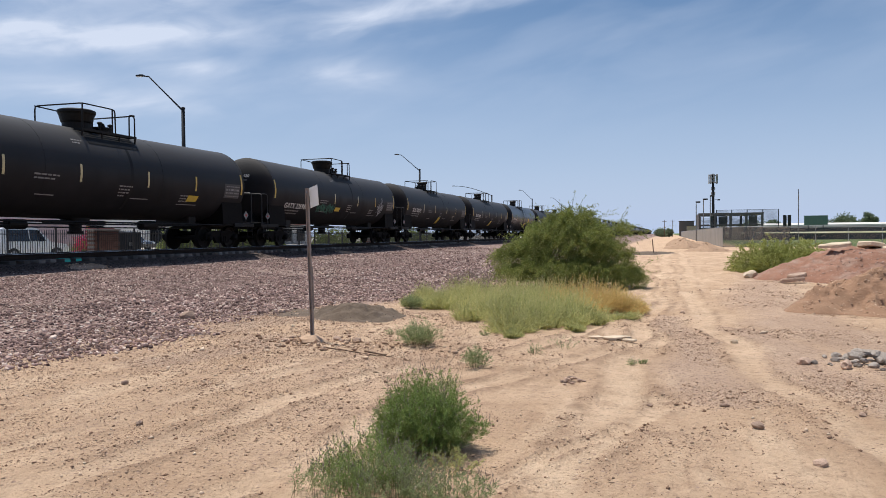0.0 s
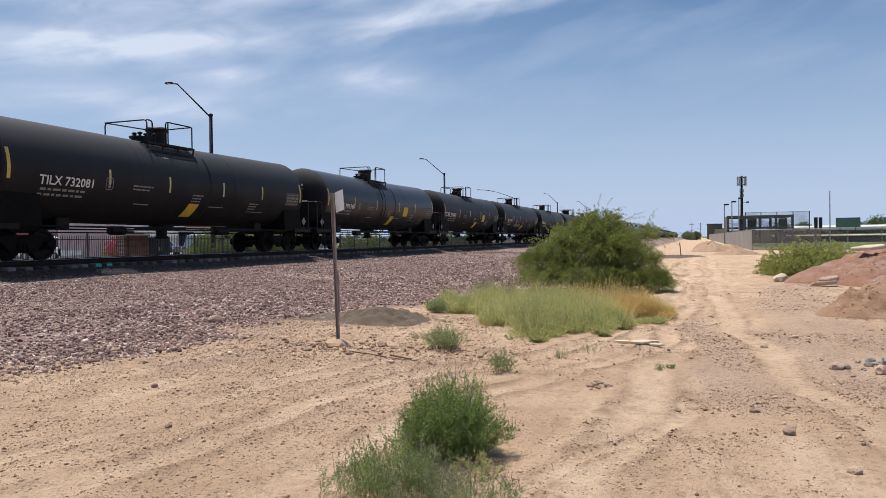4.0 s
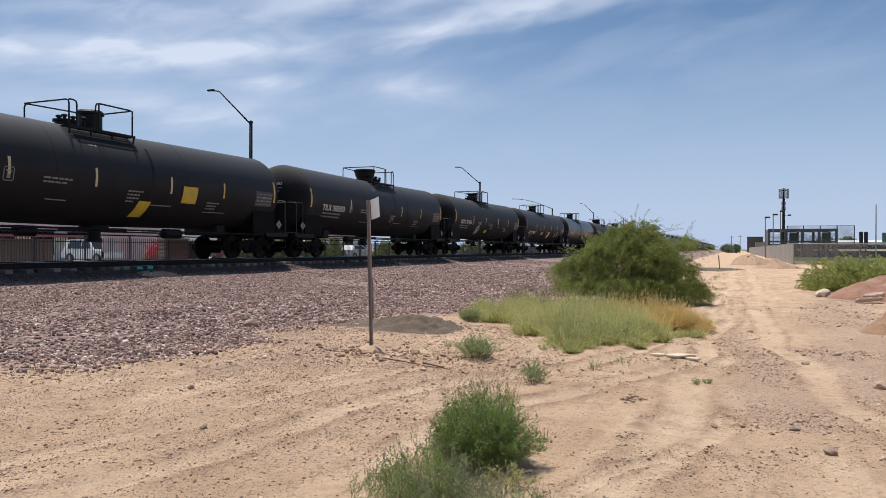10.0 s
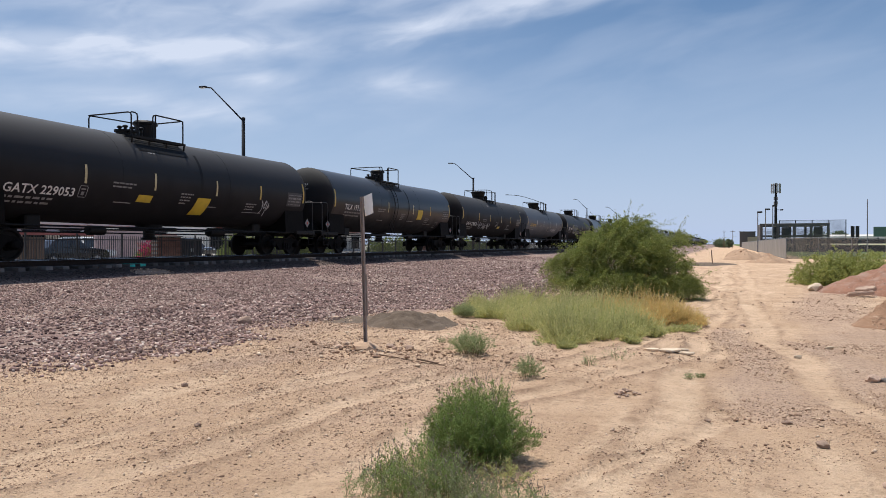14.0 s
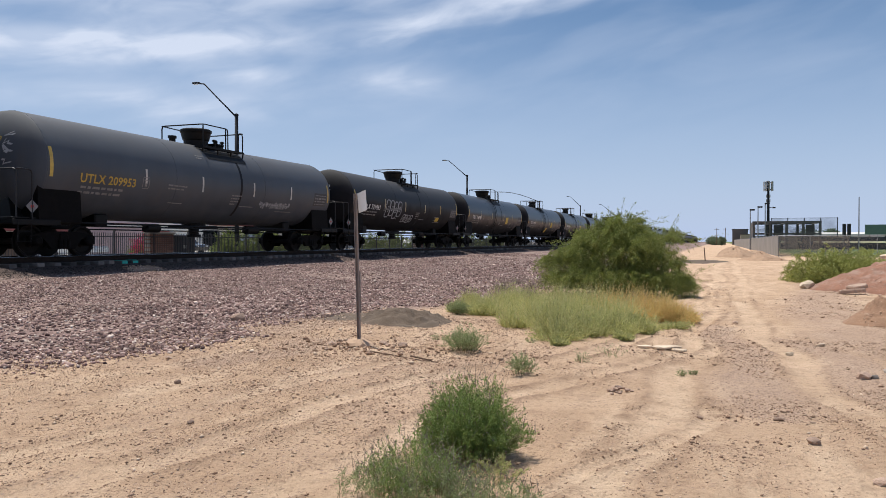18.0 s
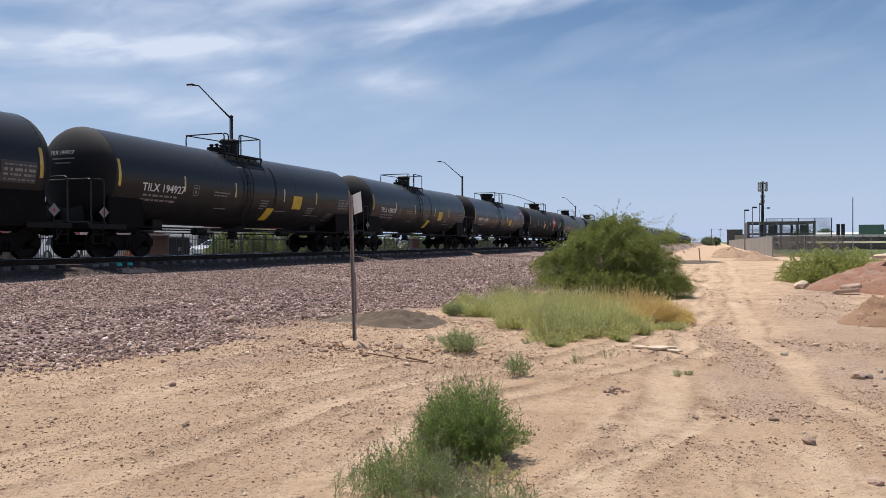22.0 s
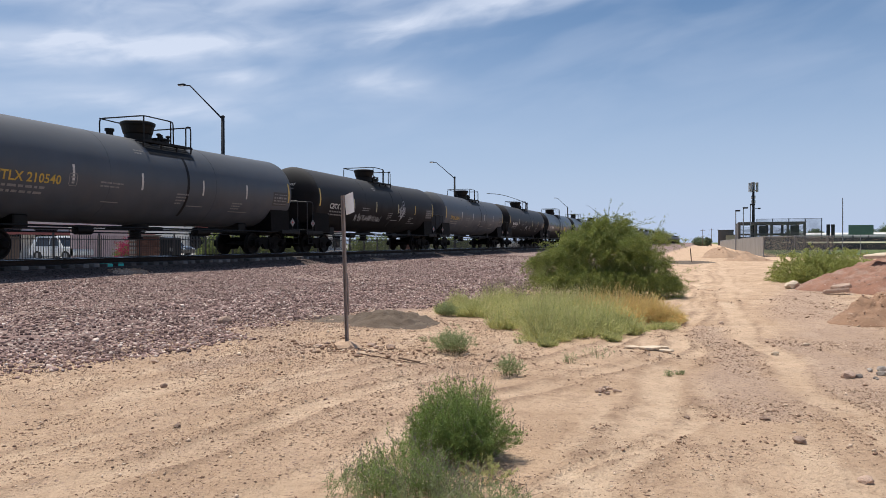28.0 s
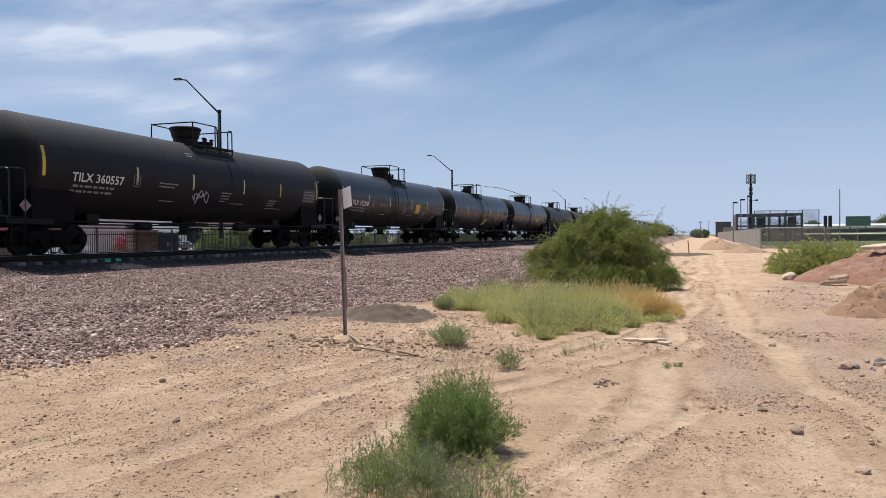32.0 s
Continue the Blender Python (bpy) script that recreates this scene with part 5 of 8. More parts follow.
def blocks(u, v, w, h, material, seed):
    """Outlined rounded blocks in a row, each with a small hollow."""
    g = Geo()
    n = 4
    for i in range(n):
        cx, a, b = u - w / 2 + w * (i + 0.5) / n, w / n * 0.46, h * (0.46 - 0.05 * (i % 2))
        for ka, kb, wd in ((1.0, 1.0, 0.026), (0.32, 0.3, 0.02)):
            pts = []
            for j in range(17):
                t = 2 * math.pi * j / 16
                c, s = math.cos(t), math.sin(t)
                pts.append((cx + a * ka * math.copysign(abs(c) ** 0.5, c) + 0.12 * h * s * 0.4, v + b * kb * math.copysign(abs(s) ** 0.5, s) + 0.05 * h * math.sin(i * 2.3)))
            vs, fs = [], []
            for j, p in enumerate(pts):
                q, o = pts[(j + 1) % 16], pts[(j - 1) % 16]
                d = Vector((q[0] - o[0], q[1] - o[1])).normalized()
                vs += [wrap(p[0] - d.y * wd, p[1] + d.x * wd, 0.009), wrap(p[0] + d.y * wd, p[1] - d.x * wd, 0.009)]
                if j:
                    fs.append((2 * j - 2, 2 * j - 1, 2 * j + 1, 2 * j))
            g.add(vs, fs)
    return g.mesh("graffiti", material)


TAG = "tank cars of one train"
LABELS = {"paint_black": "black railway tank car with yellow stripes rolling on the track", "paint_dull": "sooty dull black railway tank car rolling on the track",
          "paint_gloss": "glossy black railway tank car with a side ladder", "paint_grey": "dark grey railway tank car with amber lettering"}
SQ = ("yellow_decal", 10.5, -0.40, 0.72, 0.60, 0.0)
SL = ("yellow_decal", 8.5, -1.06, 0.52, 0.66, 0.12)
SLB = ("yellow_decal", 7.9, -1.06, 0.58, 0.62, 0.15)
LOW = ("yellow_decal", 12.2, -0.72, 0.62, 0.26, 0.06)
MID = ("yellow_decal", 7.0, -0.7, 0.62, 0.24, 0.04)
CARS = [
    dict(paint="paint_black", flip=False, decals=(LOW,)),
    dict(paint="paint_black", flip=False, number="GATX 226980", decals=(MID,), graffiti=(("green", 5.6, -0.72, 2.1, 0.6, 4), ("green", 5.6, -0.72, 1.9, 0.45, 5), ("crown", 13.1, -0.5, 1.0, 1.15, 9))),
    dict(paint="paint_black", flip=True, number="TILX 732021", decals=(SLB,)),
    dict(paint="paint_black", flip=True, number="TILX 732081", decals=(SLB,)),
    dict(paint="paint_gloss", flip=True, number="TILX 191340", decals=(SQ, SL), bright=(1, 2, 3)),
    dict(paint="paint_black", flip=True, number="TCBX 301041", decals=(SQ, SL)),
    dict(paint="paint_black", flip=True, number="TILX 730147", decals=(SLB,), graffiti=(("white", 5.6, -0.78, 2.7, 0.6, 12),)),
    dict(paint="paint_black", flip=True, number="TCBX 304031", decals=(SQ, SL)),
    dict(paint="paint_black", flip=False, number="TILX 362553"),
    dict(paint="paint_dull", flip=True, number="CBTX 737152", decals=(("yellow_decal", 7.0, -0.95, 0.55, 0.22, 0.04),), graffiti=(("crown", 5.0, -0.85, 0.9, 1.0, 15), ("white", 5.0, -1.0, 0.7, 0.6, 16)), lines=((7.6, -0.3, 1.0), (7.6, -0.45, 0.9), (11.4, -0.6, 1.0), (7.0, 1.05, 0.5), (9.8, -0.55, 0.6))),
    dict(paint="paint_black", flip=True, number="GATX 229053", decals=(("yellow_decal", 6.15, -0.72, 0.62, 0.26, 0.04), ("yellow_decal", 8.9, -0.88, 0.72, 0.72, 0.16)), graffiti=(("white", 12.7, -0.78, 0.6, 0.8, 17),)),
    dict(paint="paint_gloss", flip=True, number="TILX 191327", decals=(SQ,)),
    dict(paint="paint_dull", flip=False, number="GATX 224970", decals=(("yellow_decal", 9.2, -0.85, 0.55, 0.2, 0.03),), bright=(1, 2), graffiti=(("white", 5.3, -0.85, 2.7, 0.6, 21),)),
    dict(paint="paint_grey", flip=False, number="UTLX 209953", ink="amber", pale=(1, 2, 3, 4), graffiti=(("white", 11.2, -0.72, 2.2, 0.3, 25),), head=True),
    dict(paint="paint_black", flip=False, number="TILX 731963", decals=(("yellow_decal", 12.0, -0.8, 0.6, 0.28, 0.04),), graffiti=(("block", 4.9, -0.35, 2.1, 1.1, 31), ("block", 7.1, -0.85, 1.5, 0.55, 33))),
    dict(paint="paint_gloss", flip=False, number="TILX 198988", decals=(SQ,)),
    dict(paint="paint_gloss", flip=True, number="TILX 194927", decals=(SQ, SL)),
    dict(paint="paint_gloss", flip=True, number="TILX 195055", decals=(SQ, SL)),
    dict(paint="paint_gloss", flip=False, number="MWTX 112637", decals=(SQ,), red=((14.3, 0.5, 1.05, 0.95),)),
    dict(paint="paint_dull", flip=False, decals=(("yellow_decal", 6.9, -0.4, 0.6, 0.5, 0.0),), red=((11.7, 0.1, 1.9, 1.5),), lines=((2.0, -0.3, 1.5), (2.0, -0.55, 1.2), (12.0, -0.9, 1.5))),
    dict(paint="paint_grey", flip=False, number="UTLX 210540", ink="amber", pale=(1, 2, 3, 4)),
    dict(paint="paint_dull", flip=False, number="CBTX 737797", graffiti=(("white", 5.7, -0.85, 3.3, 0.45, 41), ("crown", 10.2, -0.3, 1.1, 1.2, 43))),
    dict(paint="paint_grey", flip=False, number="UTLX 205914", ink="amber", pale=(1, 2, 3, 4)),
    dict(paint="paint_black", flip=False, number="TILX 360557", graffiti=(("white", 7.0, -0.65, 0.95, 0.6, 47),)),
    dict(paint="paint_gloss", flip=False, number="TILX 192308", decals=(SQ,)),
    dict(paint="paint_gloss", flip=True, decals=(SL,)),
    dict(paint="paint_gloss", flip=False, decals=(SQ,)),
    dict(paint="paint_black", flip=True, decals=(SL,)),
]
FAR_CARS = 22
TRAIN = []


def build_train():
    made = {}
    for k, spec in enumerate(CARS):
        key = (spec["paint"], spec["flip"])
        home = pose(TRACK_X, FIRST_Y + PITCH * k, RAIL_Z)
        if key in made:
            car = copy_thing(made[key], home)
        else:
            car = empty("tank_car", home)
            tagged(car, LABELS[spec["paint"]], "tank car", TAG)
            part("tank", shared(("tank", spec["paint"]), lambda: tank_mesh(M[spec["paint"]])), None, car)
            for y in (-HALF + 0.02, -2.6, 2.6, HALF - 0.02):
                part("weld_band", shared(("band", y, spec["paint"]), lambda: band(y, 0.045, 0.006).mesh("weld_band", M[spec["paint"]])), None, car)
            top_gear(car, spec["flip"], spec["paint"])
            under_gear(car)
            if spec["paint"] == "paint_gloss":
                ladder(car)
            for y in (-6.85, 6.85):
                build_truck(car, y)
            made[key] = copy_thing(car, home)  # a bare pattern, put to use below
            TRAIN.append((k, car))
            markings(car, spec)
            continue
        TRAIN.append((k, car))
        markings(car, spec)
    # bare patterns become the first of the far cars
    far = list(made.values())
    k = len(CARS)
    for ob in far:
        tagged(ob, "black railway tank car far along the train")
        TRAIN.append((k, ob))
        k += 1
    simple = empty("tank_car")
    tagged(simple, "black railway tank car far along the train", "tank car", TAG)
    part("tank", shared(("tank", "paint_black"), lambda: tank_mesh(M["paint_black"])), None, simple)
    zt = Z_TANK + R_TANK
    part("manway", shared(("manway", False), None), None, simple)
    part("platform", Geo().box((0.8, -0.5, zt - 0.1), (0.5, 3.0, 0.05)).tube([(1, -2, zt - 0.1), (1, -2, zt + 0.75), (1, 1, zt + 0.75), (1, 1, zt - 0.1)], 0.03, 5).mesh("platform", M["steel_black"]), None, simple)
    part("underframe", Geo().box((0, -7.4, 1.0), (2.7, 2.6, 0.3)).box((0, 7.4, 1.0), (2.7, 2.6, 0.3)).box((0, 0, 0.95), (0.6, 2, 0.4)).mesh("underframe", M["steel_black"]), None, simple)
    for y in (-6.85, 6.85):
        build_truck(simple, y, True)
    last = FAR_CARS + len(CARS)
    while k < last:
        ob = simple if k == last - 1 else copy_thing(simple, pose(0, 0, 0))
        ob.matrix_basis = pose(TRACK_X, FIRST_Y + PITCH * k, RAIL_Z)
        TRAIN.append((k, ob))
        k += 1
    # one more that has already gone by
    TRAIN.append((-1, copy_thing(TRAIN[0][1], pose(TRACK_X, FIRST_Y - PITCH, RAIL_Z))))


def motions():
    for k, car in TRAIN:
        y = FIRST_Y + PITCH * k
        walk(car, [(0.0, pose(TRACK_X, y, RAIL_Z)), (16.0, pose(TRACK_X, y - SPEED * 16, RAIL_Z)), (32.0, pose(TRACK_X, y - SPEED * 32, RAIL_Z))])
        # its wheels roll while it passes the camera
        t0, t1 = max(0.0, (y - 42) / SPEED), min(32.0, (y + 6) / SPEED)
        if t1 > t0:
            n = int((t1 - t0) * 20) + 1
            times = [t0 + (t1 - t0) * i / n for i in range(n + 1)]
            times = ([0.0] if t0 > 0.05 else []) + times + ([32.0] if t1 < 31.95 else [])
            for truck in [c for c in car.children if c.name.startswith("truck")]:
                for ws in [c for c in truck.children if c.name.startswith("wheelset")]:
                    walk(ws, [(t, pose(0, ws.location.y, 0.458, math.degrees(SPEED * (min(max(t, t0), t1) - t0) / 0.458), 0, 0)) for t in times])
    # street traffic beyond the fence keeps its speed
    for ob, x, y0, v, turn in TRAFFIC:
        walk(ob, [(t, pose(x, y0 + v * t, 0.465, 0, 0, turn)) for t in (0.0, 16.0, 32.0)])

# ---- plants ----
M["needle"] = island_mat("grey_green_foliage", [(0.15, 0.225, 0.06), (0.21, 0.295, 0.08), (0.28, 0.365, 0.11), (0.17, 0.25, 0.065), (0.37, 0.42, 0.16)], 0.7, 0.35)
M["silver"] = island_mat("silver_green_leaves", [(0.30, 0.32, 0.115), (0.47, 0.47, 0.19), (0.58, 0.56, 0.26), (0.37, 0.39, 0.15), (0.62, 0.57, 0.30)], 0.75, 0.5)
M["sage"] = island_mat("sage_green_leaves", [(0.22, 0.27, 0.12), (0.30, 0.35, 0.16), (0.37, 0.42, 0.21), (0.26, 0.30, 0.14), (0.42, 0.42, 0.25)], 0.75, 0.5)
M["grass"] = island_mat("yellow_green_grass", [(0.30, 0.34, 0.12), (0.52, 0.52, 0.21), (0.66, 0.62, 0.30), (0.42, 0.45, 0.17), (0.72, 0.65, 0.36)], 0.75, 0.5)
M["dead"] = island_mat("dead_golden_grass", [(0.58, 0.40, 0.15), (0.70, 0.52, 0.22), (0.78, 0.61, 0.29), (0.63, 0.46, 0.18), (0.58, 0.51, 0.19)], 0.8, 0.45)
M["mesquite"] = island_mat("feathery_leaves", [(0.12, 0.16, 0.042), (0.19, 0.24, 0.058), (0.27, 0.31, 0.08), (0.40, 0.41, 0.13), (0.15, 0.195, 0.05)], 0.6, 0.35)
M["lush"] = island_mat("bright_leaves", [(0.27, 0.30, 0.085), (0.35, 0.375, 0.11), (0.43, 0.44, 0.14), (0.30, 0.33, 0.095), (0.52, 0.50, 0.20)], 0.6, 0.45)
M["tree_leaf"] = island_mat("tree_leaves", [(0.13, 0.17, 0.10), (0.17, 0.215, 0.125), (0.21, 0.25, 0.15)], 0.7, 0.3)
M["hedge"] = island_mat("hedge_leaves", [(0.12, 0.16, 0.045), (0.17, 0.215, 0.06), (0.23, 0.27, 0.08), (0.30, 0.32, 0.10)], 0.6, 0.35)
M["bark"] = mat("bark", (0.10, 0.075, 0.05), 0.9, var=0.3, scale=9, bump=0.4)
M["stem"] = mat("dry_stem", (0.17, 0.15, 0.07), 0.9, var=0.3, scale=20)
M["dry_twig"] = mat("grey_dry_twig", (0.23, 0.19, 0.15), 0.9, var=0.3, scale=20)


def leaves_mesh(name, P, D, L, W, material, rng):
    """Diamond leaves at the points P, along D."""
    P, D = np.asarray(P), np.asarray(D)
    D = D / np.maximum(1e-6, np.linalg.norm(D, axis=1, keepdims=True))
    r = rng.normal(size=D.shape)
    S = np.cross(D, r)
    S /= np.maximum(1e-6, np.linalg.norm(S, axis=1, keepdims=True))
    L, W = np.asarray(L)[:, None], np.asarray(W)[:, None]
    q = np.stack([P, P + D * L * 0.5 + S * W * 0.5, P + D * L, P + D * L * 0.5 - S * W * 0.5], 1)
    n = len(P)
    me = bpy.data.meshes.new(name)
    me.vertices.add(n * 4)
    me.vertices.foreach_set("co", q.reshape(-1).astype(np.float32))
    me.loops.add(n * 4)
    me.loops.foreach_set("vertex_index", np.arange(n * 4))
    me.polygons.add(n)
    me.polygons.foreach_set("loop_start", np.arange(0, n * 4, 4))
    me.update(calc_edges=True)
    me.materials.append(material)
    return me


def stems_of(rng, n, spread, base_r, length, lean=1.0, curve=0.25, rag=0.03):
    """n curved stems: base points, mid points and tips, filling an uneven dome of half-widths spread."""
    a = rng.uniform(0, 2 * np.pi, n)
    k = np.sqrt(rng.uniform(0, 1, n))
    up = np.sqrt(np.maximum(0.05, 1 - (k * lean) ** 2)) * rng.uniform(0.66, 1.0, n) ** 0.6
    bump = 1 + 0.09 * np.sin(3 * a + 1.3) + 0.06 * np.sin(7 * a)
    tip = np.stack([np.cos(a) * k * spread[0] * bump, np.sin(a) * k * spread[1] * bump, up * length], -1)
    tip += rng.normal(0, rag * length, tip.shape)
    tip[:, 2] = np.maximum(tip[:, 2], 0.06 * length)
    base = np.stack([np.cos(a) * base_r * k, np.sin(a) * base_r * k, np.full(n, -0.02)], -1)
    mid = (base + tip) / 2 + np.stack([-np.cos(a) * k * spread[0] * curve * 0.3, -np.sin(a) * k * spread[1] * curve * 0.3, length * curve * 0.35 * k], -1)
    return base, mid, tip


def along(b, m, t, s):
    s = s[..., None]
    return (1 - s) ** 2 * b + 2 * s * (1 - s) * m + s * s * t


def ribbons(name, b, m, t, w, material, rng, steps=3):
    """Thin tapering stems or blades."""
    n = len(b)
    side = np.cross(t - b, rng.normal(size=b.shape))
    side /= np.maximum(1e-6, np.linalg.norm(side, axis=1, keepdims=True))
    vs, fs = [], []
    pts = [along(b, m, t, np.full(n, i / steps)) for i in range(steps + 1)]
    q = []
    for i, p in enumerate(pts):
        ww = (np.asarray(w) * (1 - 0.85 * i / steps))[:, None] * 0.5
        q += [p - side * ww, p + side * ww]
    V = np.stack(q, 1)
    k = 2 * (steps + 1)
    f = np.array([[2 * i, 2 * i + 1, 2 * i + 3, 2 * i + 2] for i in range(steps)])
    F = (f[None] + (np.arange(n) * k)[:, None, None]).reshape(-1, 4)
    me = bpy.data.meshes.new(name)
    me.vertices.add(n * k)
    me.vertices.foreach_set("co", V.reshape(-1).astype(np.float32))
    me.loops.add(len(F) * 4)
    me.loops.foreach_set("vertex_index", F.reshape(-1))
    me.polygons.add(len(F))
    me.polygons.foreach_set("loop_start", np.arange(0, len(F) * 4, 4))
    me.update(calc_edges=True)
    me.materials.append(material)
    return me


def shrub(name, x, y, spread, height, n, per, leaf, leaf_mat, stem_mat, seed, label, category, base_r=0.08, lean=0.95, start=0.25, stem_w=0.006, droop=0.0, scatter=0.35, group="", curve=0.25, rag=0.03):
    rng = np.random.default_rng(seed)
    b, m, t = stems_of(rng, n, spread, base_r, height, lean, curve, rag)
    if droop:
        t[:, 2] -= droop * height * (np.hypot(t[:, 0] / spread[0], t[:, 1] / spread[1]) ** 2) * rng.uniform(0.3, 1, n)
        t[:, 2] = np.maximum(t[:, 2], 0.05)
    ob = tagged(empty(name, pose(x, y, gz(x, y))), label, category, group)
    part("stem_mass", ribbons("stem_mass", b, m, t, np.full(n, stem_w) * rng.uniform(0.7, 1.4, n), stem_mat, rng), None, ob)
    s = rng.uniform(start, 1.02, (n, per)) ** 0.8
    P = along(b[:, None], m[:, None], t[:, None], s)
    T = (t - b)[:, None] / np.linalg.norm(t - b, axis=1)[:, None, None]
    D = T * 0.8 + rng.normal(0, 0.6, P.shape)
    P = P + rng.normal(0, leaf[0] * scatter, P.shape)
    P[..., 2] = np.maximum(P[..., 2], 0.01)
    k = n * per
    L = rng.uniform(0.6, 1.3, k) * leaf[0]
    part("foliage", leaves_mesh("foliage", P.reshape(-1, 3), D.reshape(-1, 3), L, L * leaf[1] / leaf[0], leaf_mat, rng), None, ob)
    return ob


def big_bush(name, x, y, spread, height, limbs, seed, leaf_mat, label, leaf=(0.075, 0.022), twigs=26, per=22, wisp=0.25, skirt=0.25):
    """A many-stemmed desert bush: limbs, arching twigs all through an uneven crown, feathery leaves, wisps beyond it."""
    rng = np.random.default_rng(seed)
    ob = tagged(empty(name, pose(x, y, gz(x, y))), label, "bush")
    b, m, t = stems_of(rng, limbs, (spread[0] * 0.8, spread[1] * 0.8), skirt, height * 0.8, 1.0, 0.5)
    for i in range(limbs):
        g = Geo()
        pts = [along(b[i], m[i], t[i], np.array(s)) for s in (0, 0.25, 0.5, 0.75, 1.0)]
        g.tube(pts, [0.04, 0.03, 0.022, 0.014, 0.007], 5)
        part("limb", g.mesh("limb", M["bark"]), None, ob)
    k = limbs * twigs
    d = rng.normal(size=(k, 3))
    d[:, 2] = np.abs(d[:, 2]) * 0.9
    d /= np.linalg.norm(d, axis=1, keepdims=True)
    a = np.arctan2(d[:, 1], d[:, 0])
    lump = 1 + 0.13 * np.sin(2 * a + seed) + 0.10 * np.sin(5 * a + 2 * seed + 4 * d[:, 2]) + 0.07 * np.sin(9 * a + 7 * d[:, 2])
    r = rng.uniform(0.05, 1, k) ** 0.4 * 0.9 * lump
    size = np.array([spread[0], spread[1], height])
    P0 = d * r[:, None] * size
    P0[:, 2] = np.maximum(P0[:, 2], 0.06)
    out = d * np.array([1, 1, 0.5]) + rng.normal(0, 0.42, (k, 3))
    out /= np.linalg.norm(out, axis=1, keepdims=True)
    ln = rng.uniform(0.25, 0.8, k) * min(height, 2.4) * 0.26
    long = rng.uniform(0, 1, k) < wisp * 0.18
    ln[long] *= 2.1
    P2 = P0 + out * ln[:, None]
    P2[:, 2] -= (1 - d[:, 2]) * ln * 0.4
    P2[:, 2] = np.maximum(P2[:, 2], 0.04)
    P1 = (P0 + P2) / 2 + np.array([0, 0, 0.22]) * ln[:, None]
    part("twig_mass", ribbons("twig_mass", P0, P1, P2, np.full(k, 0.009), M["stem"], rng), None, ob)
    ss = rng.uniform(0.0, 1.05, (k, per))
    P = along(P0[:, None], P1[:, None], P2[:, None], ss) + rng.normal(0, leaf[0] * 0.45, (k, per, 3))
    P[..., 2] = np.maximum(P[..., 2], 0.03)
    D = (P2 - P0)[:, None] / ln[:, None, None] * 0.7 + rng.normal(0, 0.7, P.shape)
    n = k * per
    L = rng.uniform(0.6, 1.35, n) * leaf[0]
    part("foliage", leaves_mesh("foliage", P.reshape(-1, 3), D.reshape(-1, 3), L, L * leaf[1] / leaf[0], leaf_mat, rng), None, ob)
    return ob


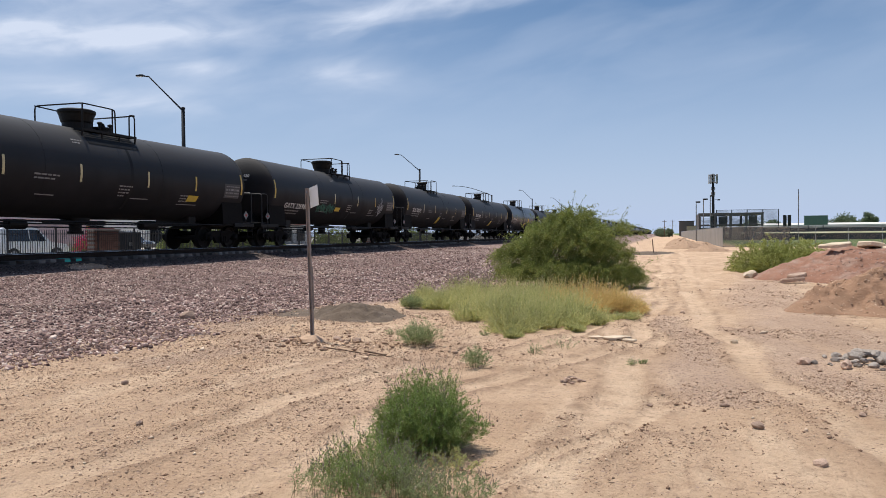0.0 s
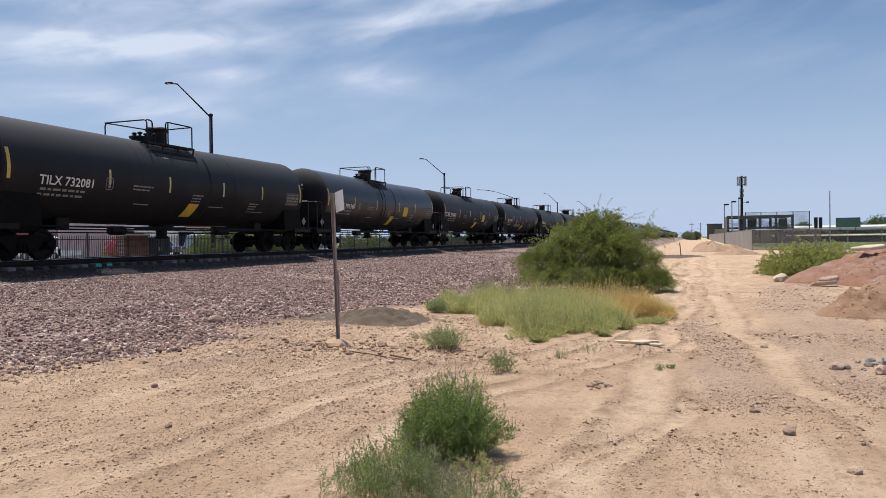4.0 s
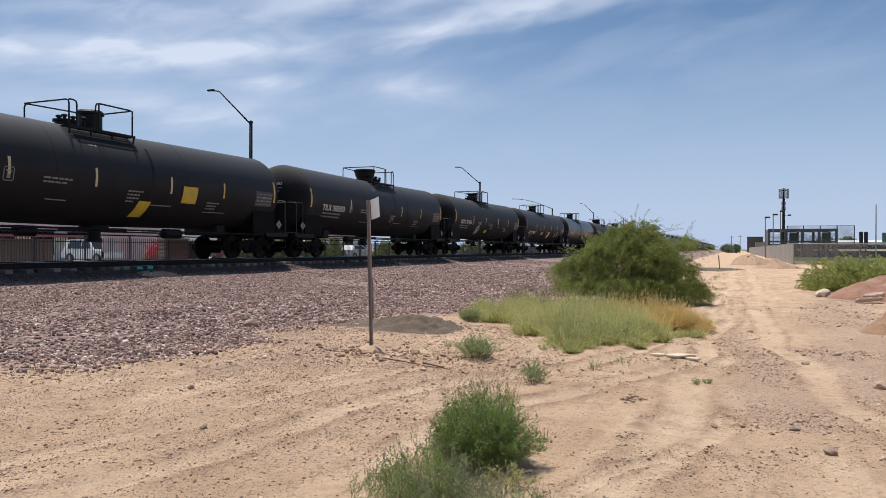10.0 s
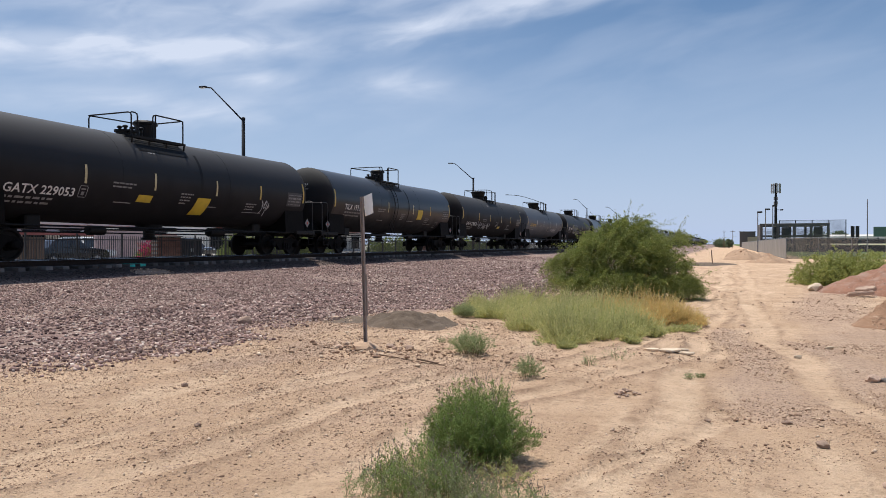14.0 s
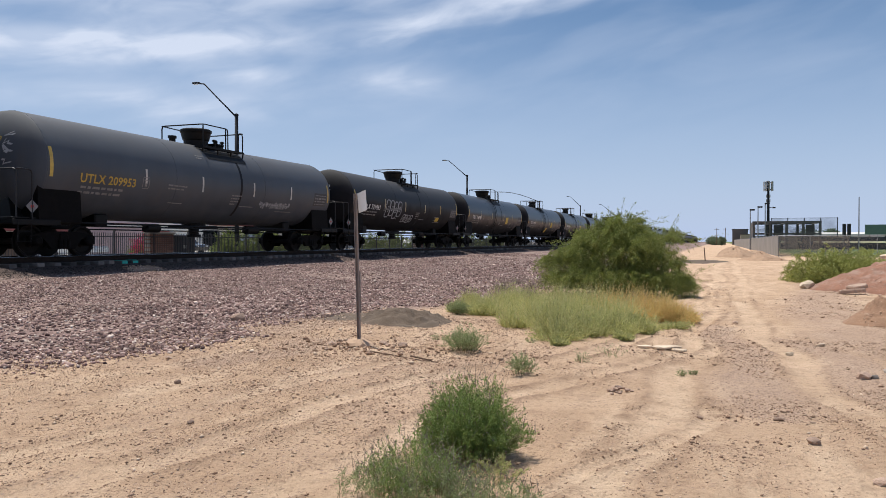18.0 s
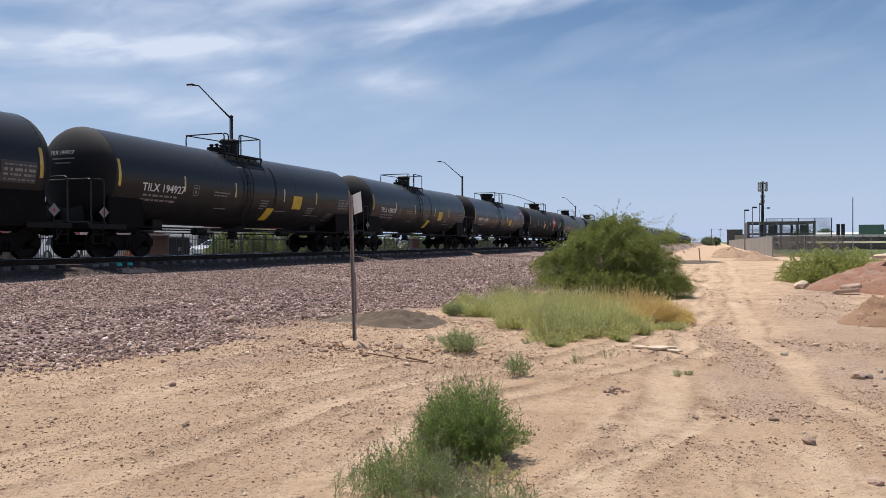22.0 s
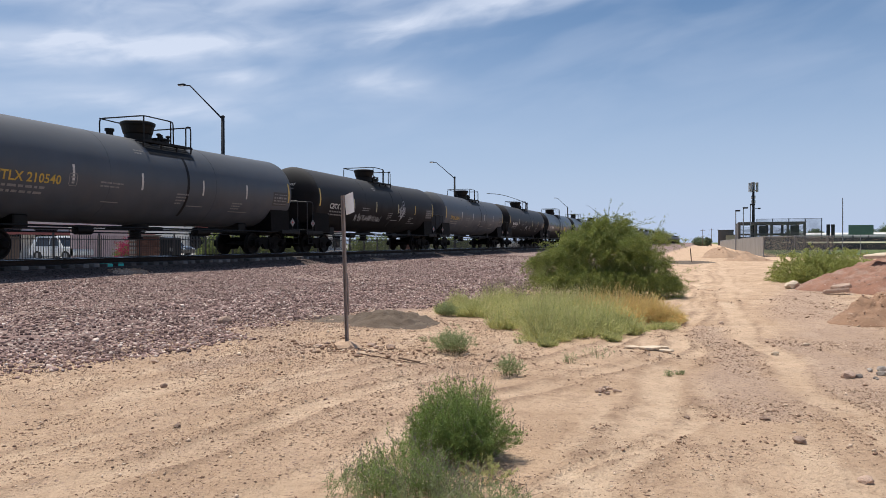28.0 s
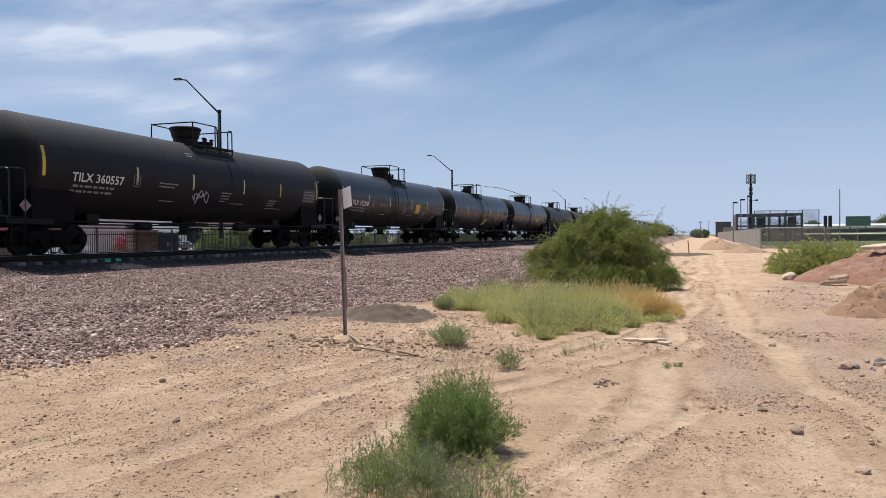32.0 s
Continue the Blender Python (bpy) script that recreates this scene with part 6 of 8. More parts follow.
def feathery_bush(name, x, y, lobes, clumps, limbs, seed, leaf_mat, label, leaf=(0.048, 0.014), twigs=5, per=44):
    """A desert tree grown as a bush: limbs from the ground to drooping sprays of tiny leaves, gathered in lobes with gaps between."""
    rng = np.random.default_rng(seed)
    ob = tagged(empty(name, pose(x, y, gz(x, y))), label, "bush")
    share = np.array([b[6] for b in lobes])
    q = rng.choice(len(lobes), clumps, p=share / share.sum())
    L = np.array([b[:6] for b in lobes])[q]
    d = rng.normal(size=(clumps, 3))
    d[:, 2] = np.where(d[:, 2] < -0.5, -d[:, 2], d[:, 2])
    d /= np.linalg.norm(d, axis=1, keepdims=True)
    C = L[:, :3] + d * L[:, 3:6] * (rng.uniform(0.25, 1, clumps) ** 0.45)[:, None]
    C[:, 2] = np.maximum(C[:, 2], rng.uniform(0.08, 0.3, clumps))
    for i in range(limbs):
        c = C[i] * 0.9
        root = np.array([c[0] * 0.12, c[1] * 0.12, -0.05])
        mid = (root + c) / 2 + np.array([-c[0] * 0.12, -c[1] * 0.12, 0.12 * c[2] + 0.1])
        g = Geo().tube([along(root, mid, c, np.array(t)) for t in (0, 0.25, 0.5, 0.75, 1.0)], [0.042, 0.032, 0.022, 0.013, 0.006], 5)
        part("limb", g.mesh("limb", M["bark"]), None, ob)
    k = clumps * twigs
    w = np.repeat(np.arange(clumps), twigs)
    axis = d * np.array([1, 1, 0.55]) + np.array([0.15, 0, 0.12]) + rng.normal(0, 0.25, (clumps, 3))
    out = axis[w] + rng.normal(0, 0.5, (k, 3))
    out /= np.linalg.norm(out, axis=1, keepdims=True)
    reach = rng.uniform(0.22, 0.52, k)
    P0 = C[w] - out * 0.08 + rng.normal(0, 0.06, (k, 3))
    P2 = P0 + out * reach[:, None]
    P1 = (P0 + P2) / 2 + np.array([0, 0, 0.10])
    P2[:, 2] -= reach * 0.32
    P2[:, 2] = np.maximum(P2[:, 2], 0.04)
    # a few long bare-ended wands reach past the crown
    m = clumps // 12
    tip = rng.integers(0, clumps, m)
    W0 = C[tip]
    W2 = W0 + (d[tip] * np.array([1.1, 0.8, 0.5]) + np.array([0.25, 0, 0.35])) * rng.uniform(0.35, 0.85, (m, 1))
    W1 = (W0 + W2) / 2 + np.array([0, 0, 0.12])
    P0, P1, P2 = np.concatenate([P0, W0]), np.concatenate([P1, W1]), np.concatenate([P2, W2])
    tagged(part("twig_mass", ribbons("twig_mass", P0, P1, P2, np.full(k + m, 0.008), M["stem"], rng), None, ob), kind="stuff")
    u = rng.uniform(0.0, 1.05, (k + m, per))
    P = along(P0[:, None], P1[:, None], P2[:, None], u) + rng.normal(0, 0.022, (k + m, per, 3))
    P[..., 2] = np.maximum(P[..., 2], 0.03)
    D = (P2 - P0)[:, None] * 1.2 + rng.normal(0, 0.4, P.shape)
    P, D = P.reshape(-1, 3), D.reshape(-1, 3)
    n = len(P)
    ln = rng.uniform(0.6, 1.35, n) * leaf[0]
    part("foliage", leaves_mesh("foliage", P, D, ln, ln * leaf[1] / leaf[0], leaf_mat, rng), None, ob)
    return ob


def branchy(name, x, y, spread, height, stems, twigs, per, leaf, leaf_mat, seed, label, category, base_r=0.1, lean=0.95, reach=0.24, stem_w=0.0028, group="", rag=0.05, start=0.12, tips=0.0):
    """A fine-twigged herb: stems that fork into short twigs with small leaves, from low down."""
    rng = np.random.default_rng(seed)
    b, m, t = stems_of(rng, stems, spread, base_r, height, lean, 0.25, rag)
    t[:, 2] *= rng.uniform(0.62, 1.06, stems)
    ob = tagged(empty(name, pose(x, y, gz(x, y))), label, category, group)
    tagged(part("stem_mass", ribbons("stem_mass", b, m, t, np.full(stems, stem_w) * rng.uniform(0.7, 1.4, stems), M["stem"], rng), None, ob), kind="stuff")
    k = stems * twigs
    q = np.repeat(np.arange(stems), twigs)
    s = rng.uniform(start, 0.98, k) ** 0.85
    P0 = along(b[q], m[q], t[q], s)
    d = (t - b)[q] / np.linalg.norm((t - b)[q], axis=1, keepdims=True) * 0.75 + rng.normal(0, 0.5, (k, 3))
    d[:, 2] = np.abs(d[:, 2])
    d /= np.linalg.norm(d, axis=1, keepdims=True)
    ln = reach * height * rng.uniform(0.35, 1.0, k) * (1.15 - 0.55 * s)
    P2 = P0 + d * ln[:, None]
    P1 = (P0 + P2) / 2 + rng.normal(0, 0.08, (k, 3)) * ln[:, None]
    tagged(part("twig_mass", ribbons("twig_mass", P0, P1, P2, np.full(k, stem_w * 0.7), leaf_mat, rng, 2), None, ob), kind="stuff")
    u = rng.uniform(0.0, 1.05, (k, per))
    P = along(P0[:, None], P1[:, None], P2[:, None], u) + rng.normal(0, leaf[0] * 0.12, (k, per, 3))
    P[..., 2] = np.maximum(P[..., 2], 0.008)
    D = d[:, None] * 0.75 + rng.normal(0, 0.5, P.shape)
    n = k * per
    L = rng.uniform(0.6, 1.3, n) * leaf[0]
    part("foliage", leaves_mesh("foliage", P.reshape(-1, 3), D.reshape(-1, 3), L, L * leaf[1] / leaf[0], leaf_mat, rng), None, ob)
    if tips:
        # dry flower stalks standing out of the leaves
        w = rng.integers(0, stems, int(stems * tips))
        e = t[w] + (t - b)[w] * 0.1 + np.stack([rng.normal(0, 0.04, len(w)), rng.normal(0, 0.04, len(w)), rng.uniform(0.03, 0.10, len(w))], -1)
        tagged(part("dry_stalk_mass", ribbons("dry_stalk_mass", t[w], (t[w] + e) / 2, e, np.full(len(w), stem_w), M["dry_twig"], rng, 2), None, ob), kind="stuff")
        z = np.repeat(np.arange(len(w)), 5)
        Pz = t[w][z] + (e - t[w])[z] * rng.uniform(0.1, 1.0, len(z))[:, None]
        Lz = rng.uniform(0.006, 0.012, len(z))
        tagged(part("seed_fluff", leaves_mesh("seed_fluff", Pz, rng.normal(size=Pz.shape), Lz, Lz * 0.7, M["dry_twig"], rng), None, ob), kind="stuff")
    return ob


def grass_clump(x, y, r, h, n, material, seed, name, label, w=0.006, group="", fluff=1.6, head=(0.055, 0.010), rag=0.11):
    """A loose sheaf of uneven blades, with feathery heads."""
    rng = np.random.default_rng(seed)
    a = rng.uniform(0, 2 * np.pi, n)
    k = np.sqrt(rng.uniform(0, 1, n))
    lump = 1 + 0.22 * np.sin(2 * a + seed) + 0.12 * np.sin(5 * a + seed * 2)
    b = np.stack([np.cos(a) * k * r * 0.8 * lump, np.sin(a) * k * r * 0.8 * lump, np.full(n, -0.02)], -1)
    sheaf = 0.75 + 0.95 * val_noise(b[:, 0] + x, b[:, 1] + y, 3.6, seed) + 0.45 * val_noise(b[:, 0] + x, b[:, 1] + y, 12.0, seed + 1)
    hh = h * rng.uniform(0.35, 1.05, n) * (1 - 0.4 * k ** 2) * np.clip(sheaf, 0.25, 1.2)
    t = b + np.stack([np.cos(a) * k * r * 0.45, np.sin(a) * k * r * 0.45, hh], -1) + rng.normal(0, rag * h, b.shape)
    t[:, 2] = np.maximum(t[:, 2], 0.08 * h)
    m = (b + t) / 2
    m[:, 2] += 0.13 * h
    ob = tagged(empty(name, pose(x, y, gz(x, y))), label, "grass", group)
    part("blade_mass", ribbons("blade_mass", b, m, t, w * rng.uniform(0.6, 1.5, n), material, rng), None, ob)
    c = int(n * fluff)
    q = rng.integers(0, n, c)
    P = along(b[q], m[q], t[q], rng.uniform(0.45, 1.02, c))
    L = rng.uniform(0.6, 1.3, c) * head[0]
    part("seed_fluff", leaves_mesh("seed_fluff", P, (t - b)[q] + rng.normal(0, 0.3 * h, P.shape), L, L * head[1] / head[0], material, rng), None, ob)
    return ob


def tree(name, x, y, height, crown, trunk_h, seed, label, leaf_mat=None, cone=False, leaf=0.5, clumps=40):
    rng = np.random.default_rng(seed)
    ob = tagged(empty(name, pose(x, y, gz(x, y))), label, "tree")
    g = Geo().tube([(0, 0, -0.1), (0.05, 0, trunk_h * 0.6), (0, 0.05, trunk_h), (0.05, 0, height * 0.75)], [0.22, 0.17, 0.13, 0.04], 7)
    part("trunk", g.mesh("trunk", M["bark"]), None, ob)
    c = rng.normal(size=(clumps, 3))
    c /= np.linalg.norm(c, axis=1, keepdims=True)
    c *= rng.uniform(0.45, 1.0, (clumps, 1))
    zc = (trunk_h + height) / 2
    C = c * np.array([crown, crown, (height - trunk_h) / 2]) + np.array([0, 0, zc])
    if cone:
        f = np.clip((height - C[:, 2]) / (height - trunk_h), 0.08, 1)
        C[:, :2] *= f[:, None]
    g = Geo()
    for p in C[::4]:
        g.tube([(0.02, 0, trunk_h * 0.9), (p[0] * 0.5, p[1] * 0.5, (trunk_h + p[2]) / 2 + 0.2), tuple(p)], [0.07, 0.04, 0.012], 5)
    part("branching", g.mesh("branching", M["bark"]), None, ob)
    per = 130
    P = C[:, None] + rng.normal(0, crown * 0.17, (clumps, per, 3))
    n = clumps * per
    L = rng.uniform(0.6, 1.4, n) * leaf
    part("crown", leaves_mesh("crown", P.reshape(-1, 3), rng.normal(size=(n, 3)), L, L * 0.5, leaf_mat or M["tree_leaf"], rng), None, ob)
    return ob


def build_plants():
    # the round green shrub in front and the sparse weeds before it
    branchy("shrub", -1.74, 5.02, (0.43, 0.41), 0.66, 640, 9, 12, (0.016, 0.0046), M["needle"], 11, "round bright green thistle-like shrub on bare dirt", "shrub", 0.27, 1.0, 0.17, 0.003, tips=0.35, rag=0.03, start=0.05)
    for x, y, sp, h, st, seed, mt in ((-1.82, 4.16, (0.32, 0.32), 0.41, 130, 12, "needle"), (-1.56, 3.98, (0.28, 0.28), 0.29, 80, 34, "sage"), (-1.98, 3.98, (0.22, 0.24), 0.27, 60, 35, "sage"), (-1.28, 4.02, (0.30, 0.30), 0.24, 80, 13, "sage")):
        branchy("weed_patch", x, y, sp, h, int(st * 1.4), 7, 9, (0.015, 0.0046), M[mt], seed, "sparse grey-green weeds with dry flower stalks", "weed", 0.28, 0.85, 0.26, 0.0026, tips=0.9, rag=0.10)
    branchy("weed_patch", -1.40, 4.62, (0.22, 0.13), 0.17, 30, 7, 8, (0.018, 0.005), M["silver"], 33, "silver-green weed sprays at the shrub's foot", "weed", 0.10, 0.95, 0.3, 0.003)
    # single weeds
    for i, (x, y, r, h) in enumerate(((-3.42, 9.68, 0.33, 0.38), (-2.20, 8.32, 0.19, 0.29), (-5.25, 14.5, 0.28, 0.34))):
        branchy("weed", x, y, (r, r), h, 150 if r > 0.25 else 46, 7, 8, (0.022, 0.0065), M["sage"], 20 + i, "small grey-green desert weed on bare dirt", "weed", r * 0.5, 0.85, 0.26, 0.004, group="weeds on the dirt", rag=0.08)
    for i, (x, y, r, h) in enumerate(((-1.68, 9.40, 0.16, 0.16), (-1.40, 10.05, 0.26, 0.22), (-0.42, 9.1, 0.09, 0.09), (-2.75, 10.9, 0.13, 0.08), (-0.30, 9.2, 0.07, 0.08), (-4.2, 10.6, 0.12, 0.12))):
        branchy("weed", x, y, (r, r), h, 26, 4, 4, (0.016, 0.005), M["sage"], 40 + i, "tiny grey-green weed on bare dirt", "weed", r * 0.5, 0.9, 0.3, 0.004, group="weeds on the dirt", rag=0.1)
    # the stand of grass
    spots = ((-5.15, 16.1, 0.34, 0.66), (-4.6, 15.0, 0.36, 0.64), (-5.7, 16.9, 0.3, 0.55), (-5.0, 17.6, 0.4, 0.7), (-4.1, 15.9, 0.5, 0.62), (-3.45, 14.4, 0.5, 0.66), (-2.75, 13.3, 0.55, 0.74), (-2.2, 12.75, 0.45, 0.64), (-1.95, 13.6, 0.55, 0.74),
             (-3.3, 16.4, 0.6, 0.72), (-2.6, 15.4, 0.7, 0.80), (-2.15, 14.7, 0.6, 0.78), (-4.5, 17.4, 0.55, 0.58), (-3.7, 18.3, 0.65, 0.66), (-1.55, 13.3, 0.4, 0.55), (-3.1, 15.0, 0.5, 0.74))
    for i, (x, y, r, h) in enumerate(spots):
        grass_clump(x, y, r, h, 1000, M["grass"], 50 + i, "grass_tuft", "tall pale yellow-green grass tuft", group="stand of grass")
    front = ((-3.50, 12.75, 0.30, 0.46), (-2.42, 11.45, 0.36, 0.50), (-2.05, 12.15, 0.30, 0.52), (-1.62, 12.55, 0.28, 0.42), (-1.25, 13.0, 0.24, 0.36), (-2.75, 12.35, 0.34, 0.56), (-4.95, 14.9, 0.26, 0.56), (-0.80, 14.15, 0.26, 0.26), (-5.5, 15.3, 0.24, 0.30), (-3.05, 13.2, 0.3, 0.55), (-2.3, 10.95, 0.12, 0.14), (-1.45, 11.9, 0.14, 0.22))
    for i, (x, y, r, h) in enumerate(front):
        grass_clump(x, y, r, h, 700, M["silver"], 150 + i, "grass_tuft", "grey-green leafy weed tuft at the grass's edge", 0.008, group="stand of grass", fluff=2.2, head=(0.05, 0.013))
    for i, (x, y, r, h) in enumerate(((-1.95, 15.5, 0.65, 0.74), (-1.5, 15.3, 0.60, 0.76), (-1.1, 15.5, 0.5, 0.62), (-2.35, 15.9, 0.5, 0.70), (-1.7, 16.2, 0.6, 0.80), (-0.75, 15.4, 0.35, 0.42))):
        grass_clump(x, y, r, h, 1700, M["dead"], 80 + i, "dry_grass_tuft", "dead golden brown grass tuft", 0.006, group="dead grass", fluff=2.4, head=(0.045, 0.010), rag=0.06)
    lobes = ((0.0, 0, 1.1, 1.25, 1.2, 1.05, 0.36), (-1.2, -0.2, 0.75, 0.95, 0.9, 0.6, 0.17), (1.15, -0.1, 0.72, 0.95, 1.0, 0.65, 0.2), (0.3, 0, 1.85, 0.85, 0.8, 0.5, 0.11), (1.5, 0.2, 1.55, 0.8, 0.6, 0.4, 0.04),
             (-0.3, -1.1, 0.36, 1.3, 0.6, 0.4, 0.22), (0.9, -0.9, 0.32, 1.1, 0.6, 0.36, 0.2), (-1.2, -0.4, 0.35, 0.9, 0.7, 0.3, 0.08), (-0.65, -0.5, 1.15, 0.9, 0.8, 0.65, 0.13), (0.85, -0.5, 1.2, 0.8, 0.8, 0.6, 0.12), (1.6, -0.3, 0.28, 0.75, 0.7, 0.32, 0.17))
    feathery_bush("desert_bush", -3.05, 22.3, lobes, 1300, 14, 7, M["mesquite"], "large feathery green desert bush beside the dirt road")
    big_bush("roadside_bush", 4.5, 31.6, (2.0, 2.0), 1.28, 30, 8, M["lush"], "spreading light green bush beside a rubble heap", (0.065, 0.024), 64, 46, 0.3, 0.7)
    for i, (x, y, r, h) in enumerate(((-6.6, 22.5, 0.45, 0.45), (-5.8, 23.4, 0.4, 0.4), (-6.9, 25.5, 0.5, 0.5), (-5.2, 20.6, 0.35, 0.3))):
        shrub("dry_brush", x, y, (r, r), h, 120, 6, (0.03, 0.005), M["dry_twig"], M["dry_twig"], 90 + i, "leafless grey dry brush on the gravel's edge", "brush", 0.08, 0.95, 0.3, 0.006, group="dry brush")
    # planting beyond the far fence
    for i in range(7):
        big_bush("hedge_bush", -28.6 - 0.5 * (i % 2), 36.5 + i * 1.9, (1.1, 1.2), 1.7 + 0.25 * (i % 3), 9, 60 + i, M["hedge"], "green hedge bush behind the iron fence", (0.11, 0.05), 40, 30, 0.1)
    for i in range(8):
        big_bush("hedge_bush", -29.2 - 0.6 * (i % 2), 58 + i * 5.5, (1.6, 1.8), 1.9 + 0.3 * (i % 3), 9, 70 + i, M["hedge"], "green hedge bush behind the iron fence", (0.14, 0.06), 34, 26, 0.1)
    big_bush("hedge_bush", -28.2, 29.3, (0.9, 0.7), 1.2, 8, 59, M["hedge"], "green hedge bush behind the iron fence", (0.12, 0.05), 30, 24, 0.1)
    # far trees
    for i, (x, y, h, c, th, cone) in enumerate(((53, 250, 6.0, 3.6, 1.6, False), (47, 252, 4.8, 2.6, 1.4, False), (57, 256, 4.6, 3.0, 1.4, False), (60, 250, 7.2, 1.9, 2.0, False), (0.9, 300, 3.1, 1.25, 0.6, False), (-3, 420, 3.4, 3.5, 0.6, False), (-1.5, 340, 1.9, 1.9, 0.3, False), (33, 255, 5.4, 3.0, 1.4, False), (27, 258, 4.8, 3.4, 1.2, False), (80, 250, 5, 4, 1.5, False), (95, 255, 6, 4, 1.5, False))):
        tree("tree", x, y, h, c, th, 100 + i, "dark green tree far beyond the field" if x > 10 else "dark green tree far along the dirt road", leaf=0.55)

# ---- things beside the track ----
M["red_wall"] = mat("red_stucco", (0.22, 0.07, 0.065), 0.85, var=0.12, scale=2, bump=0.2)
M["white_wall"] = mat("white_stucco", (0.62, 0.60, 0.56), 0.85, var=0.1, scale=2, bump=0.2)
M["brick"] = mat("brown_brick", (0.22, 0.11, 0.075), 0.9, var=0.2, scale=6, per_piece=0.3, bump=0.3)
M["mortar"] = mat("mortar", (0.33, 0.29, 0.25), 0.95, var=0.15, scale=8)
M["glass"] = mat("tinted_glass", (0.015, 0.018, 0.02), 0.06, var=0.05, spec=0.8)
M["car_white"] = mat("white_car_paint", (0.72, 0.72, 0.70), 0.3, var=0.04, coat=0.6)
M["car_silver"] = mat("silver_car_paint", (0.38, 0.39, 0.40), 0.3, metal=0.5, var=0.05, coat=0.6)
M["car_black"] = mat("black_car_paint", (0.02, 0.02, 0.022), 0.25, var=0.05, coat=0.6)
M["car_red"] = mat("dark_red_car_paint", (0.25, 0.02, 0.02), 0.3, var=0.05, coat=0.6)
M["rubber"] = mat("rubber", (0.02, 0.02, 0.02), 0.8, var=0.1)
M["lamp_glass"] = mat("lamp_glass", (0.6, 0.6, 0.58), 0.2, var=0.05)
M["kerb"] = mat("kerb_concrete", (0.50, 0.48, 0.44), 0.9, var=0.12, scale=5, bump=0.3)
M["asphalt"] = mat("asphalt", (0.06, 0.058, 0.056), 0.9, var=0.2, scale=5, bump=0.3, world=True)
M["red_soil"] = mat("red_rubble_soil", (0.27, 0.135, 0.086), 0.95, var=0.3, scale=5, bump=0.9, bump_scale=26, dirt=(0.34, 0.235, 0.18), dirt_amount=0.9, world=True)
M["brown_soil"] = mat("brown_rubble_soil", (0.31, 0.182, 0.11), 0.95, var=0.25, scale=5, bump=0.9, bump_scale=30, dirt=(0.27, 0.165, 0.10), dirt_amount=0.7, world=True)
M["dark_fines"] = mat("dark_grey_fines", (0.125, 0.09, 0.062), 0.95, var=0.2, scale=7, bump=0.8, bump_scale=40, dirt=(0.17, 0.13, 0.10), dirt_amount=0.5, world=True)
M["dark_rubble"] = island_mat("dark_grit", [(0.06, 0.047, 0.04), (0.11, 0.086, 0.07), (0.16, 0.125, 0.10), (0.22, 0.17, 0.135)])
M["grey_rubble"] = island_mat("grey_pink_rubble", [(0.30, 0.19, 0.145), (0.40, 0.285, 0.23), (0.50, 0.375, 0.31), (0.34, 0.235, 0.19), (0.45, 0.33, 0.27), (0.70, 0.58, 0.49)])
M["pale_soil"] = mat("pale_soil", (0.40, 0.265, 0.17), 0.95, var=0.2, scale=3, bump=0.7, bump_scale=12, world=True)
M["rubble"] = island_mat("rubble", [(0.30, 0.185, 0.12), (0.40, 0.26, 0.17), (0.52, 0.36, 0.25), (0.35, 0.22, 0.145), (0.46, 0.30, 0.20), (0.74, 0.61, 0.47)])
M["screen"] = None


def see_through(name, colour, clear):
    """Woven mesh or wire fabric that one sees through in part."""
    m, nt, b = node_mat(name)
    n, ln = nt.nodes.new, nt.links.new
    geo, ns = n("ShaderNodeNewGeometry"), n("ShaderNodeTexNoise")
    ns.inputs["Scale"].default_value, ns.inputs["Detail"].default_value = 0.35, 4
    ln(geo.outputs["Position"], ns.inputs["Vector"])
    mr = n("ShaderNodeMapRange")
    mr.inputs["From Min"].default_value, mr.inputs["From Max"].default_value = 0.3, 0.7
    mr.inputs["To Min"].default_value, mr.inputs["To Max"].default_value = clear - 0.1, clear + 0.1
    ln(ns.outputs[0], mr.inputs[0])
    b.inputs["Base Color"].default_value = (*colour, 1)
    b.inputs["Roughness"].default_value = 0.8
    tr, ms = n("ShaderNodeBsdfTransparent"), n("ShaderNodeMixShader")
    ln(mr.outputs[0], ms.inputs[0]); ln(b.outputs[0], ms.inputs[1]); ln(tr.outputs[0], ms.inputs[2])
    ln(ms.outputs[0], nt.nodes["Material Output"].inputs[0])
    return m


M["screen"] = see_through("grey_windscreen_cloth", (0.34, 0.315, 0.285), 0.2)
M["thin_screen"] = see_through("thin_grey_windscreen", (0.23, 0.225, 0.205), 0.6)
M["chain"] = see_through("chain_link_fabric", (0.22, 0.22, 0.22), 0.82)
M["net"] = see_through("batting_net", (0.05, 0.05, 0.055), 0.72)
M["field_green"] = mat("green_padded_board", (0.13, 0.20, 0.155), 0.7, var=0.12, scale=1.2, world=True)
M["black_board"] = mat("black_board", (0.012, 0.012, 0.013), 0.6, var=0.1)
M["outfield"] = mat("dark_outfield_cloth", (0.035, 0.036, 0.035), 0.85, var=0.25, scale=0.5, world=True)
M["yellow_cap"] = mat("yellow_fence_cap", (0.80, 0.76, 0.48), 0.6, var=0.1)
M["beige"] = mat("beige_panel", (0.42, 0.35, 0.27), 0.8, var=0.12, scale=2)
M["dark_frame"] = mat("dark_steel_frame", (0.045, 0.042, 0.042), 0.6, var=0.15)
M["cage_steel"] = mat("weathered_cage_steel", (0.11, 0.10, 0.095), 0.65, var=0.2, scale=2)
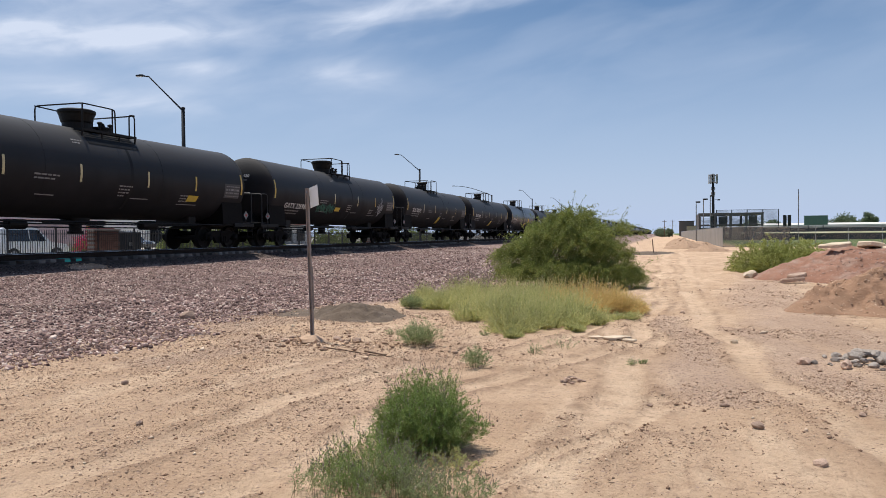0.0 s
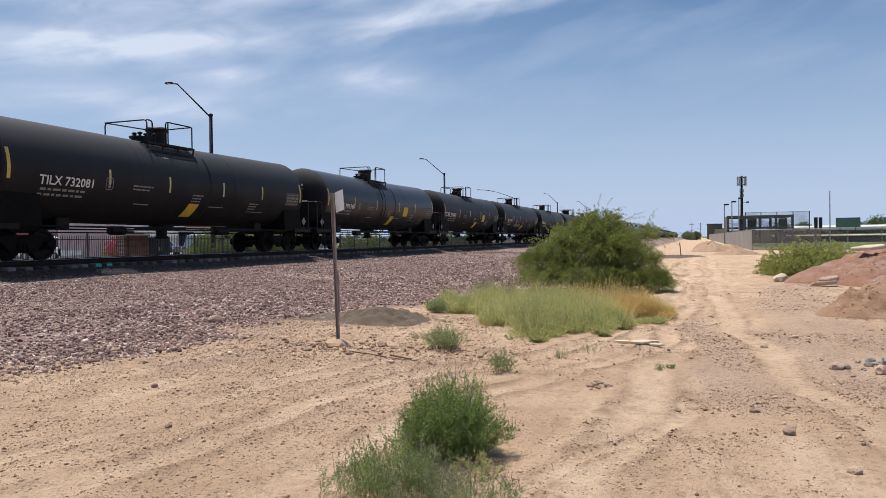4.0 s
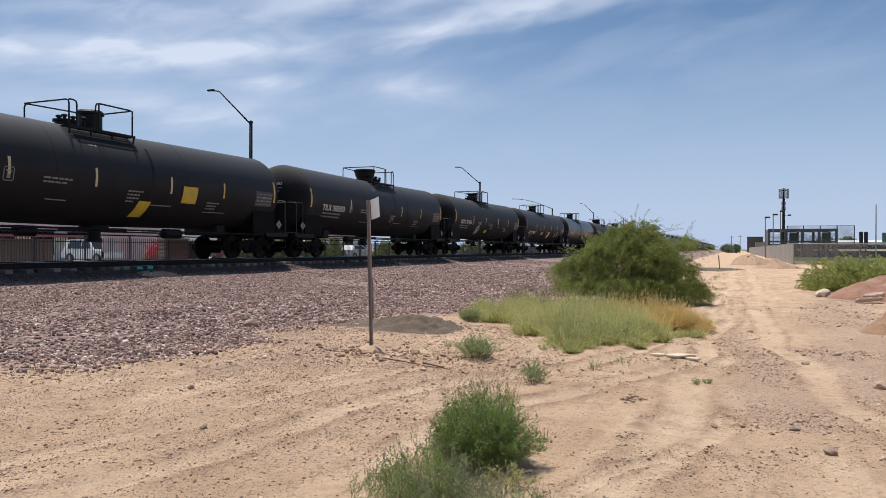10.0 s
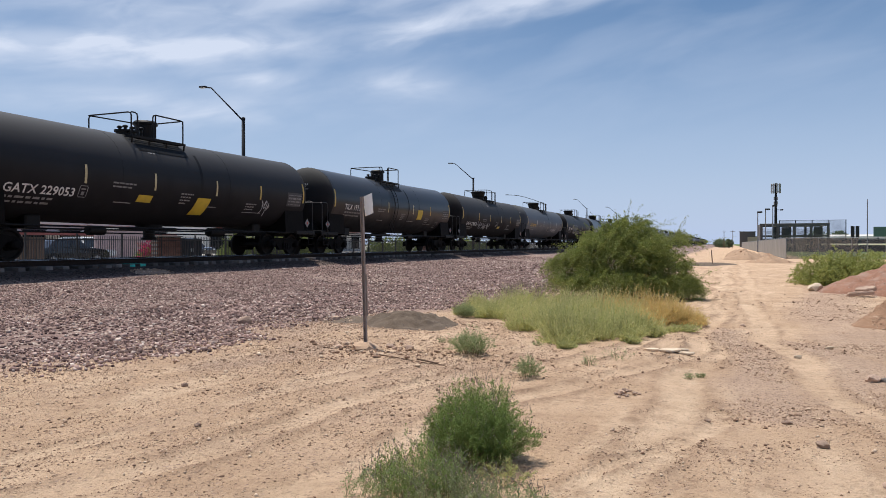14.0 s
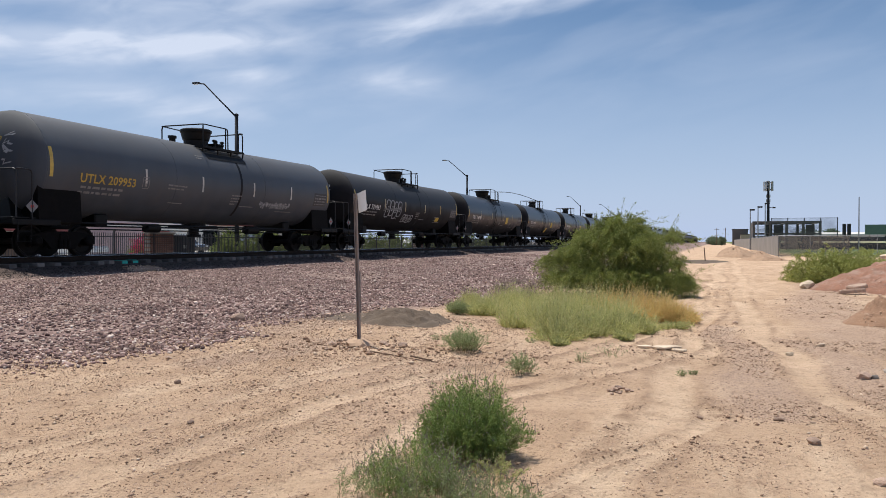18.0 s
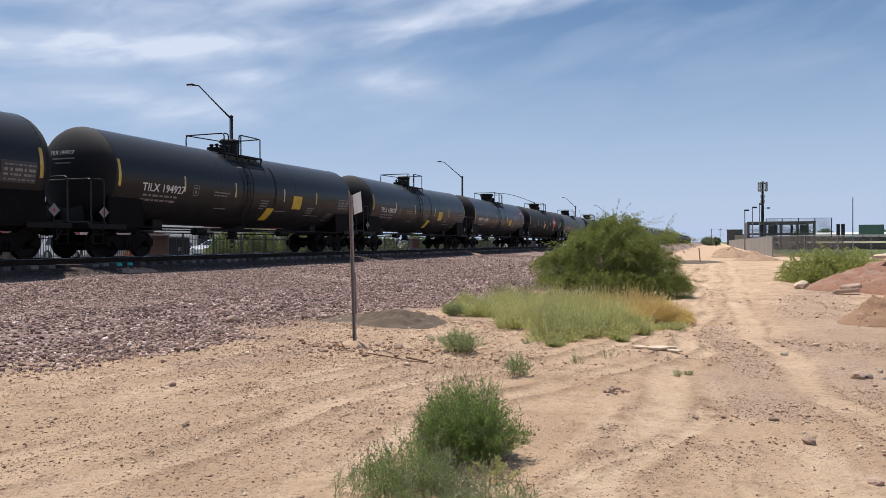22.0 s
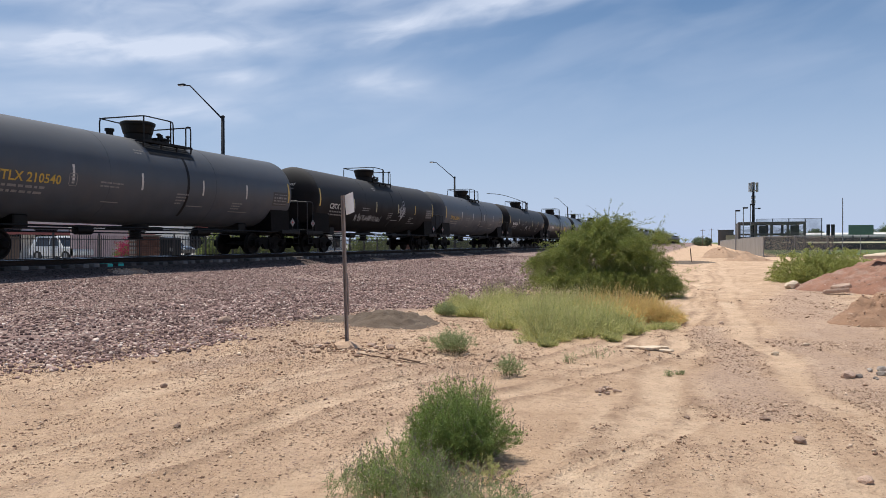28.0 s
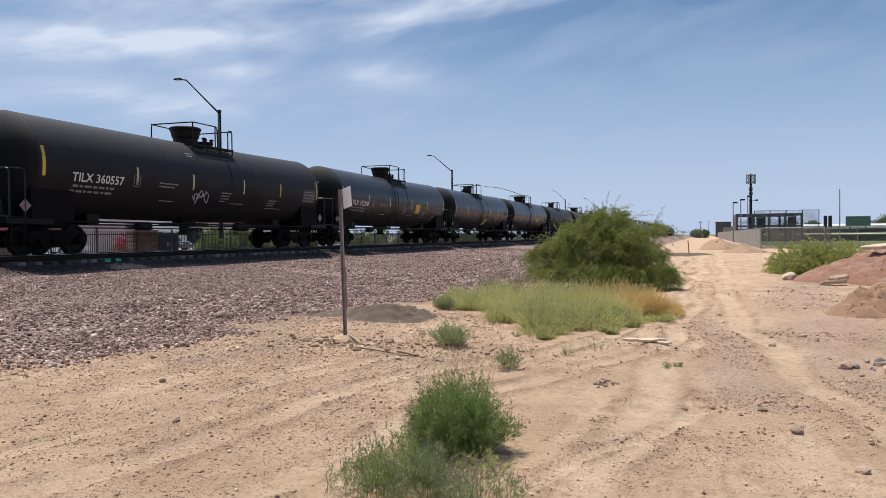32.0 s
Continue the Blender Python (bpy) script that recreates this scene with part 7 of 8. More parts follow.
M["antenna"] = mat("grey_antenna_panel", (0.34, 0.34, 0.33), 0.6, var=0.2, scale=2)


def street_lamp(x, y, top, arm, rise, bent=True):
    z = gz(x, y)
    ob = tagged(empty("street_lamp", pose(x, y, z)), "dark steel street lamp with one raised arm", "street lamp", "street lamps beyond the track")
    h = top - z
    part("pole", Geo().tube([(0, 0, 0), (0, 0, h * 0.5), (0, 0, h)], [0.14, 0.12, 0.105], 10).mesh("pole", M["pole_dark"], True), None, ob)
    part("base_plate", Geo().box((0, 0, 0.06), (0.5, 0.5, 0.12), 0.02).mesh("base_plate", M["pole_dark"]), None, ob)
    part("pole_cap", Geo().lathe([(0.13, h - 0.05), (0.13, h + 0.04), (0.03, h + 0.1)], "z", 10).mesh("pole_cap", M["pole_dark"]), None, ob)
    if bent:
        pts = [(0, 0, h - 0.15), (-arm * 0.55, 0, h + rise * 0.62), (-arm * 0.82, 0, h + rise * 0.96), (-arm, 0, h + rise)]
    else:
        pts = [(-arm * k, 0, h + rise * math.sin(k * math.pi / 2)) for k in (0, 0.15, 0.3, 0.5, 0.7, 0.85, 1)]
    part("arm", Geo().tube(pts, [0.055] + [0.042] * (len(pts) - 1), 8).mesh("arm", M["pole_dark"], True), None, ob)
    hd = part("lamp_head", Geo().box((-arm - 0.1, 0, h + rise + 0.02), (0.5, 0.28, 0.10), 0.03).mesh("lamp_head", M["pole_dark"]), None, ob)
    part("lens", Geo().box((-arm - 0.12, 0, h + rise - 0.042), (0.36, 0.2, 0.02)).mesh("lens", M["lamp_glass"]), None, hd)


def iron_fence():
    x0, y0, y1 = -25.9, 8.0, 130.0
    ob = tagged(empty("iron_fence", pose(x0, 0, 0.45)), "black iron picket fence beyond the railway", "fence")
    picket = Geo().box((0, 0, 0.78), (0.022, 0.022, 1.5)).add([(-0.011, -0.011, 1.53), (0.011, -0.011, 1.53), (0.011, 0.011, 1.53), (-0.011, 0.011, 1.53), (0, 0, 1.58)], [(0, 1, 4), (1, 2, 4), (2, 3, 4), (3, 0, 4)]).mesh("picket", M["dark_frame"])
    post = Geo().box((0, 0, 0.82), (0.07, 0.07, 1.64), 0.006).box((0, 0, 1.66), (0.09, 0.09, 0.03)).mesh("post", M["dark_frame"])
    far = Geo()
    y, i = y0, 0
    while y < y1:
        if i % 20 == 0:
            part("post", post, None, ob).location = (0, y, 0)
        elif 14.0 < y < 48.5:
            part("picket", picket, None, ob).location = (0, y, 0)
        else:
            far.box((0, y, 0.78), (0.022, 0.022, 1.5))
        y += 0.122
        i += 1
    for z in (0.18, 1.38):
        part("rail_bar", Geo().box((0, (y0 + y1) / 2, z), (0.04, y1 - y0, 0.04)).mesh("rail_bar", M["dark_frame"]), None, ob)
    tagged(part("far_picketing", far.mesh("far_picketing", M["dark_frame"]), None, ob), kind="stuff")


def brick_pier(x, y, w, h):
    ob = tagged(empty("brick_wall", pose(x, y, 0.45)), "brown brick wall pier between fence panels", "wall")
    part("core", Geo().box((0, 0, h / 2), (0.36, w - 0.03, h)).mesh("core", M["mortar"]), None, ob)
    br = Geo().box((0, 0, 0), (0.42, 0.38, 0.085), 0.008).mesh("brick", M["brick"])
    for r in range(int(h / 0.1)):
        n = int(w / 0.4)
        for c in range(n):
            yy = -w / 2 + 0.2 + c * 0.4 + (0.1 if r % 2 else -0.0)
            if abs(yy) < w / 2 - 0.1:
                part("brick", br, None, ob).location = (0, yy, 0.05 + r * 0.1)
    part("coping", Geo().box((0, 0, h + 0.03), (0.5, w + 0.08, 0.08), 0.01).mesh("coping", M["mortar"]), None, ob)


TRAFFIC = []
M["brown_slat"] = mat("brown_slat", (0.13, 0.09, 0.07), 0.8, var=0.25, scale=5)
M["mauve_wall"] = mat("mauve_stucco", (0.52, 0.38, 0.37), 0.85, var=0.1, scale=2, bump=0.2)
M["blossom"] = island_mat("blossoms", [(0.45, 0.03, 0.12), (0.55, 0.05, 0.18), (0.40, 0.03, 0.08), (0.25, 0.30, 0.08)], 0.7, 0.3)


def parked_car(x, y, turn, paint, seed, tall=False, label="", name="parked_car", group="", z=None):
    """A car along its own X axis: rounded body with arches, glass, lamps and wheels."""
    ob = tagged(empty(name, pose(x, y, gz(x, y) if z is None else z, 0, 0, turn)), label, "car", group)
    H = 1.78 if tall else 1.46
    low = [(-2.25, 0.35), (-2.3, 0.62), (-2.22, 0.95), (-0.9, 1.02), (1.0, 1.0), (2.05, 0.86), (2.28, 0.66), (2.25, 0.34), (1.9, 0.3), (1.78, 0.55), (1.4, 0.7), (1.02, 0.55), (0.92, 0.28), (-0.92, 0.28), (-1.02, 0.55), (-1.4, 0.7), (-1.78, 0.55), (-1.9, 0.32)]
    k = len(low)
    g = Geo()
    vs = [(px, s * (0.9 - (0.05 if pz > 0.9 else 0)), pz) for s in (-1, 1) for px, pz in low]
    g.add(vs, [tuple(range(k)), tuple(range(2 * k - 1, k - 1, -1))] + [(i, k + i, k + (i + 1) % k, (i + 1) % k) for i in range(k)])
    cab = [(-2.1 if tall else -1.75, 0.95), (-1.95 if tall else -1.15, H - 0.08), (-1.5 if tall else -0.8, H), (0.1, H), (0.35, H - 0.06), (1.05, 0.98)]
    n = len(cab)
    vs = [(px, s * (0.86 if pz < 1.1 else 0.66), pz) for s in (-1, 1) for px, pz in cab]
    g.add(vs, [tuple(range(n)), tuple(range(2 * n - 1, n - 1, -1))] + [(i, n + i, n + (i + 1) % n, (i + 1) % n) for i in range(n)])
    part("body", g.mesh("body", M[paint]), None, ob)
    for s in (-1, 1):
        for a, b in (((-1.7 if tall else -1.3), -0.35), (-0.25, 0.72)):
            z0, z1 = 1.04, H - 0.12
            t0, t1 = (0.14 if a < -1 else 0.0), (0.0 if b < 0 else 0.36)
            vs = [(a, s * 0.868, z0), (b, s * 0.868, z0), (b - t1, s * 0.70, z1), (a + t0, s * 0.70, z1)]
            part("side_window", mesh_of("side_window", vs + [(p[0], p[1] * 0.98, p[2]) for p in vs], [(0, 1, 2, 3), (4, 7, 6, 5), (0, 4, 5, 1), (1, 5, 6, 2), (2, 6, 7, 3), (3, 7, 4, 0)], M["glass"]), None, ob)
        for px in (-1.4, 1.4):
            w = part("wheel", Geo().lathe([(0.2, -0.1), (0.33, -0.1), (0.345, -0.06), (0.345, 0.06), (0.33, 0.1), (0.2, 0.1)], "y", 20, (px, s * 0.82, 0.345)).mesh("wheel", M["rubber"]), None, ob)
            part("rim", Geo().lathe([(0.03, -0.1), (0.2, -0.09), (0.2, 0.09), (0.03, 0.1)], "y", 14, (px, s * 0.83, 0.345)).mesh("rim", M["galv"]), None, w)
        part("headlight", Geo().box((2.2, s * 0.62, 0.7), (0.16, 0.36, 0.14), 0.03).mesh("headlight", M["lamp_glass"]), None, ob)
        part("tail_light", Geo().box((-2.24, s * 0.68, 0.78), (0.12, 0.24, 0.2), 0.03).mesh("tail_light", M["car_red"]), None, ob)
    part("windscreen", mesh_of("windscreen", [(1.02, -0.76, 1.02), (1.02, 0.76, 1.02), (0.42, 0.6, H - 0.1), (0.42, -0.6, H - 0.1), (1.06, -0.76, 1.0), (1.06, 0.76, 1.0), (0.46, 0.6, H - 0.1), (0.46, -0.6, H - 0.1)], [(0, 3, 2, 1), (4, 5, 6, 7), (0, 1, 5, 4), (2, 3, 7, 6), (1, 2, 6, 5), (0, 4, 7, 3)], M["glass"]), None, ob)
    return ob


def lot():
    """The street and shops behind the iron fence, seen under the cars."""
    z = 0.45
    road = Geo().box((-36.5, 160, z + 0.004), (10, 1400, 0.02))
    tagged(new("road", road.mesh("road", M["asphalt"])), "dark asphalt street beyond the fence", "road", kind="structure")
    tagged(new("kerb", Geo().box((-31.3, 160, z + 0.08), (0.2, 1400, 0.16), 0.02).mesh("kerb", M["kerb"])), "pale concrete kerb of the street", "kerb", kind="structure")
    tagged(new("pavement", Geo().box((-30.2, 160, z + 0.06), (1.9, 1400, 0.12)).mesh("pavement", M["kerb"])), "pale concrete pavement beside the street", "pavement", kind="structure")

    def shop(x, y, w, d, h, wall, label, windows):
        ob = tagged(empty("shop_building", pose(x, y, z)), label, "building")
        part("wall", Geo().box((0, 0, h / 2), (d, w, h), 0.02).mesh("wall", M[wall]), None, ob)
        part("roof", Geo().box((0, 0, h + 0.1), (d + 0.5, w + 0.5, 0.25), 0.03).mesh("roof", M["white_wall"]), None, ob)
        part("canopy", Geo().box((d / 2 + 0.9, 0, h * 0.72), (1.8, w * 0.9, 0.3), 0.03).mesh("canopy", M["red_wall"]), None, ob)
        for i in range(windows):
            yy = -w / 2 + w * (i + 0.5) / windows
            wd = part("window", Geo().box((d / 2 + 0.02, yy, 1.5), (0.06, w / windows * 0.6, 1.9)).mesh("window", M["glass"]), None, ob)
            part("window_frame", Geo().box((d / 2 + 0.04, yy, 0.5), (0.1, w / windows * 0.66, 0.08)).box((d / 2 + 0.04, yy, 2.5), (0.1, w / windows * 0.66, 0.08)).box((d / 2 + 0.05, yy, 1.5), (0.08, 0.06, 2.0)).mesh("window_frame", M["dark_frame"]), None, wd)
    shop(-62, 50, 22, 12, 3.0, "white_wall", "low white stucco shop with a red canopy", 6)
    shop(-66, 90, 40, 14, 4.6, "white_wall", "low white stucco shop with a red canopy", 9)
    shop(-70, 18, 30, 14, 4.4, "white_wall", "low white stucco shop with a red canopy", 8)
    parked_car(-46.0, 40.9, 0, "car_white", 1, True, "white sport utility vehicle parked nose to the street", group="cars parked beyond the street")
    parked_car(-46.2, 34.2, 180, "car_silver", 2, False, "silver sedan parked beyond the street", group="cars parked beyond the street")
    parked_car(-46.0, 52.5, 0, "car_black", 3, True, "black sport utility vehicle parked beyond the street", group="cars parked beyond the street")
    # street traffic: lane, time and place of passing, kind
    for i, (t, y, x, v, paint, tall, what) in enumerate(((0.0, 30.7, -34, 13.5, "car_white", True, "white sport utility vehicle"), (0.3, 24.6, -34, 13.5, "car_black", False, "black sedan"), (3.0, 31.0, -34, 13.5, "car_silver", True, "silver sport utility vehicle"), (7.0, 28.9, -34, 13.5, "car_black", True, "black sport utility vehicle"),
                                                      (8.4, 32.5, -34, 13.5, "car_white", True, "white sport utility vehicle"), (8.4, 39.0, -34, 13.5, "car_white", False, "white sedan"), (8.7, 26.6, -34, 13.5, "car_red", False, "dark red sedan"), (11.2, 33.3, -34, 13.5, "car_white", False, "white sedan"), (14.1, 30.2, -34, 13.5, "car_black", False, "black sedan"),
                                                      (14.4, 28.4, -34, 13.5, "car_white", False, "white sedan"), (16.9, 33.2, -34, 13.5, "car_silver", True, "silver sport utility vehicle"), (19.8, 30.5, -34, 13.5, "car_black", False, "black sedan"), (22.6, 40.5, -38.5, -13.5, "car_white", False, "white sedan"))):
        turn = 90 if v > 0 else -90
        ob = parked_car(x, y - v * t, turn, paint, 10 + i, tall, what + " driving along the street beyond the fence", name="passing_car", group="street traffic", z=0.465)
        TRAFFIC.append((ob, x, y - v * t, v, turn))
    # a slatted brown enclosure, a mauve wall, a dark cabinet
    ob = tagged(empty("slat_enclosure", pose(-29.0, 22.4, 0.45)), "dark brown slatted enclosure behind the iron fence", "enclosure")
    for i in range(15):
        part("slat", shared("slat", lambda: Geo().box((0, 0, 0.75), (0.04, 0.17, 1.5), 0.006).mesh("slat", M["brown_slat"])), None, ob).location = (0.4, -2.0 + i * 0.19, 0)
    part("back", Geo().box((-0.8, -0.65, 0.75), (0.1, 2.9, 1.5)).box((-0.2, -2.1, 0.75), (1.2, 0.08, 1.5)).box((-0.2, 0.78, 0.75), (1.2, 0.08, 1.5)).mesh("back", M["brown_slat"]), None, ob)
    ob = tagged(empty("mauve_wall", pose(-44.0, 42.7, 0.45)), "low mauve stucco wall beyond the street", "wall")
    part("panel", Geo().box((0, 0, 1.15), (0.25, 5.4, 2.3), 0.02).mesh("panel", M["mauve_wall"]), None, ob)
    part("cap", Geo().box((0, 0, 2.35), (0.4, 5.6, 0.12), 0.02).mesh("cap", M["white_wall"]), None, ob)
    ob = tagged(empty("utility_cabinet", pose(-28.5, 32.2, 0.45)), "dark grey utility cabinet behind the iron fence", "cabinet")
    part("body", Geo().box((0, 0, 0.75), (0.8, 1.7, 1.5), 0.03).mesh("body", M["dark_frame"]), None, ob)
    for dy in (-0.42, 0.42):
        d = part("door", Geo().box((0.42, dy, 0.78), (0.03, 0.78, 1.35), 0.008).mesh("door", M["pole_dark"]), None, ob)
        part("handle", Geo().box((0.45, dy * 0.2, 0.85), (0.03, 0.05, 0.2)).mesh("handle", M["galv"]), None, d)
    big_bush("flowering_bush", -27.6, 28.6, (0.75, 0.75), 1.7, 8, 91, M["blossom"], "flowering bush with magenta blossoms above yellow-green leaves", (0.09, 0.06), 16, 16, 0.1)
    big_bush("flowering_bush", -27.3, 29.2, (0.6, 0.6), 1.0, 7, 92, M["lush"], "yellow-green flowering bush behind the iron fence", (0.10, 0.05), 14, 16, 0.1)
    brick_pier(-26.1, 28.1, 1.7, 1.55)
    brick_pier(-26.1, 61.0, 1.6, 1.55)


def roadside_sign():
    x, y = -5.03, 9.52
    ob = tagged(empty("sign_post", pose(x, y, gz(x, y), 0, -1.6, 0)), "thin grey steel post with a small white sign", "sign")
    h = 2.28
    # a U-shaped steel section with holes left out of sight
    part("post", Geo().box((0, 0.0, h / 2), (0.042, 0.008, h)).box((-0.021, -0.014, h / 2), (0.008, 0.032, h)).box((0.021, -0.014, h / 2), (0.008, 0.032, h)).mesh("post", M["sign_post"]), None, ob)
    sg = part("sign_sheet", Geo().box((0, 0, 0), (0.29, 0.006, 0.30), 0.0).mesh("sign_sheet", M["sign_white"]), None, ob, "small blank white sheet turned aslant")
    sg.matrix_basis = pose(0.135, -0.06, h - 0.13, 0, -6, -38)
    part("bolt", Geo().lathe([(0.012, 0), (0.012, 0.015), (0.004, 0.018)], "y", 8, (0, -0.04, h - 0.06)).mesh("bolt", M["galv"]), None, ob)
    part("brace", Geo().box((0.03, 0.005, 0.8), (0.018, 0.02, 0.62)).mesh("brace", M["sign_post"]), None, ob)
    ft = part("footing", stone_mesh(23, M["concrete"]), None, ob, "rough broken concrete footing")
    ft.matrix_basis = pose(0.0, -0.02, 0.0, 0, 0, 25) @ Matrix.Diagonal((0.50, 0.46, 0.42, 1))


STONES = []


def stone_mesh(seed, material, sub=2):
    bm = bmesh.new()
    bmesh.ops.create_icosphere(bm, subdivisions=sub, radius=0.5)
    rng = random.Random(seed)
    off = Vector((rng.uniform(0, 50), rng.uniform(0, 50), rng.uniform(0, 50)))
    sx, sy, sz = rng.uniform(0.8, 1.2), rng.uniform(0.6, 1.0), rng.uniform(0.45, 0.75)
    for v in bm.verts:
        d = v.co.normalized()
        k = 1 + 0.38 * noise.noise(d * 1.3 + off) + 0.16 * noise.noise(d * 3.4 + off)
        v.co = Vector((v.co.x * sx * k, v.co.y * sy * k, v.co.z * sz * k))
    me = bpy.data.meshes.new("stone")
    bm.to_mesh(me)
    bm.free()
    me.materials.append(material)
    return me


def stone(x, y, size, seed, pale=False, label="", group="", z=None, name="stone"):
    kind = M["stone_grey" if group.startswith("pile") else "stone_pale" if pale else "stone"]
    me = shared(("stone", seed % 7, kind.name), lambda: stone_mesh(seed % 7 + 3, kind))
    ob = new(name, me)
    r = random.Random(seed)
    ob.matrix_basis = pose(x, y, (gz(x, y) if z is None else z) + size * 0.17, r.uniform(-12, 12), r.uniform(-12, 12), r.uniform(0, 360)) @ Matrix.Diagonal((size, size, size, 1))
    return tagged(ob, label or "rough brown stone lying on the dirt", "stone", group)


def slab(name, x, y, z, size, turn, tilt, seed, label, material="stone_pale"):
    """A broken flat slab with an uneven outline."""
    rng = random.Random(seed)
    n = 11
    ring = [(math.cos(2 * math.pi * i / n) * size[0] / 2 * rng.uniform(0.75, 1.1), math.sin(2 * math.pi * i / n) * size[1] / 2 * rng.uniform(0.75, 1.1)) for i in range(n)]
    vs = [(a, b, -size[2] / 2) for a, b in ring] + [(a * 1.02, b * 1.02, size[2] * 0.2) for a, b in ring] + [(a * 0.93, b * 0.93, size[2] / 2 + rng.uniform(-0.1, 0.1) * size[2]) for a, b in ring]
    fs = [tuple(range(n - 1, -1, -1)), tuple(range(2 * n, 3 * n))]
    for r in range(2):
        fs += [(r * n + i, r * n + (i + 1) % n, (r + 1) * n + (i + 1) % n, (r + 1) * n + i) for i in range(n)]
    ob = new(name, mesh_of(name, vs, fs, M[material]))
    ob.matrix_basis = pose(x, y, z, tilt[0], tilt[1], turn)
    return tagged(ob, label, "slab")


def mound(name, x, y, rx, ry, h, material, seed, label, peak=1.0, stones=0, size=(0.03, 0.12), rough=0.12, grit="rubble", side=None):
    """A heap: an uneven cone of soil with loose rubble on it."""
    n, k = 48, 90
    rng = np.random.default_rng(seed)
    u = np.linspace(0, 1.08, n)[:, None]
    a = np.linspace(0, 2 * np.pi, k, endpoint=False)[None]
    wob = 1 + 0.12 * np.sin(2 * a + seed) + 0.07 * np.sin(5 * a + 2 * seed)
    X, Y = u * np.cos(a) * rx * wob, u * np.sin(a) * ry * wob

    def height(px, py, uu):
        f = np.clip(1 - uu, 0, 1)
        prof = np.where(f > 0, f ** peak * (1.25 - 0.25 * f), 0)
        return h * prof * (1 + 0.35 * val_noise(px, py, 0.9, seed)) + rough * (val_noise(px, py, 2.6, seed + 1) + 0.5 * val_noise(px, py, 6.0, seed + 2) + 0.3 * val_noise(px, py, 14.0, seed + 3)) * np.clip(f * 3, 0, 1) - np.where(uu > 1, 0.12, 0.02)

    Z = height(X, Y, u + 0 * a)
    Zg = ground_z(X + x, Y + y) - gz(x, y)
    vs = np.stack([X, Y, Z + Zg], -1).reshape(-1, 3)
    fs = [(i * k + j, i * k + (j + 1) % k, (i + 1) * k + (j + 1) % k, (i + 1) * k + j) for i in range(n - 1) for j in range(k)]
    ob = tagged(empty(name, pose(x, y, gz(x, y))), label, "heap")
    part("soil", mesh_of("soil", vs.tolist(), fs, M[material], True), None, ob)
    if stones:
        uu = np.sqrt(rng.uniform(0, 1.2, stones))
        aa = rng.uniform(0, 2 * np.pi, stones)
        if side:
            # rubble lies thick on one flank only
            keep = np.cos(aa - radians(side)) + rng.uniform(-0.6, 0.6, stones) > 0.15
            uu, aa = uu[keep], aa[keep]
            stones = len(uu)
        px, py = uu * np.cos(aa) * rx, uu * np.sin(aa) * ry
        s = size[0] * (1 + rng.pareto(2.2, stones)).clip(1, size[1] / size[0])
        pz = height(px, py, uu / (1 + 0.12 * np.sin(2 * aa + seed) + 0.07 * np.sin(5 * aa + 2 * seed))) + ground_z(px + x, py + y) - gz(x, y)
        pz = np.maximum(pz, ground_z(px + x, py + y) - gz(x, y))
        rb = scatter_rocks("rubble", M[grit], np.stack([px, py, pz + s * 0.06], -1), s, seed, 0.5)
        rb.parent = ob
        tagged(rb, kind="stuff")
    return ob


def stick(pts, r, label="dry broken stick lying on the dirt"):
    ob = new("stick", Geo().tube([(x, y, gz(x, y) + r + dz) for x, y, dz in pts], [r * (1 - 0.5 * i / len(pts)) for i in range(len(pts))], 6).mesh("stick", M["wood"]))
    return tagged(ob, label, "stick")


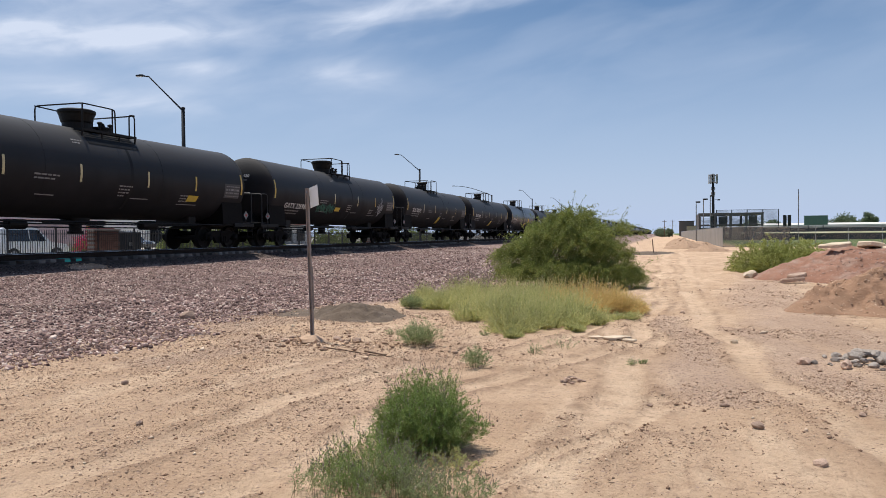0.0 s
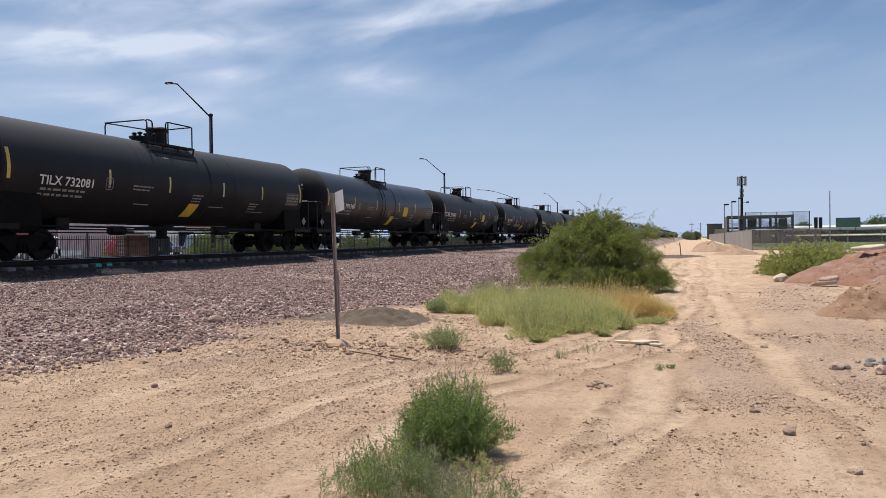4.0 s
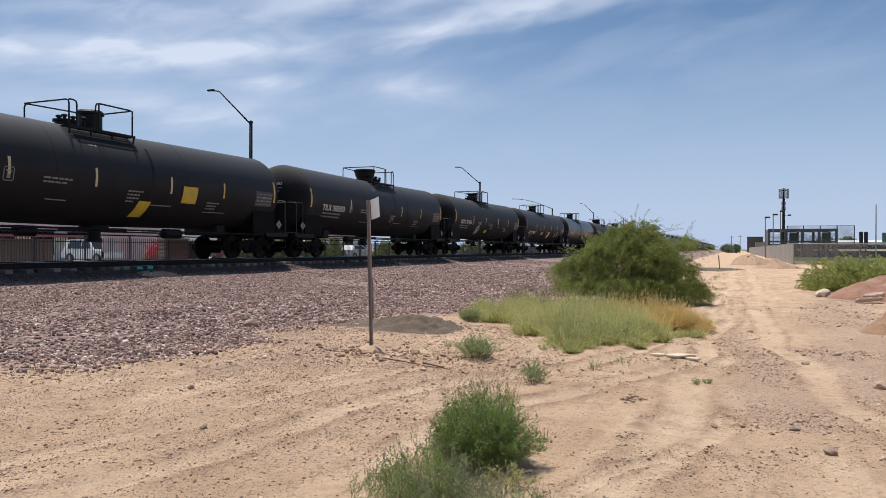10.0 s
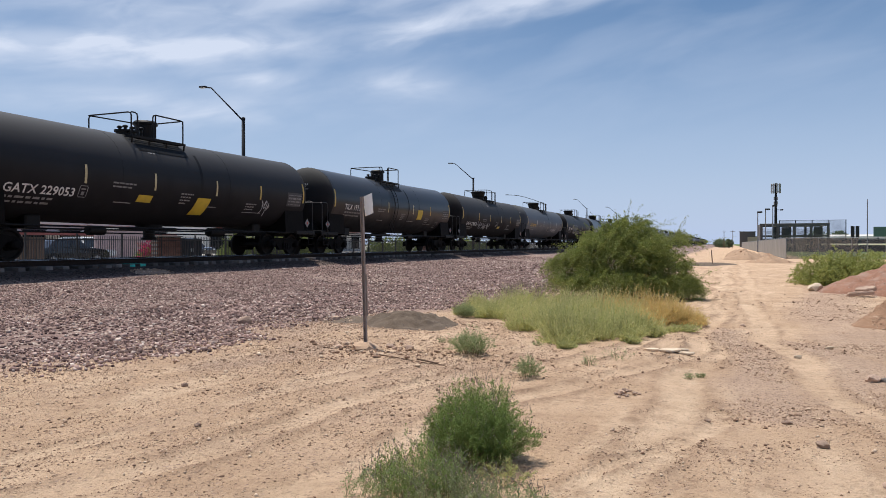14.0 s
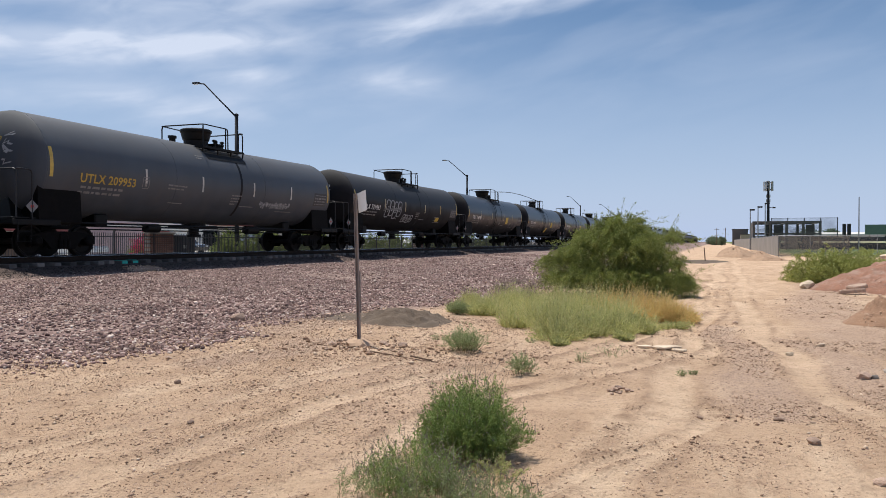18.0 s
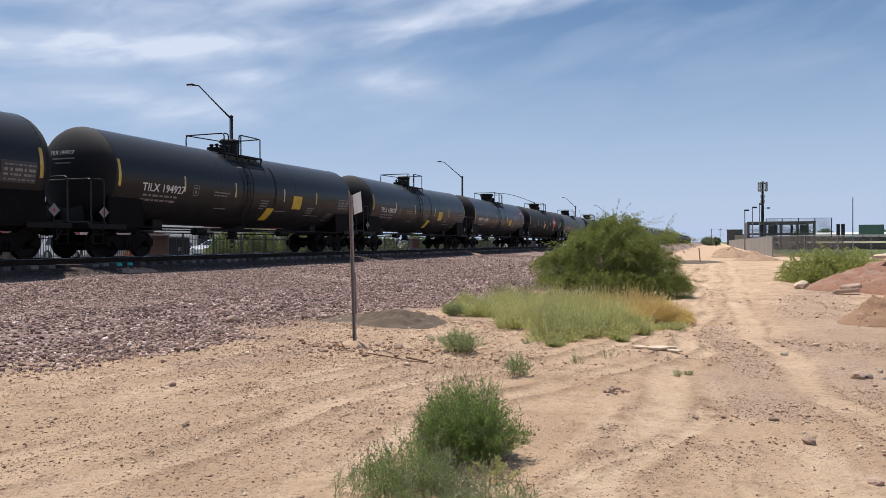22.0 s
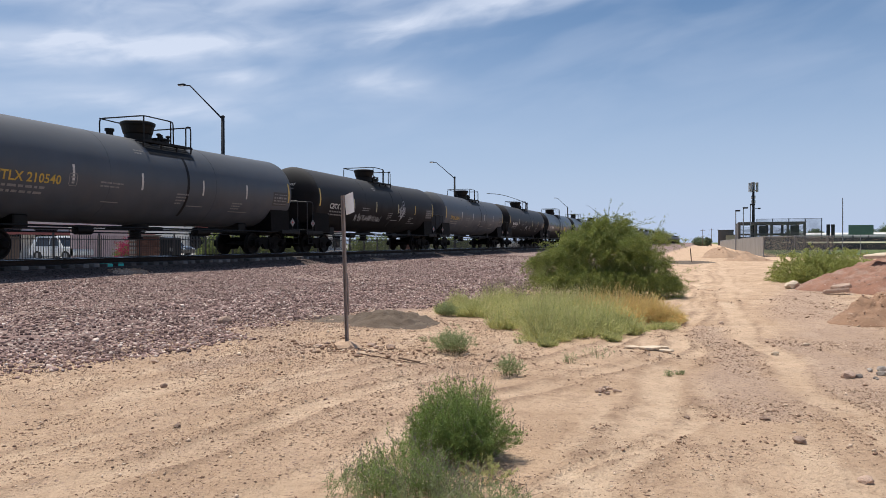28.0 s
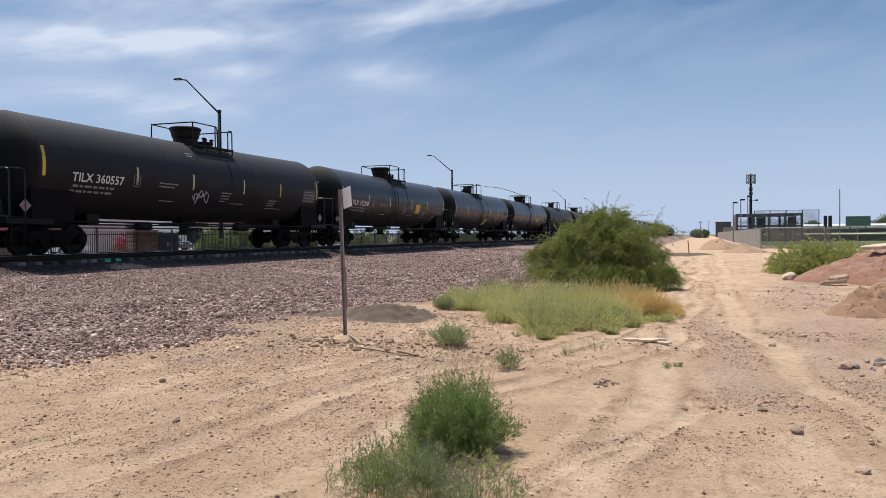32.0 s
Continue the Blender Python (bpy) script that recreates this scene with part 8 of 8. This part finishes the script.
def near_things():
    roadside_sign()
    mound("dark_heap", -5.75, 12.7, 1.0, 0.9, 0.36, "dark_fines", 3, "small heap of dark grey fines at the gravel's edge", 0.95, 900, (0.008, 0.03), 0.16, "dark_rubble")
    mound("dark_heap", -7.3, 13.4, 1.5, 0.8, 0.05, "dark_fines", 4, "low spread of dark grey fines at the gravel's edge", 0.7, 500, (0.010, 0.04), 0.04, "dark_rubble")
    mound("rubble_heap", 6.6, 27.6, 3.9, 3.2, 1.2, "red_soil", 5, "red-brown heap of soil and broken rubble", 0.75, 11500, (0.018, 0.06), 0.2, "grey_rubble", -50)
    mound("rubble_heap", 4.15, 16.5, 1.6, 1.45, 0.76, "brown_soil", 8, "brown heap of soil and rubble with pale stones", 0.9, 4200, (0.012, 0.05), 0.36, "rubble")
    mound("rubble_heap", 7.2, 20.6, 2.2, 2.2, 0.6, "brown_soil", 9, "low brown heap of soil and rubble", 0.85, 1800, (0.02, 0.12), 0.16)
    for i, (x, y, rx, ry, h) in enumerate(((1.7, 78.5, 1.9, 2.4, 0.95), (3.5, 66.5, 1.8, 1.4, 0.55), (1.2, 92, 1.3, 4, 1.0), (3.6, 84, 1.5, 2.6, 0.8), (2.2, 118, 1.6, 5, 0.9))):
        mound("soil_heap", x, y, rx, ry, h, "pale_soil", 20 + i, "pale heap of soil beside the fence", 0.8, 260, (0.04, 0.2), 0.14)
    slab("concrete_slab", 5.55, 27.3, gz(5.55, 27.3) + 1.16, (1.15, 0.6, 0.13), 8, (4, -5), 1, "broken pale concrete slab on a rubble heap")
    slab("concrete_slab", 6.6, 27.2, gz(6.6, 27.2) + 1.12, (1.1, 0.8, 0.16), 30, (-6, 8), 2, "broken pale concrete slab on a rubble heap")
    slab("concrete_slab", 7.35, 26.8, gz(7.35, 26.8) + 0.95, (1.2, 0.5, 0.16), -10, (3, 6), 6, "broken pale concrete slab on a rubble heap")
    slab("concrete_slab", 3.75, 24.3, gz(3.75, 24.3) + 0.10, (0.75, 0.35, 0.12), 14, (-3, -6), 3, "broken flat slab at the foot of a heap", "stone")
    slab("concrete_slab", 3.9, 24.6, gz(3.9, 24.6) + 0.22, (0.7, 0.4, 0.12), 24, (3, -8), 4, "broken flat slab at the foot of a heap", "stone")
    stone(2.85, 27.5, 0.62, 12, True, "large pale rock beside a green bush")
    # the flat pale sheet by the road, in broken pieces
    for i, (dx, dy, w, d, t) in enumerate(((0, 0, 0.34, 0.16, 12), (0.24, -0.05, 0.26, 0.13, -18), (-0.26, -0.02, 0.24, 0.09, 14), (0.12, 0.14, 0.30, 0.10, 10), (-0.02, -0.1, 0.16, 0.07, 30))):
        slab("flat_debris", -0.78 + dx, 11.2 + dy, gz(-0.78 + dx, 11.2 + dy) + 0.03, (w, d, 0.03), t, (4, -3 + 2 * i), 30 + i, "flat broken piece of pale debris on the dirt")
    rng = random.Random(8)
    # the stone pile by the road
    for i in range(60):
        x, y = 2.42 + rng.gauss(0, 0.26), 10.0 + rng.gauss(0, 0.24)
        s = rng.choice((0.05, 0.06, 0.08, 0.09, 0.12, 0.14, 0.19)) * rng.uniform(0.8, 1.2)
        stone(x, y, s, 100 + i, rng.random() < 0.2, "grey rounded stone in a loose pile", "pile of stones by the road", gz(x, y) + max(0, 0.08 - 0.25 * math.hypot(x - 2.42, y - 10.0)))
    stone(1.62, 9.75, 0.17, 51, False, "dark red-brown stone beside the stone pile")
    stone(2.05, 9.6, 0.22, 52, False, "round brown stone beside the stone pile")
    # single stones and clods
    for i, (x, y, s, p) in enumerate(((0.70, 6.22, 0.115, False), (0.51, 7.08, 0.085, False), (-0.16, 6.95, 0.06, False), (1.0, 5.4, 0.10, False), (1.6, 6.9, 0.08, False), (0.95, 11.4, 0.10, True), (-5.6, 6.3, 0.1, False), (-4.3, 5.0, 0.07, False), (-6.9, 7.6, 0.09, False), (1.5, 12.6, 0.11, True), (0.3, 15.5, 0.12, False), (-2.5, 6.6, 0.06, False),
                                       (-8.6, 11.3, 0.26, False), (-7.7, 13.2, 0.2, False), (-6.2, 11.0, 0.08, True), (-5.45, 9.45, 0.12, False), (-5.5, 9.75, 0.09, False), (-4.75, 9.75, 0.13, False), (-4.6, 9.6, 0.11, False), (-4.4, 9.7, 0.12, False))):
        stone(x, y, s, 200 + i, p, "brown clod at the foot of the sign" if i > 15 else "")
    for i in range(22):
        x, y = -0.99 + rng.gauss(0, 0.06), 7.86 + rng.gauss(0, 0.07)
        stone(x, y, rng.uniform(0.03, 0.07), 300 + i, False, "brown crumbled clod in a small heap", "crumbled clods", gz(x, y) + max(0.0, 0.06 - 0.6 * math.hypot(x + 0.99, y - 7.86)), "clod")
    mound("dark_gravel_patch", -1.9, 59.0, 2.4, 5.0, 0.14, "dark_fines", 13, "low dark patch with loose stones beside the dirt road", 0.6, 300, (0.03, 0.09), 0.04, "dark_rubble")
    stick([(-4.55, 8.95, 0), (-4.2, 8.82, 0.01), (-3.8, 8.68, 0.0), (-3.4, 8.58, 0)], 0.010)
    stick([(-3.85, 8.74, 0.01), (-3.65, 8.66, 0.02), (-3.5, 8.62, 0.0)], 0.014)
    stick([(-2.4, 6.45, 0), (-2.25, 6.55, 0.02), (-2.15, 6.62, 0.0)], 0.012)
    stick([(-5.2, 9.2, 0), (-4.9, 9.25, 0.01)], 0.014)
    for x, y, h, lean, lab in ((-0.98, 58.0, 1.15, 5, "thin dark survey stake in the dirt"), (-3.6, 56.0, 1.3, -2, "short pale wooden stake in the dirt")):
        ob = tagged(new("stake", Geo().box((0, 0, h / 2), (0.06, 0.06, h), 0.008).mesh("stake", M["wood"] if lean > 0 else M["beige"])), lab, "stake")
        ob.matrix_basis = pose(x, y, gz(x, y) - 0.03, 0, -lean, 20)
    # the white pipe pieces and pale limbs that lie on the ballast shoulder
    for x, y in ((-17.0, 17.7), (-16.9, 35.9), (-16.9, 52.0)):
        mound("pale_stone_spill", x, y, 0.45, 0.75, 0.06, "stone", int(y), "small spill of pale crushed stone on the shoulder", 0.7, 260, (0.03, 0.07), 0.02)


# ---- the ball field and beyond ----
def light_pole(x, y, h, name="field_light", lab="slim field light pole with one lamp head"):
    ob = tagged(empty(name, pose(x, y, gz(x, y))), lab, "light pole", "field lights")
    part("pole", Geo().tube([(0, 0, 0), (0, 0, h)], [0.12, 0.08], 8).mesh("pole", M["galv"]), None, ob)
    part("lamp_head", Geo().box((0.35, 0, h), (0.9, 0.45, 0.3), 0.05).mesh("lamp_head", M["black_board"]), None, ob)


def cell_mast(x, y, h):
    ob = tagged(empty("cell_mast", pose(x, y, gz(x, y))), "grey steel cell mast with a crown of antenna panels", "mast")
    part("pole", Geo().tube([(0, 0, 0), (0, 0, h * 0.6), (0, 0, h)], [0.42, 0.34, 0.26], 12).mesh("pole", M["pole_dark"], True), None, ob)
    part("ring", Geo().lathe([(0.3, h - 2.4), (1.0, h - 2.35), (1.0, h - 2.25), (0.3, h - 2.2)], "z", 16).lathe([(0.3, h - 0.6), (1.0, h - 0.55), (1.0, h - 0.45), (0.3, h - 0.4)], "z", 16).mesh("ring", M["pole_dark"]), None, ob)
    pan = Geo().box((0, 0, 0), (0.18, 0.36, 2.5), 0.04).mesh("antenna_panel", M["antenna"])
    for i in range(9):
        a = 2 * math.pi * i / 9
        p = part("antenna_panel", pan, None, ob)
        p.matrix_basis = pose(1.12 * math.cos(a), 1.12 * math.sin(a), h - 1.4, 0, 0, math.degrees(a))
    for z, r in ((h - 4.0, 0.5), (h - 5.2, 0.42)):
        part("radio_unit", Geo().box((0.35, 0, z), (0.3, 0.5, 0.8), 0.03).box((-0.35, 0.1, z), (0.3, 0.5, 0.8), 0.03).mesh("radio_unit", M["antenna"]), None, ob)
    part("side_lamp", Geo().tube([(0.2, 0, h - 7), (1.2, 0, h - 7)], 0.07, 6).box((1.4, 0, h - 7), (0.7, 0.5, 0.35), 0.05).mesh("side_lamp", M["black_board"]), None, ob)


def chain_fence():
    ob = tagged(empty("chain_link_fence", pose(0, 0, 0)), "chain-link fence with dark windscreen along the dirt road", "fence")
    post = Geo().tube([(0, 0, 0), (0, 0, 2.25)], 0.035, 8).lathe([(0.045, 2.24), (0.04, 2.29), (0.01, 2.31)], "z", 8).mesh("post", M["galv"])
    # the run along the road, then the run across
    cx, cy = 5.9, 84.0
    for i in range(60):
        part("post", post, None, ob).location = (cx, cy + 4 * i, gz(cx, cy + 4 * i))
    for i in range(1, 22):
        part("post", post, None, ob).location = (cx + 3 * i, cy - 0.3 * i, gz(cx + 3 * i, cy))
    part("top_rail", Geo().tube([(cx, cy, 2.22), (cx, cy + 236, 2.2)], 0.025, 6).mesh("top_rail", M["galv"]), None, ob)
    part("top_rail", Geo().tube([(cx, cy, 2.22), (cx + 63, cy - 6.3, 2.2)], 0.03, 6).mesh("top_rail", M["galv"]), None, ob)

    def sheet(a, b, z0, z1, m, nm, lab):
        d = Vector((b[0] - a[0], b[1] - a[1], 0)).normalized()
        s = Vector((-d.y, d.x, 0)) * 0.012
        vs = [Vector((a[0], a[1], z0)), Vector((b[0], b[1], z0)), Vector((b[0], b[1], z1)), Vector((a[0], a[1], z1))]
        part(nm, mesh_of(nm, [v + s for v in vs] + [v - s for v in vs], [(0, 1, 2, 3), (7, 6, 5, 4), (0, 4, 5, 1), (2, 6, 7, 3)], M[m]), None, ob, lab)
    sheet((cx - 0.04, cy), (cx - 0.04, cy + 236), 0.02, 2.18, "screen", "windscreen", "grey windscreen cloth")
    sheet((cx, cy - 0.04), (cx + 6.6, cy - 0.70), 0.02, 2.2, "thin_screen", "windscreen", "thin grey windscreen cloth")
    sheet((cx + 6.6, cy - 0.70), (cx + 63, cy - 6.34), 0.02, 2.2, "chain", "wire_fabric", "grey wire fabric")


def batting_cage(x0, x1, y, h, depth):
    ob = tagged(empty("batting_cage", pose(0, y, 0)), "dark steel batting cage with nets and beige panels", "cage")
    w, k = x1 - x0, h / 4.0
    for i in range(5):
        for d in (0, depth):
            part("post", Geo().box((x0 + w * i / 4, d, h / 2), (0.34 * k, 0.34 * k, h), 0.02).mesh("post", M["cage_steel"]), None, ob)
    for d in (0, depth):
        part("beam", Geo().box((x0 + w / 2, d, h + 0.1), (w + 0.5, 0.3 * k, 0.34 * k), 0.02).mesh("beam", M["cage_steel"]), None, ob)
        part("mid_beam", Geo().box((x0 + w / 2, d, h * 0.60), (w, 0.16 * k, 0.2 * k), 0.02).mesh("mid_beam", M["cage_steel"]), None, ob)
    for i in range(5):
        part("cross_beam", Geo().box((x0 + w * i / 4, depth / 2, h + 0.08), (0.25 * k, depth, 0.28 * k), 0.02).mesh("cross_beam", M["cage_steel"]), None, ob)
    for i in range(4):
        xc, ww = x0 + w * (i + 0.5) / 4, w / 4 - 0.3
        # the net sags between its posts
        for d, top in ((0.25, h * 0.93), (depth - 0.4, h * 0.86)):
            n, vs, fs = 10, [], []
            for j in range(n + 1):
                s = j / n
                sag = 0.75 * k * math.sin(math.pi * s) * (0.7 + 0.3 * ((i * 7) % 3))
                vs += [(xc - ww / 2 + ww * s, d, top - sag * 0.4), (xc - ww / 2 + ww * s, d + 0.3 * math.sin(3 * s), top - 0.55 * k - sag)]
                if j:
                    fs.append((2 * j - 2, 2 * j, 2 * j + 1, 2 * j - 1))
            part("net", mesh_of("net", vs, fs, M["net"]), None, ob, "black sagging net")
        part("wire_panel", Geo().box((xc, 0.1, h * 0.3), (ww, 0.02, h * 0.56)).mesh("wire_panel", M["chain"]), None, ob)
        if i in (1, 3):
            part("panel", Geo().box((xc + 0.3, depth * 0.6, h * 0.5), (w / 9, 0.1, h * 0.9)).mesh("panel", M["cage_steel"]), None, ob, "grey steel panel")
        else:
            part("panel", Geo().box((xc, depth * 0.7, h * 0.26), (w / 4 - 0.5, 0.1, h * 0.5)).mesh("panel", M["beige"]), None, ob, "pale beige panel")
    part("end_wall", Geo().box((x0 - 0.1, depth / 2, h / 2), (0.14, depth, h)).mesh("end_wall", M["cage_steel"]), None, ob, "grey steel end wall")


def ball_field():
    chain_fence()
    Y = 156.0
    batting_cage(0.0415 * Y, 0.1174 * Y, Y, 0.0245 * Y + 1.5, 11.0)
    # tall net with posts behind the cage
    Y = 170.0
    ob = tagged(empty("backstop_net", pose(0, Y, 0)), "tall backstop net on steel posts", "net")
    x0, x1, h = 0.0623 * Y, 0.1367 * Y, 0.0299 * Y + 1.6
    for i in range(5):
        part("post", Geo().tube([(x0 + (x1 - x0) * i / 4, 0, 0), (x0 + (x1 - x0) * i / 4, 0, h)], 0.09, 8).mesh("post", M["pole_dark"]), None, ob)
    part("net", Geo().box(((x0 + x1) / 2, 0, h / 2), (x1 - x0, 0.02, h)).mesh("net", see_through("backstop_net", (0.08, 0.08, 0.08), 0.86)), None, ob)
    part("top_cable", Geo().tube([(x0, 0, h - 0.05), (x1, 0, h - 0.05)], 0.03, 5).mesh("top_cable", M["pole_dark"]), None, ob)
    Y = 96.0
    tagged(new("foul_pole", Geo().tube([(0.1597 * Y, Y, 0), (0.1597 * Y, Y, 0.0545 * Y + 1.6)], [0.08, 0.05], 8).mesh("foul_pole", M["galv"])), "thin grey foul pole", "pole")
    Y = 112.0
    ob = tagged(empty("batters_eye_board", pose(0.1459 * Y, Y, 0)), "two narrow black boards on posts", "board")
    for dx in (-0.22, 0.36):
        part("board", Geo().box((dx, 0, 0.014 * Y + 1.6), (0.46, 0.1, 1.75), 0.02).mesh("board", M["black_board"]), None, ob)
        part("post", Geo().tube([(dx, 0.1, 0), (dx, 0.1, 2.9)], 0.07, 6).mesh("post", M["dark_frame"]), None, ob)
    Y = 190.0
    ob = tagged(empty("scoreboard", pose(0.1796 * Y, Y, 0)), "wide green scoreboard on posts", "scoreboard")
    part("board", Geo().box((0, 0, 0.0148 * Y + 1.6), (0.0268 * Y, 0.4, 0.0118 * Y), 0.03).mesh("board", M["field_green"]), None, ob)
    for dx in (-1.6, 1.6):
        part("post", Geo().box((dx, 0.2, 1.6), (0.25, 0.25, 3.2)).mesh("post", M["dark_frame"]), None, ob)
    # outfield fence with its yellow cap, in front of a pale far wall
    Y = 165.0
    tagged(empty_part("outfield_fence", [("cloth", Geo().box((60, Y, 1.2), (96, 0.1, 2.6)).mesh("cloth", M["outfield"])), ("cap", Geo().box((60, Y - 0.1, 1.56), (96, 0.62, 0.12), 0.0, Matrix.Rotation(radians(40), 3, "X")).mesh("cap", M["yellow_cap"]))]), "dark outfield fence with a pale yellow stripe", "fence")
    tagged(empty_part("far_wall", [("wall", Geo().box((110, 230, 1.6), (170, 0.4, 4.2)).mesh("wall", M["white_wall"])), ("roof", Geo().box((110, 230.9, 3.85), (171, 2.2, 0.2), 0.0, Matrix.Rotation(radians(16), 3, "X")).mesh("roof", M["white_wall"]))]), "long pale wall beyond the field", "wall")
    for dx, k in ((0.0372, 0.0408), (0.0463, 0.0443), (0.0547, 0.0486)):
        Y = 150.0
        light_pole(dx * Y, Y, k * Y + 1.6)
    cell_mast(0.0582 * 205, 205, 0.0774 * 205 + 1.6)
    # low sheds far beyond the fence
    for x0, x1, h, m, Y, lab in ((0.0158, 0.0343, 0.0158, "cage_steel", 390.0, "low grey-brown shed beyond the fence"), (0.0255, 0.0385, 0.0095, "beige", 380.0, "low beige shed beyond the fence")):
        ob = tagged(empty("shed", pose((x0 + x1) / 2 * Y, Y, gz(8, Y))), lab, "shed")
        w, top = (x1 - x0) * Y, h * Y + 1.4
        part("wall", Geo().box((0, 0, top / 2), (w, 6, top), 0.02).mesh("wall", M[m]), None, ob)
        part("roof", Geo().box((0, 0, top + 0.15), (w + 0.6, 6.6, 0.3), 0.02).mesh("roof", M["dark_frame"]), None, ob)
        part("door", Geo().box((w * 0.2, -3.03, 1.3), (2.2, 0.06, 2.6)).mesh("door", M["galv"]), None, ob)
    # utility poles far down the line
    for x, y, h in ((-1.0, 330, 7.4), (2.6, 345, 7.8)):
        ob = tagged(empty("utility_pole", pose(x, y, gz(x, y))), "wooden utility pole far along the railway", "pole")
        part("pole", Geo().tube([(0, 0, 0), (0, 0, h)], [0.16, 0.11], 7).mesh("pole", M["wood"]), None, ob)
        part("crossarm", Geo().box((0, 0, h - 0.6), (2.0, 0.12, 0.14)).mesh("crossarm", M["wood"]), None, ob)


def empty_part(name, pieces):
    ob = empty(name)
    for nm, me in pieces:
        part(nm, me, None, ob)
    return ob


def build_things():
    near_things()
    ball_field()
    for y, x, top, arm, rise, bent in ((36.75, -28, 9.46, 3.0, 2.2, True), (80.2, -28, 9.45, 2.8, 1.9, True), (116.8, -28, 8.2, 6.6, 1.8, False), (154.5, -28, 9.35, 2.6, 2.0, True), (196.0, -27.5, 9.8, 2.6, 1.8, True)):
        street_lamp(x, y, top, arm, rise, bent)
    iron_fence()
    lot()

# ---- put together ----
build_ground()
build_track()
build_gravel()
build_train()
build_plants()
build_things()

motions()
